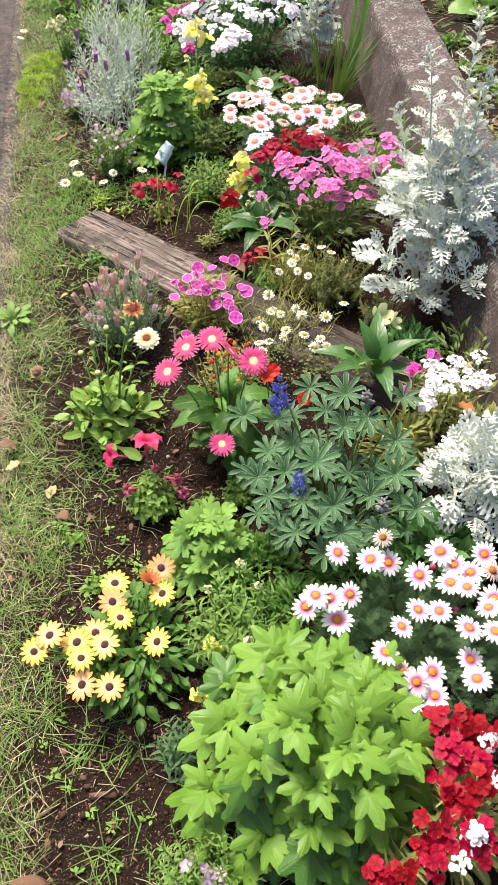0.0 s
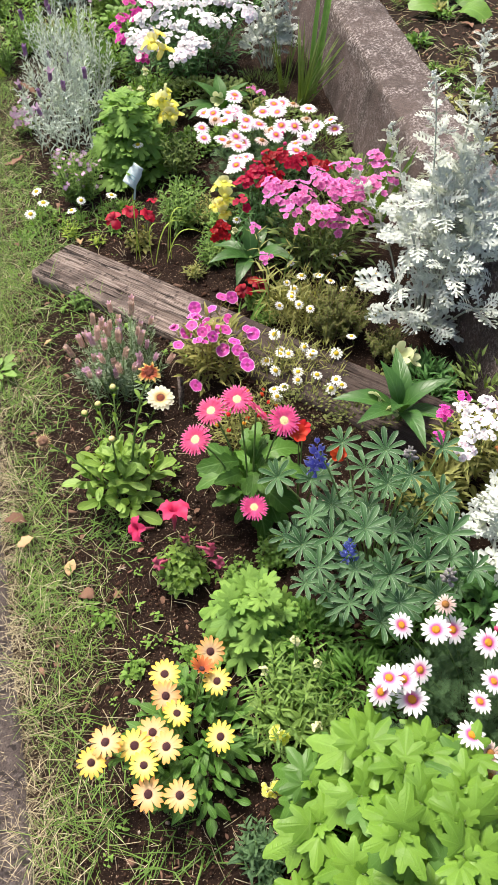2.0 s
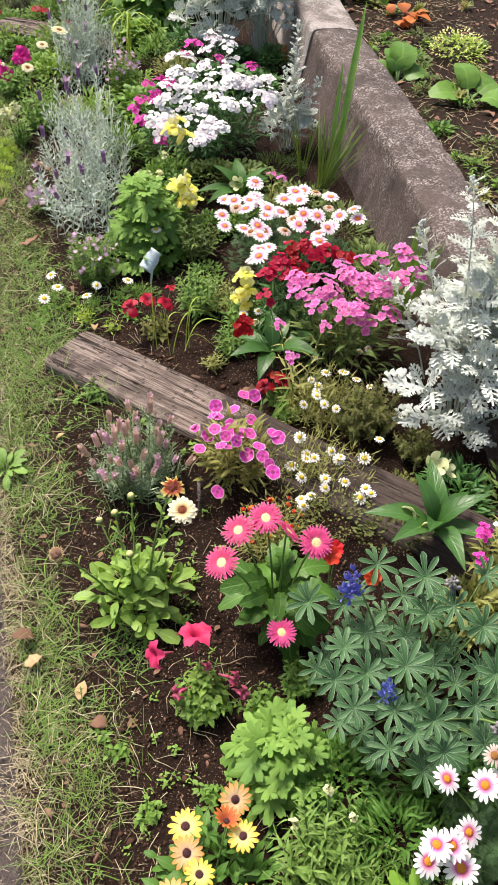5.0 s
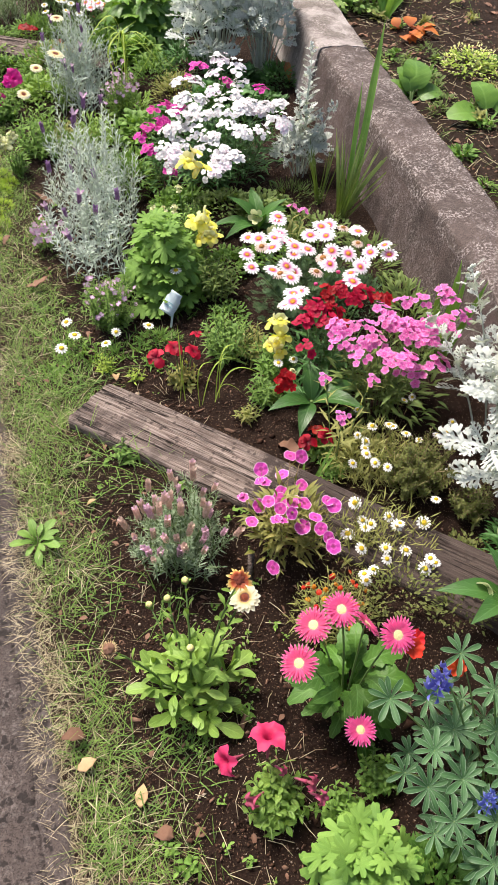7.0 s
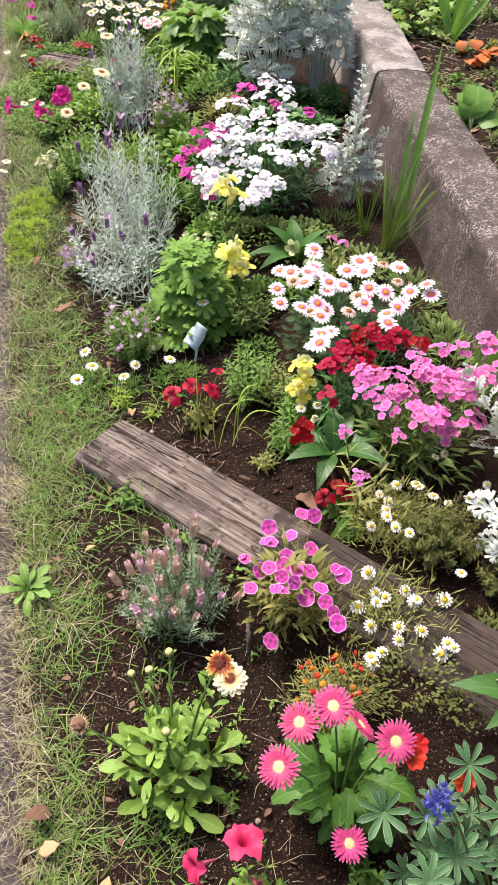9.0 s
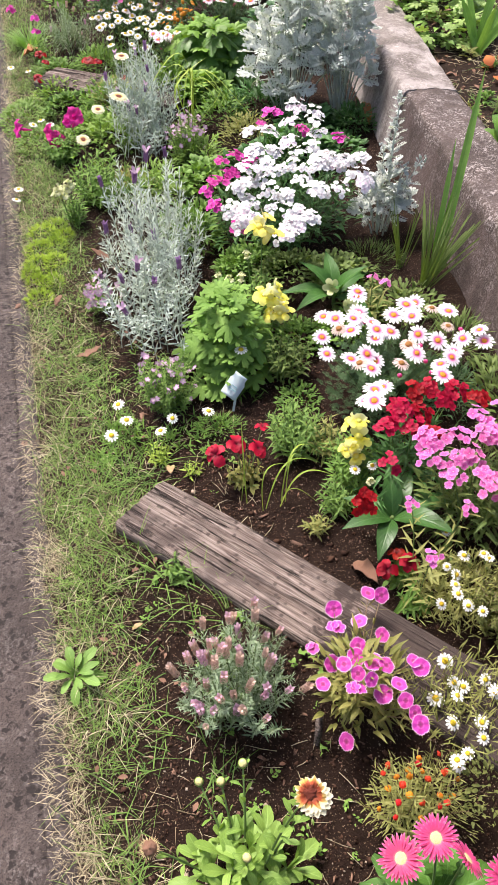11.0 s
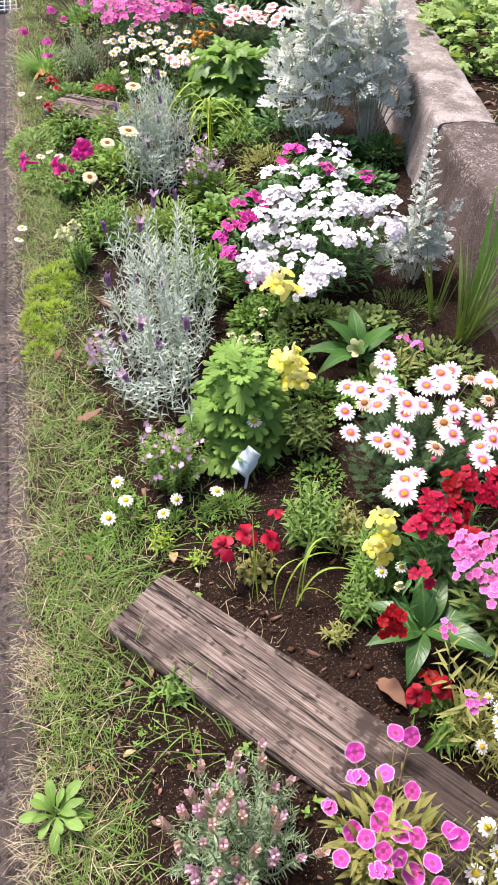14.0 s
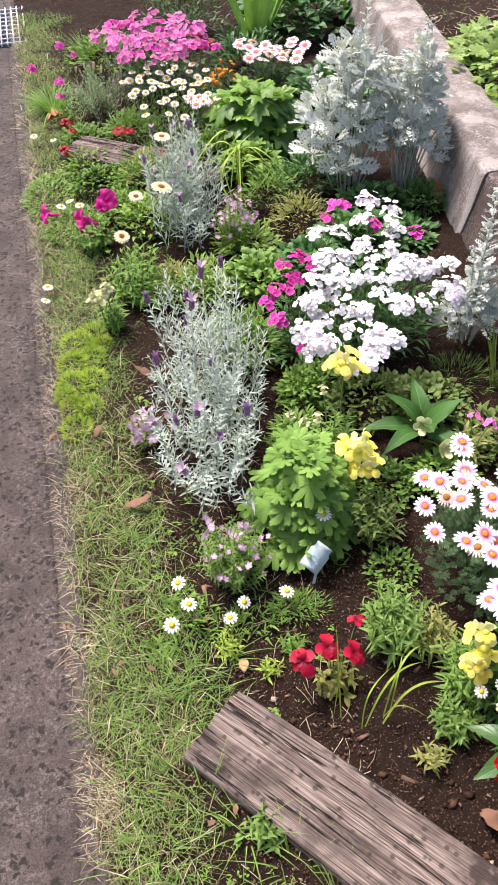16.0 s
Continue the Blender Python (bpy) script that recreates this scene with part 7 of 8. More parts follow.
arching(-0.21, 2.40, [(0.8, 0.35, 0.19, 0.5, 0.25), (0.5, 0.6, 0.2, 0.75, 0.2), (0.9, -0.1, 0.10, 0.6, 0.2), (0.25, 0.6, 0.15, 0.8, 0.0)], "thin yellowing bulb leaves arching behind the sleeper")
arching(-0.26, 2.40, [(0.7, 0.55, 0.21, 0.55, 0.15), (0.3, 0.4, 0.15, 0.9, 0.1)], "long yellow-green bulb leaves bent over the soil")
swords("bulb_leaves", -0.30, 2.43, [(-0.05, 0.35, 0.24), (0.1, 0.3, 0.16)], YELLOWGREEN, "thin upright yellow-green bulb leaf among red pansies", 0.15, None, 0.1)
swords("bulb_leaves", 0.30, 3.36, [(U(-0.35, 0.3), U(-0.2, 0.3), U(0.12, 0.28)) for _ in range(20)], OLIVE_GREEN, "tuft of narrow grassy bulb leaves by the wall", 0.13)
swords("bulb_leaves", -0.02, 2.02, [(0.5, 0.3, 0.16), (0.6, 0.15, 0.13), (0.15, 0.5, 0.1)], IRIS, "thin bulb leaves leaning over the sleeper", 0.5)


# ---- small daisies on the ground ----
def ground_daisies(name, items, label, material=MID, n=80, r=0.12, kind=None, s=0.019):
    x0 = sum(i[0] for i in items) / len(items)
    y0 = sum(i[1] for i in items) / len(items)
    root = thing(name, at(x0, y0), label, "flower plant", "small daisies")
    gs, gl = Geo(), Geo()
    for x, y, z in items:
        p = rel(root, (x, y, z))
        b = p * 0.9
        b[2] = land(x, y) - root.location[2]
        leafy(gl, gs, b, p, NARROW, 0.03, 0.012, 0.0011, 1.0, 0.0, 0.0, False)
        blossom(root, kind or CAMOMILE, p, (U(-0.3, 0.3), U(-0.5, 0.1), 1), s * U(0.85, 1.1))
    for _ in range(n):
        k = items[int(U(0, len(items)))]
        q = rel(root, (k[0] + U(-0.05, 0.05), k[1] + U(-0.05, 0.05), 0))
        q[2] = land(k[0], k[1]) - root.location[2]
        for _j in range(4):
            gl.add(pick(NARROW), aim(q, (U(-1, 1), U(-1, 1), U(0.2, 1.2)), U(0.02, 0.045)))
    part("stem", gs, STEM, root, kind="stuff")
    part("foliage", gl, material, root, kind="stuff")


ground_daisies("white_daisy", [(-0.641, 2.76, 0.1), (-0.617, 2.705, 0.09), (-0.659, 2.658, 0.08), (-0.523, 2.666, 0.08), (-0.488, 2.692, 0.1)], "low white daisies with yellow discs on bare soil")
ground_daisies("white_daisy", [(-0.386, 2.713, 0.1), (-0.283, 2.854, 0.2), (-0.251, 2.899, 0.2)], "white daisies leaning on a chrysanthemum")
ground_daisies("white_daisy", [(-0.035, 2.375, 0.2), (0.01, 2.385, 0.2)], "two small white daisies before a yellow snapdragon", MID, 6, 0.12, None, 0.014)
ground_daisies("cream_daisy", [(-0.645, 4.12, 0.388), (-0.785, 4.009, 0.28), (-0.639, 4.42, 0.418), (-0.745, 4.288, 0.267)], "cream daisies with dark eyes among green leaves", MID, 40, 0.1, CREAMDAISY, 0.032)
ground_daisies("white_daisy", [(-1.08, 4.10, 0.04), (-1.08, 4.02, 0.04), (-1.07, 4.62, 0.06), (-1.04, 4.66, 0.06), (-1.0, 4.64, 0.05), (-1.25, 5.3, 0.04), (-1.16, 5.25, 0.04)], "tiny white daisies in the grass verge", MID, 20)

# ---- mats and cushions ----
def cushion(name, x, y, rx, ry, h, n, tpls, material, lo, hi, label, base=None):
    if name in ("undergrowth", "clover_patch"):
        n, lo, hi = int(n * 1.5), lo * 0.7, hi * 0.7
    root = thing(name, base or at(x, y), label, "ground cover", "cushions")
    bush(root, material, tpls, n, rx, ry, h, lo, hi, 0.6, 0.5 if name == "undergrowth" else 0.75)
    return root


for cx, cy, cr in ((-0.96, 3.80, 0.06), (-0.92, 3.84, 0.055), (-0.965, 3.70, 0.055), (-0.91, 3.72, 0.05), (-0.955, 3.60, 0.06), (-0.90, 3.62, 0.045), (-0.95, 3.50, 0.05), (-0.905, 3.50, 0.045), (-0.94, 3.41, 0.05), (-0.98, 3.55, 0.035), (-0.88, 3.79, 0.035)):
    cushion("stonecrop", cx, cy, cr * 0.9, cr, U(0.022, 0.045), 300, NEEDLE + NARROW, SEDUM, 0.012, 0.024, "bright yellow-green cushion of stonecrop on the verge")
leafy_clump("box_plant", 0.26, 1.97, 0.12, 0.10, 0.18, 46, OVAL, BOX, 0.016, 0.008, "wiry box plant with tiny olive leaves", "shrub", TWIG, 0.0012, "box plants", True, 0.6, 0.3, 1.0, 0.3)
leafy_clump("box_plant", 0.37, 1.86, 0.08, 0.08, 0.11, 22, OVAL, BOX, 0.016, 0.008, "low box plant below the dusty miller", "shrub", TWIG, 0.0012, "box plants", True, 0.6, 0.3, 1.0, 0.3)
cushion("clover_patch", -0.06, 3.34, 0.14, 0.11, 0.10, 420, OVAL, OLIVE_GREEN, 0.022, 0.036, "low patch of round dark green leaves")
cushion("clover_patch", 0.02, 1.02, 0.10, 0.10, 0.08, 620, LANCE + OVAL, GLOSSY, 0.018, 0.036, "low green weeds filling the gap below the lupin")
cushion("clover_patch", 0.10, 0.90, 0.09, 0.08, 0.10, 500, LANCE, GLOSSY, 0.025, 0.045, "low lance-leaved weeds under the marguerites")
cushion("clover_patch", -0.16, 4.00, 0.12, 0.10, 0.13, 300, BROAD, DEEP, 0.04, 0.07, "broad dark green leaves behind the white sweet william")
cushion("golden_creeper", -1.14, 4.80, 0.11, 0.20, 0.035, 800, OVAL, FRESH, 0.010, 0.020, "yellow-green creeping plant on the verge")
cushion("golden_creeper", -1.02, 4.55, 0.13, 0.15, 0.04, 500, OVAL + LANCE, FRESH, 0.012, 0.024, "yellow-green weeds at the foot of the petunias")
cushion("golden_creeper", -0.92, 4.85, 0.12, 0.10, 0.08, 500, OVAL, MID, 0.014, 0.028, "small-leaved creeper in front of the old sleeper")


cushion("undergrowth", -0.38, 3.66, 0.09, 0.13, 0.13, 260, LANCE, MID, 0.04, 0.07, "green leafy undergrowth between lavender and sweet william")
cushion("undergrowth", -0.33, 3.98, 0.12, 0.12, 0.14, 260, BROAD, MID, 0.03, 0.05, "broad-leaved green undergrowth in the bed")
cushion("undergrowth", -0.36, 4.22, 0.12, 0.12, 0.12, 320, LANCE, CALEND, 0.03, 0.055, "green undergrowth behind the lavender")
cushion("undergrowth", 0.02, 4.12, 0.16, 0.11, 0.14, 300, BROAD, DEEP, 0.05, 0.08, "glossy dark leaves behind white flowers")
cushion("undergrowth", -0.15, 4.35, 0.12, 0.12, 0.12, 300, LANCE, OLIVE, 0.025, 0.045, "olive undergrowth below the dusty miller")
cushion("undergrowth", -0.72, 4.50, 0.13, 0.13, 0.13, 380, LANCE + OVAL, CALEND, 0.025, 0.05, "low mixed greenery by the petunias")
cushion("undergrowth", -0.70, 4.85, 0.12, 0.12, 0.12, 320, LANCE, OLIVE, 0.03, 0.055, "olive greenery before the far daisies")
cushion("undergrowth", -0.45, 4.90, 0.12, 0.10, 0.15, 260, LANCE, MID, 0.04, 0.07, "green greenery between far plants")
cushion("undergrowth", 0.10, 5.20, 0.22, 0.20, 0.2, 320, BROAD, DEEP, 0.05, 0.09, "dark broad leaves by the far wall")
cushion("undergrowth", -0.25, 5.75, 0.2, 0.16, 0.2, 260, LANCE, DEEP, 0.06, 0.09, "dark greenery at the far end of the bed")
cushion("undergrowth", -0.95, 6.15, 0.22, 0.25, 0.12, 420, LANCE + OVAL, MID, 0.03, 0.06, "low greenery along the far verge")
cushion("undergrowth", 0.05, 6.2, 0.3, 0.3, 0.25, 320, BROAD, DEEP, 0.06, 0.1, "dark leaves under far irises")
cushion("undergrowth", 0.08, 3.30, 0.13, 0.12, 0.09, 260, BROAD, OLIVE_GREEN, 0.022, 0.036, "clover-like leaves below white flowers")
cushion("undergrowth", 0.16, 2.08, 0.10, 0.08, 0.08, 420, NARROW, OLIVE, 0.02, 0.04, "olive leaves under camomile")
cushion("undergrowth", 0.31, 1.72, 0.08, 0.09, 0.05, 300, OVAL, BOX, 0.01, 0.02, "wiry olive leaves at the sleeper's end")
cushion("undergrowth", 0.44, 1.68, 0.08, 0.12, 0.10, 300, LANCE, DEEP, 0.04, 0.06, "dark leaves below the large dusty miller")
cushion("undergrowth", 0.36, 1.33, 0.07, 0.08, 0.12, 260, LANCE, OLIVE, 0.04, 0.06, "brownish leaves below white flowers")
cushion("undergrowth", -0.44, 3.70, 0.09, 0.10, 0.12, 300, LANCE, MID, 0.03, 0.05, "green leaves beside the lavender")
cushion("undergrowth", -0.26, 3.42, 0.07, 0.09, 0.10, 260, OVAL, MID, 0.02, 0.04, "small round green leaves by magenta flowers")
cushion("undergrowth", 0.22, 4.18, 0.10, 0.12, 0.05, 220, OVAL, DEEP, 0.03, 0.05, "low dark leaves at the foot of the wall")
cushion("undergrowth", 0.25, 3.14, 0.13, 0.13, 0.06, 240, OVAL + NEEDLE, OLIVE_GREEN, 0.025, 0.045, "low sparse leaves along the wall's foot")
cushion("undergrowth", 0.40, 1.02, 0.11, 0.10, 0.12, 320, OVAL + LANCE, DEEP, 0.04, 0.07, "dark leaves between lupin and dusty miller")
cushion("undergrowth", 0.20, 3.40, 0.12, 0.09, 0.06, 200, NEEDLE, OLIVE_GREEN, 0.03, 0.05, "fine dark growth below the thin dusty miller")
cushion("undergrowth", -0.60, 3.98, 0.14, 0.09, 0.10, 300, LANCE, MID, 0.03, 0.05, "green leaves between the two grey lavenders")
cushion("undergrowth", 0.14, 3.12, 0.10, 0.08, 0.05, 120, BROAD, OLIVE_GREEN, 0.02, 0.036, "sparse leaves between hellebore and wall")
cushion("undergrowth", 0.30, 2.72, 0.08, 0.12, 0.10, 300, NARROW, FEATHER, 0.03, 0.05, "fine leaves between daisies and wall")
cushion("undergrowth", 0.42, 2.60, 0.08, 0.22, 0.10, 260, NARROW + LANCE, OLIVE_GREEN, 0.04, 0.07, "dark green growth along the wall behind pink flowers")
cushion("undergrowth", 0.38, 2.92, 0.09, 0.14, 0.08, 200, NARROW, OLIVE_GREEN, 0.04, 0.07, "dark fine growth at the wall's foot")
cushion("undergrowth", -0.62, 4.05, 0.10, 0.10, 0.10, 300, LANCE, OLIVE, 0.025, 0.05, "olive leaves between the lavenders")
cushion("undergrowth", -0.52, 3.98, 0.10, 0.12, 0.16, 300, LANCE, CALEND, 0.03, 0.055, "tall green leaves between the lavenders")
cushion("undergrowth", -0.24, 4.55, 0.12, 0.10, 0.14, 300, LANCE, MID, 0.03, 0.055, "green leaves under arching bulb leaves")
cushion("undergrowth", -0.82, 4.62, 0.10, 0.10, 0.10, 300, OVAL, MID, 0.02, 0.04, "small-leaved green creeper")
cushion("undergrowth", -0.98, 4.98, 0.14, 0.10, 0.10, 420, OVAL + LANCE, CALEND, 0.02, 0.04, "green weeds hiding the old sleeper's front")
cushion("undergrowth", -0.74, 4.78, 0.14, 0.10, 0.15, 420, LANCE, MID, 0.03, 0.05, "leafy weeds against the old sleeper")
cushion("undergrowth", -0.80, 5.28, 0.13, 0.12, 0.10, 380, LANCE, MID, 0.03, 0.05, "green leaves behind the old sleeper")
cushion("undergrowth", -1.02, 5.28, 0.13, 0.12, 0.07, 380, OVAL + LANCE, MID, 0.02, 0.04, "low weeds at the old sleeper's end")
cushion("undergrowth", -0.08, 3.04, 0.09, 0.09, 0.07, 320, OVAL, MID, 0.018, 0.032, "clover-like leaves before the hellebore")
cushion("undergrowth", 0.06, 3.04, 0.10, 0.07, 0.08, 320, OVAL, MUM, 0.018, 0.034, "round green leaves behind the marguerites")
cushion("undergrowth", -0.12, 2.78, 0.07, 0.07, 0.04, 160, OVAL, MID, 0.012, 0.026, "low round leaves below the shrub")
cushion("undergrowth", 0.10, 1.60, 0.12, 0.07, 0.11, 300, OVAL + NEEDLE, BOX, 0.010, 0.020, "wispy olive growth along the sleeper's front")
cushion("undergrowth", 0.23, 1.53, 0.10, 0.06, 0.10, 240, OVAL + NEEDLE, BOX, 0.010, 0.020, "wispy olive growth before the sleeper's end")
cushion("undergrowth", -0.08, 4.62, 0.14, 0.12, 0.12, 320, LANCE, DEEP, 0.04, 0.07, "dark leaves at the foot of the dusty miller")
cushion("undergrowth", 0.12, 4.36, 0.16, 0.08, 0.10, 320, BROAD, DEEP, 0.03, 0.055, "dark rounded leaves below silver stems")
cushion("undergrowth", 0.30, 4.34, 0.10, 0.08, 0.10, 260, LANCE, DEEP, 0.03, 0.06, "dark leaves in the wall's corner")
cushion("undergrowth", -0.30, 4.78, 0.12, 0.10, 0.12, 300, BROAD, MID, 0.04, 0.07, "green leaves before the lobed plant")
# added filler: stands in for shade over bare soil and stems
cushion("undergrowth", 0.57, 1.60, 0.10, 0.14, 0.16, 130, LANCE, OLIVE_GREEN, 0.03, 0.06, "sparse leaves added to fill the shaded gap between dusty millers and wall")
cushion("undergrowth", 0.55, 1.28, 0.06, 0.10, 0.2, 260, LANCE, OLIVE, 0.04, 0.06, "withered leaves under the white sweet william")
cushion("undergrowth", -0.02, 1.60, 0.13, 0.09, 0.12, 420, NEEDLE, OLIVE, 0.015, 0.032, "wispy olive growth behind the gerberas")
cushion("undergrowth", -0.20, 3.45, 0.10, 0.10, 0.1, 300, OVAL, MID, 0.02, 0.04, "green leaves below magenta flowers")
cushion("undergrowth", -0.30, 3.22, 0.08, 0.08, 0.14, 260, LANCE, MID, 0.03, 0.05, "green leaves between lavender and snapdragons")
cushion("undergrowth", -0.36, 2.70, 0.08, 0.05, 0.04, 240, NARROW, MID, 0.015, 0.03, "low fine weeds in front of the chrysanthemum")
cushion("undergrowth", 0.23, 0.98, 0.10, 0.07, 0.10, 380, LANCE, GLOSSY, 0.03, 0.05, "small green leaves beneath the lupin")


# ---- plants at the far end ----
lobed_bush(-0.26, 5.05, 0.17, 0.16, 0.23, 16, 0.07, 0.095, "broad green lobed-leaf plant at the far end", 0.75)
marguerites((-0.14, 5.46), [(-0.149 + 0.17 * math.cos(i * 2.4) * math.sqrt(i / 24), 5.47 + 0.13 * math.sin(i * 2.4) * math.sqrt(i / 24)) for i in range(24)], 0.31, "far clump of white and pink marguerite daisies", (0.15, 0.13, 0.2), 160)
marguerites((-0.45, 5.16), [(-0.47 + 0.09 * math.cos(i * 2.4) * math.sqrt(i / 9), 5.2 + 0.06 * math.sin(i * 2.4) * math.sqrt(i / 9)) for i in range(9)], 0.2, "small clump of pink-white marguerites", (0.08, 0.08, 0.14), 80)
sweet_william((-0.68, 5.75), [(-0.69 + 0.26 * math.cos(i * 2.4) * math.sqrt(i / 66) + U(-0.02, 0.02), 5.62 + 0.27 * math.sin(i * 2.4) * math.sqrt(i / 66) + U(-0.02, 0.02)) for i in range(66)], 0.34, PINK_HEADS + DMAG_HEADS[:1], 0.036, "large mass of pink sweet william at the far end", DEEP, (0.25, 0.25, 0.25), 260)
sweet_william((-0.52, 5.48), [(-0.46 + 0.1 * math.cos(i * 2.4) * math.sqrt(i / 8), 5.52 + 0.08 * math.sin(i * 2.4) * math.sqrt(i / 8)) for i in range(8)], 0.32, RED_HEADS + DMAG_HEADS, 0.035, "red and magenta sweet william among pink", DEEP, (0.1, 0.1, 0.2), 60)
sweet_william((-0.55, 6.35), [(-0.55 + 0.3 * math.cos(i * 2.4) * math.sqrt(i / 22), 6.35 + 0.2 * math.sin(i * 2.4) * math.sqrt(i / 22)) for i in range(22)], 0.33, RED_HEADS, 0.042, "dark red sweet william beyond the pink", DEEP, (0.3, 0.2, 0.25), 260)
ground_daisies("white_daisy", [(-0.60 + 0.20 * math.cos(i * 2.4) * math.sqrt(i / 24), 5.06 + 0.16 * math.sin(i * 2.4) * math.sqrt(i / 24), 0.30 + U(-0.04, 0.04)) for i in range(24)], "loose clump of tall white daisies before the pink flowers", MID, 90)
ground_daisies("white_daisy", [(-0.63 + 0.21 * math.cos(i * 2.4) * math.sqrt(i / 28), 5.36 + 0.15 * math.sin(i * 2.4) * math.sqrt(i / 28), 0.26 + U(-0.02, 0.02)) for i in range(28)], "dense clump of white daisies with yellow discs", MID, 120)


def wallflower(x, y):
    root, tips = leafy_clump("wallflower", x, y, 0.12, 0.12, 0.24, 30, LANCE, DEEP, 0.045, 0.02, "wallflower with many small orange blossoms", "flower plant", STEM, 0.0016)
    me = Geo().add(LIP).mesh("blossom", ORANGE)
    for i in range(44):
        tip, d = tips[i % len(tips)]
        put("blossom", me, root, face(tip + (U(-0.02, 0.02), U(-0.02, 0.02), U(-0.04, 0.01)), (U(-0.5, 0.5), U(-0.6, 0.1), 0.8), 0.014 * U(0.8, 1.2)))


wallflower(-0.39, 5.35)


def grass_tuft(x, y, n, length, label, base=None, material=GRASS):
    root = thing("grass_tuft", base or at(x, y), label, "grass", "grass tufts")
    tuft(root, [blade(W_GRASS, 0.016, 6, 0.3, c) for c in (0.3, 0.6, 0.9)], n, material, length, 1.2, 0.03, 1.0, "blade")


grass_tuft(-1.20, 5.66, 220, 0.15, "bright green tuft of fine ornamental grass", material=IRIS)
grass_tuft(-1.08, 6.3, 90, 0.14, "green grass tuft by the path")
for gx, gy in ((-0.70, 2.52), (-0.66, 2.45), (-0.62, 2.55), (-0.55, 2.60), (-0.70, 2.2), (-0.60, 2.26), (-0.52, 2.20), (-0.44, 2.12), (-0.36, 2.05), (-0.64, 2.33)):
    grass_tuft(gx, gy, 15, 0.10, "small tuft of coarse grass beside the sleeper")


def violet(x, y, items, label):
    root, tips = leafy_clump("violet_stock", x, y, 0.06, 0.06, 0.14, 14, LANCE, MID, 0.04, 0.02, label, "flower plant", STEM, 0.0016)
    for fx, fy, fz, s in items:
        put("flower_head", DMAG_HEADS[1], root, face(rel(root, (fx, fy, fz)), (U(-0.2, 0.2), -0.4, 0.9), s))


violet(-1.12, 5.46, [(-1.119, 5.48, 0.2, 0.028), (-1.12, 5.44, 0.15, 0.026), (-1.31, 5.90, 0.1, 0.03), (-1.175, 6.046, 0.15, 0.03), (-1.095, 5.924, 0.15, 0.022)], "magenta stock with a few flowers by the verge")


# ---- weeds ----
def weed(x, y, n, h, r, label, tpls=None, material=None, size=0.03):
    return leafy_clump("weed", x, y, r, r, h, n, tpls or LANCE, material or YELLOWGREEN, size, 0.012, label, "weed", STEM, 0.0014, "weeds", True, 0.6)


weed(-0.486, 2.19, 12, 0.07, 0.045, "yellow-green weed growing at the sleeper's end", size=0.034, material=FRESH)
weed(-0.53, 2.62, 12, 0.06, 0.05, "small leafy weed on bare soil", size=0.026)
weed(-0.44, 2.55, 9, 0.045, 0.035, "small leafy weed behind the sleeper", size=0.026)
weed(-0.38, 2.60, 10, 0.05, 0.045, "low green weed behind the sleeper", material=MID, size=0.03)
weed(-0.42, 1.15, 6, 0.03, 0.03, "seedling with pale green leaves", OVAL, MUM, 0.022)
weed(-0.355, 1.02, 9, 0.035, 0.035, "feathery seedling on dark soil", OVAL, MUM, 0.022)
weed(-0.23, 1.03, 9, 0.04, 0.035, "pale green seedling beside the african daisy", OVAL, MUM, 0.022)
weed(-0.13, 2.30, 10, 0.06, 0.04, "small weed with yellowing leaves", material=OLIVE, size=0.03)
weed(-0.07, 2.37, 22, 0.10, 0.065, "green and yellowing weeds behind the sleeper", size=0.032, material=FRESH)
weed(0.06, 2.05, 14, 0.07, 0.05, "weeds along the back of the sleeper", size=0.03, material=MID)
weed(-0.36, 1.40, 5, 0.02, 0.03, "tiny seedling on dark soil", OVAL, MUM, 0.016)
weed(-0.26, 1.44, 5, 0.03, 0.03, "tiny clover seedling on soil", OVAL, MUM, 0.016)
weed(-0.11, 1.20, 22, 0.07, 0.06, "dark leafy seedlings below the gerbera", OVAL, MID, 0.024)
weed(-0.02, 1.25, 22, 0.08, 0.06, "small round-leaved weed beneath the gerbera", OVAL, MID, 0.022)


def flat_weed(x, y):
    root = thing("weed", at(x, y), "flat rosette of broad light green leaves in the verge", "weed", "weeds")
    leaf = [Geo().add(blade(W_SPOON, 0.17, 8, 0.2, c, 0.12, 0.12)).mesh("leaf", MID) for c in (0.1, 0.3)]
    for i in range(15):
        a = i * 2.39996
        put("leaf", pick(leaf), root, aim((0.004 * math.cos(a), 0.004 * math.sin(a), 0.004 + 0.001 * i), (math.cos(a), math.sin(a), 0.25 + 0.06 * i), U(0.06, 0.085) * (1 - 0.03 * i)))


flat_weed(-0.725, 1.97)


# ---- fallen leaves ----
fallen_leaf(-0.505, 1.275, 0.012, 80, 0.05, 0.026, DEAD_TAN, "tan dead leaf lying on the grass")
fallen_leaf(-0.44, 1.21, 0.012, 165, 0.045, 0.03, DEAD, "curled reddish dead leaf on the soil")
fallen_leaf(-0.40, 1.205, 0.012, 20, 0.03, 0.02, DEAD, "curled reddish dead leaf on the soil")
fallen_leaf(-0.63, 1.37, 0.014, 10, 0.045, 0.028, DEAD_TAN, "tan dead leaf lying on the grass")
fallen_leaf(-0.61, 1.44, 0.016, 190, 0.055, 0.03, DEAD, "brown curled leaf in the grass")
fallen_leaf(-0.105, 0.45, 0.02, 78, 0.13, 0.045, DEAD, "large brown dead leaf beside lime foliage")
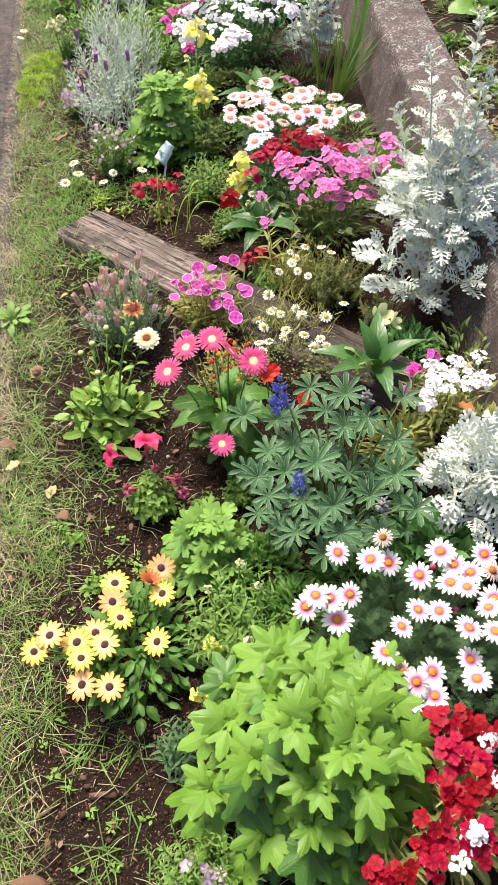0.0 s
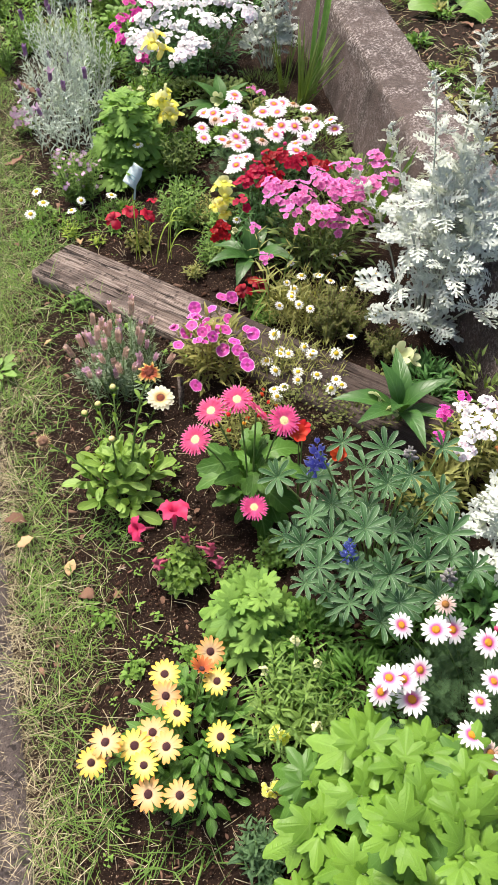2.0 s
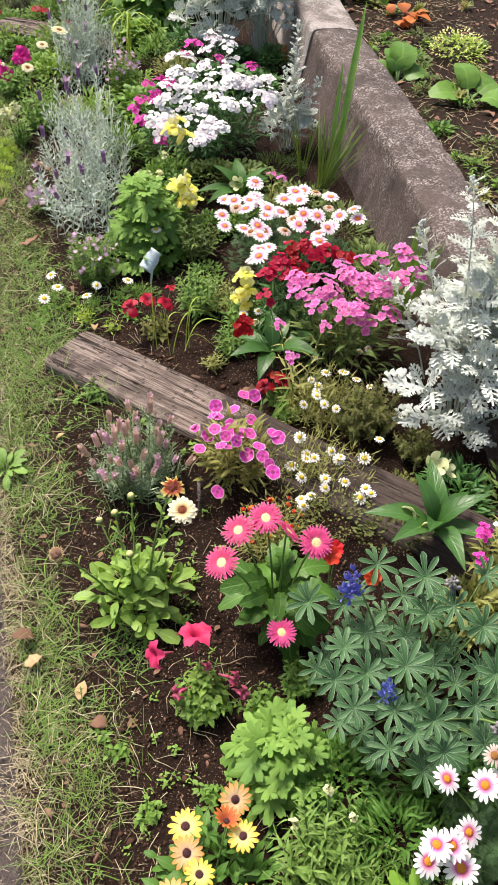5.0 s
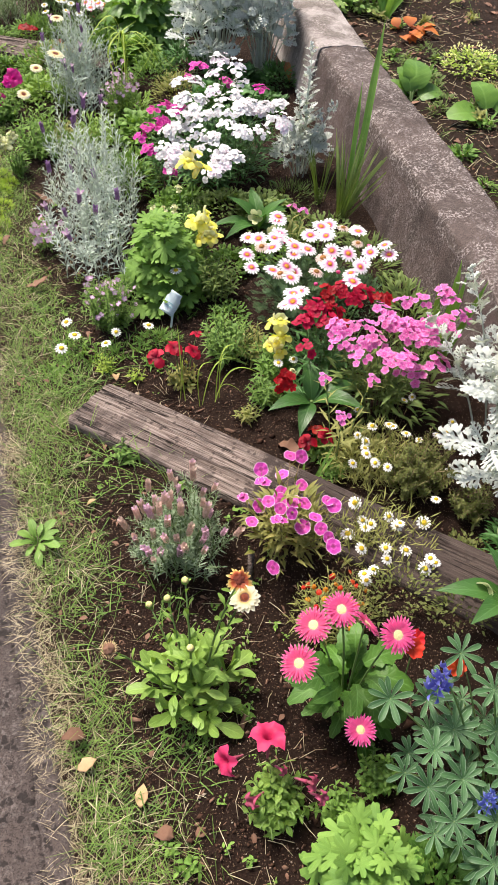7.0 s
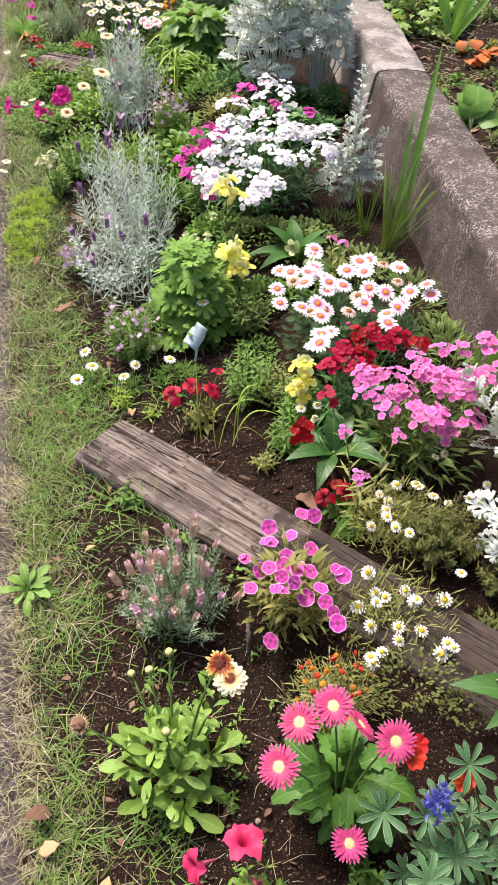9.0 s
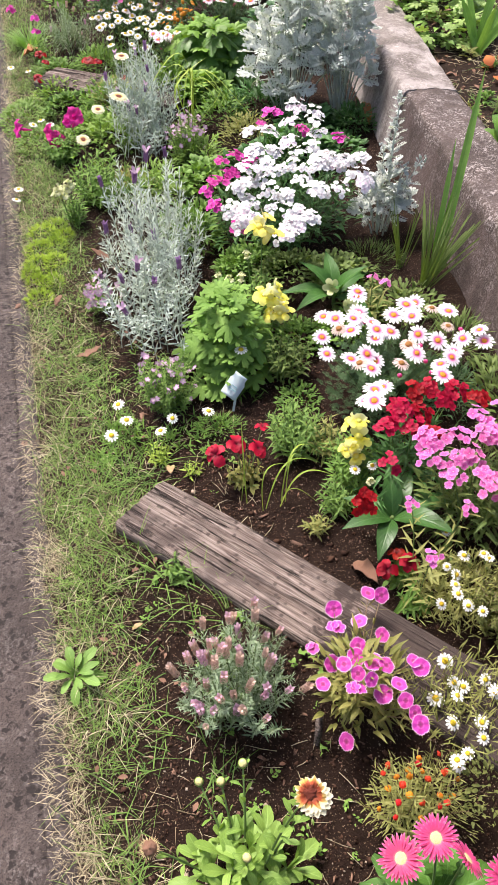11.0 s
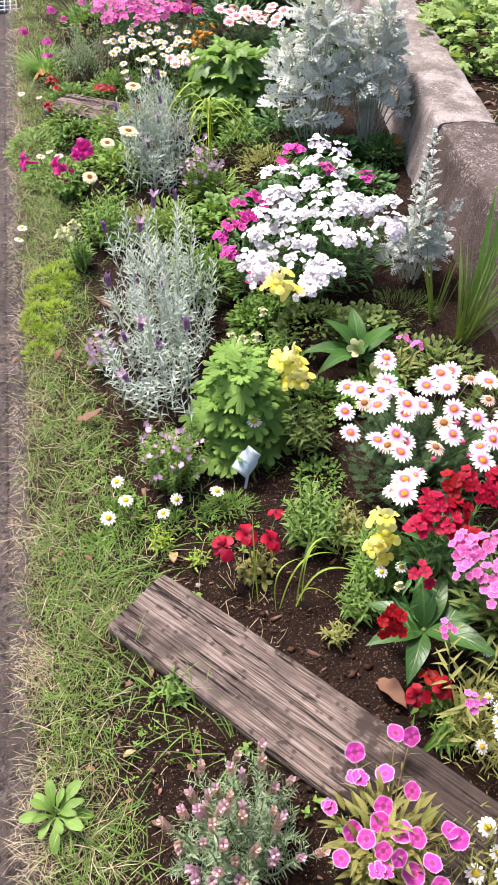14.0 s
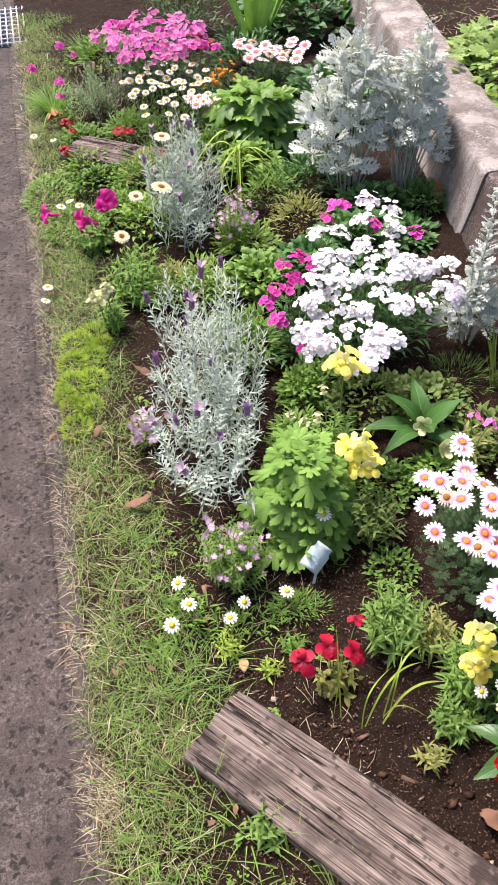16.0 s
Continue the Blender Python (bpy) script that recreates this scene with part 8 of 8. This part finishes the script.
fallen_leaf(-0.36, 0.40, 0.012, 195, 0.10, 0.028, DEAD, "long brown dead leaf on the soil")
fallen_leaf(-0.79, 3.08, 0.018, 0, 0.09, 0.03, DEAD, "long brown dead leaf on the verge")
fallen_leaf(-0.06, 2.20, 0.05, -60, 0.10, 0.04, DEAD, "reddish brown dead leaf behind the sleeper")
fallen_leaf(-0.16, 1.02, 0.04, 200, 0.045, 0.02, DEAD, "brown dead leaf under the chrysanthemum")
fallen_leaf(-0.50, 2.555, 0.02, 90, 0.045, 0.022, DEAD_TAN, "upright tan leaf beside the sleeper")
fallen_leaf(-0.65, 2.245, 0.012, 120, 0.03, 0.018, DEAD_TAN, "pale petal-like leaf by the sleeper")
fallen_leaf(-0.60, 2.08, 0.012, 10, 0.03, 0.012, DEAD_TAN, "pale dry leaf on dark soil")
fallen_leaf(-0.74, 3.32, 0.02, 80, 0.08, 0.018, DEAD, "narrow brown leaf under the lavender")
fallen_leaf(-1.21, 5.47, 0.03, 15, 0.12, 0.06, RUST, "large orange dead leaf in the verge")
fallen_leaf(-0.05, 2.88, 0.05, 10, 0.08, 0.04, DEAD, "brown dead leaf under the shrub")
fallen_leaf(-0.69, 3.55, 0.05, 160, 0.08, 0.03, DEAD, "brown dead leaf below the lavender")
fallen_leaf(0.36, 4.30, 0.16, 95, 0.14, 0.035, RUST, "long orange dead leaf against the wall")
fallen_leaf(0.48, 1.33, 0.3, -70, 0.07, 0.03, RUST, "withered orange-brown leaf by white flowers")
fallen_leaf(-0.88, 3.35, 0.015, 60, 0.05, 0.02, DEAD, "small brown leaf in the verge")
fallen_leaf(-1.02, 3.38, -0.008, 40, 0.025, 0.018, DEAD, "small brown leaf on the path")
fallen_leaf(-0.92, 2.72, -0.008, 100, 0.025, 0.018, DEAD, "small brown leaf on the path")


# ---- wooden stake ----
def stake():
    root = thing("wooden_stake", at(-0.207, 1.755, -0.02), "short grey wooden stake pushed into the soil", "stake")
    part("peg", Geo().add(tube([(0, 0, 0), (0.002, 0.008, 0.05), (0.003, 0.02, 0.115)], 0.008, 0.0085, 4)), TIMBER, root)


stake()


# ---- plant tag ----
def plant_tag():
    root = thing("plant_tag", at(-0.318, 2.76), "bent pale blue plastic plant tag stuck in the soil", "plant tag")
    top = np.array([0.020, 0.025, 0.08])
    stick = part("stake", Geo().add(xf(blade(lambda t: 1.0 if t < 0.9 else 0.8, 0.03, 4, 0.1, 0.05), aim((0, 0, -0.03), top + (0, 0, 0.03), 0.122, (0, -1, 0.3)))), TAG, root)
    plate = part("label_plate", Geo().add(blade(lambda t: 1.0 if t < 0.75 else 0.8, 0.34, 10, 0.0, -0.12, 0.0, 0.0)), TAG, root)
    plate.matrix_basis = Matrix(aim(top - (0.030, 0.012, 0.026), (0.55, 0.35, 0.65), 0.075, (-0.30, -0.75, 0.6)).tolist())
    plate.modifiers.new("thickness", "SOLIDIFY").thickness = 0.002
    for k in range(2):
        t = 0.3 + 0.14 * k
        q = Geo().add(xf(blade(lambda t: 1.0, 0.16 - 0.04 * (k % 2), 1, 0, 0, flat=True), np.diag([1, 0.05, 1, 1])))
        b = part("print_bar", q, TAG_INK, plate)
        b.location = (0.0, t, 0.12 * t * t + 0.014)
        b.rotation_euler = (math.atan(0.24 * t), 0, 0)


plant_tag()


# ---- drain grate ----
def grate():
    root = thing("drain_grate", (-1.62, 6.85, -0.012), "galvanised steel drain grate set in the path", "drain grate")

    def bar(w, l, x, y, h=0.014):
        g = Geo()
        v = [(sx * w / 2, sy * l / 2, z) for z in (0, h) for sx, sy in ((-1, -1), (1, -1), (1, 1), (-1, 1))]
        g.add(Tpl(v, [(3, 2, 1, 0), (4, 5, 6, 7), (0, 1, 5, 4), (1, 2, 6, 5), (2, 3, 7, 6), (3, 0, 4, 7)], [(0, 0)] * 8))
        return g, (x, y, 0)

    for i in range(10):
        g, p = bar(0.008, 0.62, -0.16 + i * 0.034, 0)
        part("bar", g, IRON, root).location = p
    for i in range(9):
        g, p = bar(0.34, 0.006, -0.005, -0.28 + i * 0.07, 0.012)
        part("cross_bar", g, IRON, root).location = (p[0], p[1], 0.0005)
    # flat plate whose near-black colour stands in for the hollow's shade
    g, p = bar(0.36, 0.64, 0, 0, 0.002)
    part("shade_plate", g, PIT_SHADE, root, "near-black plate standing in for the shaded hollow below the bars").location = (0, 0, 0.0002)
    root.rotation_euler = (0, 0, radians(8.8))


grate()


# ---- raised bed behind the wall ----
def upper_at(x, y, dz=0.0):
    return (x, y, upper_land(x, y) + dz)


def bergenia(x, y, leaves, label):
    root = thing("bergenia", upper_at(x, y), label, "leafy plant", "bergenias")
    me = [Geo().add(blade(lambda t: math.sqrt(math.sin(math.pi * (0.06 + 0.92 * t) ** 0.9)) if t < 1 else 0.3, 0.42, 10, 0.2, c, 0.12, 0.06)).mesh("leaf", BERG) for c in (0.15, 0.4)]
    for a, rise, s in leaves:
        a = radians(a)
        d = unit((math.cos(a), math.sin(a), rise))
        p = d * s * 0.35
        part("stem", Geo().add(tube([(0, 0, -0.01), p], 0.005, 0.004, 6)), STEM, root)
        put("leaf", pick(me), root, aim(p, (d[0], d[1], d[2] * 0.7), s, (0.1, -0.3, 1)))


bergenia(0.735, 3.73, [(150, 0.6, 0.10), (70, 1.3, 0.14), (10, 0.35, 0.10), (100, 1.6, 0.11)], "bergenia with upright leathery green leaves")
bergenia(0.98, 3.53, [(185, 0.35, 0.13), (30, 0.4, 0.14), (-50, 0.4, 0.14), (95, 0.9, 0.13)], "bergenia with large rounded glossy leaves")


def upper_weeds():
    k = 0
    for i in range(70):
        y = U(1.6, 5.4)
        x = wall_x(y) + 0.2 + abs(rng.normal()) * 0.3 + 0.02
        root = thing("weed", upper_at(x, y), pick(("small green weed in the raised bed", "pale seedling in brown soil")), "weed", "raised bed weeds")
        r = U(0.02, 0.06)
        bush(root, pick((MID, OLIVE_GREEN, MUM_OLD, OLIVE)), pick((OVAL, LANCE, OVAL + NARROW)), int(U(25, 90)), r, r, U(0.02, 0.05), 0.014, 0.03, 0.5, 0.4)
    g = Geo()
    t = [blade(W_GRASS, 0.018, 3, 0.3, c, flat=True) for c in (0.3, 0.7, 1.0)]
    for _ in range(2600):
        y = U(1.5, 6.0)
        x = wall_x(y) + 0.17 + U(0, 1) ** 1.8 * 0.7
        if noise.noise((x * 5, y * 5, 30)) < U(-0.3, 0.5):
            continue
        a, s = U(0, 6.28), U(0.02, 0.07)
        g.add(pick(t), aim((x, y, upper_land(x, y)), (math.cos(a), math.sin(a), U(0.2, 1.2)), s))
    tagged(new("upper_grass", g.mesh("upper_grass", GRASS)), "sparse grass along the top of the wall", "grass", "", "stuff")
    st, tw = Geo(), Geo()
    lump = [ball((1, 0.8, 0.6), 4, 2, 0.3, q) for q in range(3)]
    for _ in range(5200):
        y = U(1.4, 6.0)
        x = wall_x(y) + 0.17 + U(0, 0.9)
        s = U(0.003, 0.009)
        st.add(pick(lump), face((x, y, upper_land(x, y)), (U(-0.4, 0.4), U(-0.4, 0.4), 1), s))
    for _ in range(1500):
        y = U(1.8, 5.8)
        x = wall_x(y) + 0.18 + U(0, 0.6)
        a, s = U(0, 6.28), U(0.02, 0.07)
        z = upper_land(x, y)
        tw.add(tube([(x, y, z + 0.004), (x + s * math.cos(a), y + s * math.sin(a), z + 0.008)], 0.0012, 0.0008, 3))
    lf = Geo()
    for _ in range(420):
        y = U(1.6, 5.8)
        x = wall_x(y) + 0.19 + U(0, 0.8)
        a = U(0, 6.28)
        lf.add(pick(OVAL), aim((x, y, upper_land(x, y) + 0.004), (math.cos(a), math.sin(a), U(-0.1, 0.3)), U(0.015, 0.045)))
    tagged(new("upper_leaf_litter", lf.mesh("upper_leaf_litter", DEAD)), "small brown dead leaves lying behind the wall", "litter", "", "stuff")
    tagged(new("upper_crumb", st.mesh("upper_crumb", BARK)), "crumbs of soil and bark behind the wall", "litter", "", "stuff")
    tagged(new("upper_straw", tw.mesh("upper_straw", STRAW)), "dry straw and twigs behind the wall", "litter", "", "stuff")


upper_weeds()


def variegated(x, y):
    root = thing("variegated_shrub", upper_at(x, y), "pale variegated shrub trailing over the wall top", "shrub")
    leaf = [Geo().add(t).mesh("leaf", VARIEG) for t in ROUNDED]
    for i in range(230):
        p, d = shell(0.24, 0.40, 0.2, 0.7)
        put("leaf", pick(leaf), root, aim(p, (d[0] + U(-0.5, 0.5), d[1] + U(-0.5, 0.5), U(-0.2, 0.5)), U(0.035, 0.055), (d[0] * 0.4, d[1] * 0.4 - 0.1, 1)))
    bush(root, MID, OVAL, 300, 0.22, 0.38, 0.15, 0.03, 0.05)


variegated(0.78, 5.0)
swords("bulb_leaves", 0, 0, [(0.4, 0.2, 0.3), (-0.4, 0.1, 0.26), (0.1, -0.3, 0.24), (0.6, -0.2, 0.28), (-0.2, 0.4, 0.3), (0.2, 0.2, 0.32)], IRIS, "arching strap leaves in the raised bed", 1.0, upper_at(0.86, 4.6))
_beg = thing("rhubarb_leaf", upper_at(0.90, 4.36), "withered orange leaves lying in the raised bed", "dead leaf")
bush(_beg, ORANGE_O, BROAD, 14, 0.08, 0.06, 0.05, 0.05, 0.08, 0.1, 0.4, "leaf")
_yel = thing("yellow_stonecrop", upper_at(1.05, 3.95), "stonecrop with tiny yellow flowers in the raised bed", "flower plant")
bush(_yel, YELLOWGREEN, OVAL, 300, 0.13, 0.14, 0.07, 0.014, 0.024)
bush(_yel, YELLOW_S, OVAL, 120, 0.12, 0.13, 0.09, 0.010, 0.016, 0.9, 0.9, "blossom")


# ---- seedlings and scraps on the soil ----
def scatter_seedlings():
    g, lf = Geo(), Geo()
    n = 0
    while n < 230:
        y = U(0.3, 3.6)
        x = edge_x(y) + U(0.17, 0.62)
        if x > 0.0 or noise.noise((x * 4, y * 4, 41)) < U(-0.3, 0.3):
            continue
        n += 1
        s = U(0.005, 0.015)
        for k in range(int(U(4, 11))):
            a = k * 2.4 + U(-0.4, 0.4)
            p = (x + U(-0.008, 0.008), y + U(-0.008, 0.008))
            g.add(pick(OVAL if n % 3 else LANCE), aim((*p, land(*p) + U(0.002, 0.02)), (math.cos(a), math.sin(a), U(0.0, 0.7)), s * U(0.7, 1.2)), n % 2)
    for _ in range(90):
        y = U(0.3, 3.6)
        x = edge_x(y) + U(0.05, 0.6)
        a = U(0, 6.28)
        lf.add(pick(OVAL), aim((x, y, land(x, y) + 0.007), (math.cos(a), math.sin(a), U(-0.1, 0.35)), U(0.008, 0.024)))
    tagged(new("seedling", g.mesh("seedling", MID, MUM)), "tiny green seedlings sprouting from dark soil", "weed", "", "stuff")
    tagged(new("leaf_scrap", lf.mesh("leaf_scrap", DEAD)), "small brown scraps of leaf on the soil", "litter", "", "stuff")


scatter_seedlings()


# ---- pebbles and clods ----
def pebbles():
    shapes = [Geo().add(ball((1.0, U(0.7, 0.95), U(0.5, 0.7)), 8, 5, 0.22, 20 + k)).mesh("pebble", m) for k, m in enumerate((BARK, STONE, BARK, CRUMB))]
    n = 0
    while n < 26:
        y = U(0.5, 2.9)
        x = edge_x(y) + U(0.24, 0.5)
        ax, ay = x + 0.58, y - 2.415
        if abs(0.683 * ax + 0.73 * ay) < 0.13:
            continue
        s = U(0.004, 0.008)
        k = int(U(0, 4))
        ob = new("pebble", shapes[k])
        ob.matrix_basis = Matrix(face((x, y, rough_land(x, y) + 0.25 * s), (U(-0.3, 0.3), U(-0.3, 0.3), 1), s).tolist())
        tagged(ob, "small pale pebble lying on the soil" if k == 1 else "small reddish brown clod lying on the soil", "pebble", "pebbles")
        n += 1


pebbles()
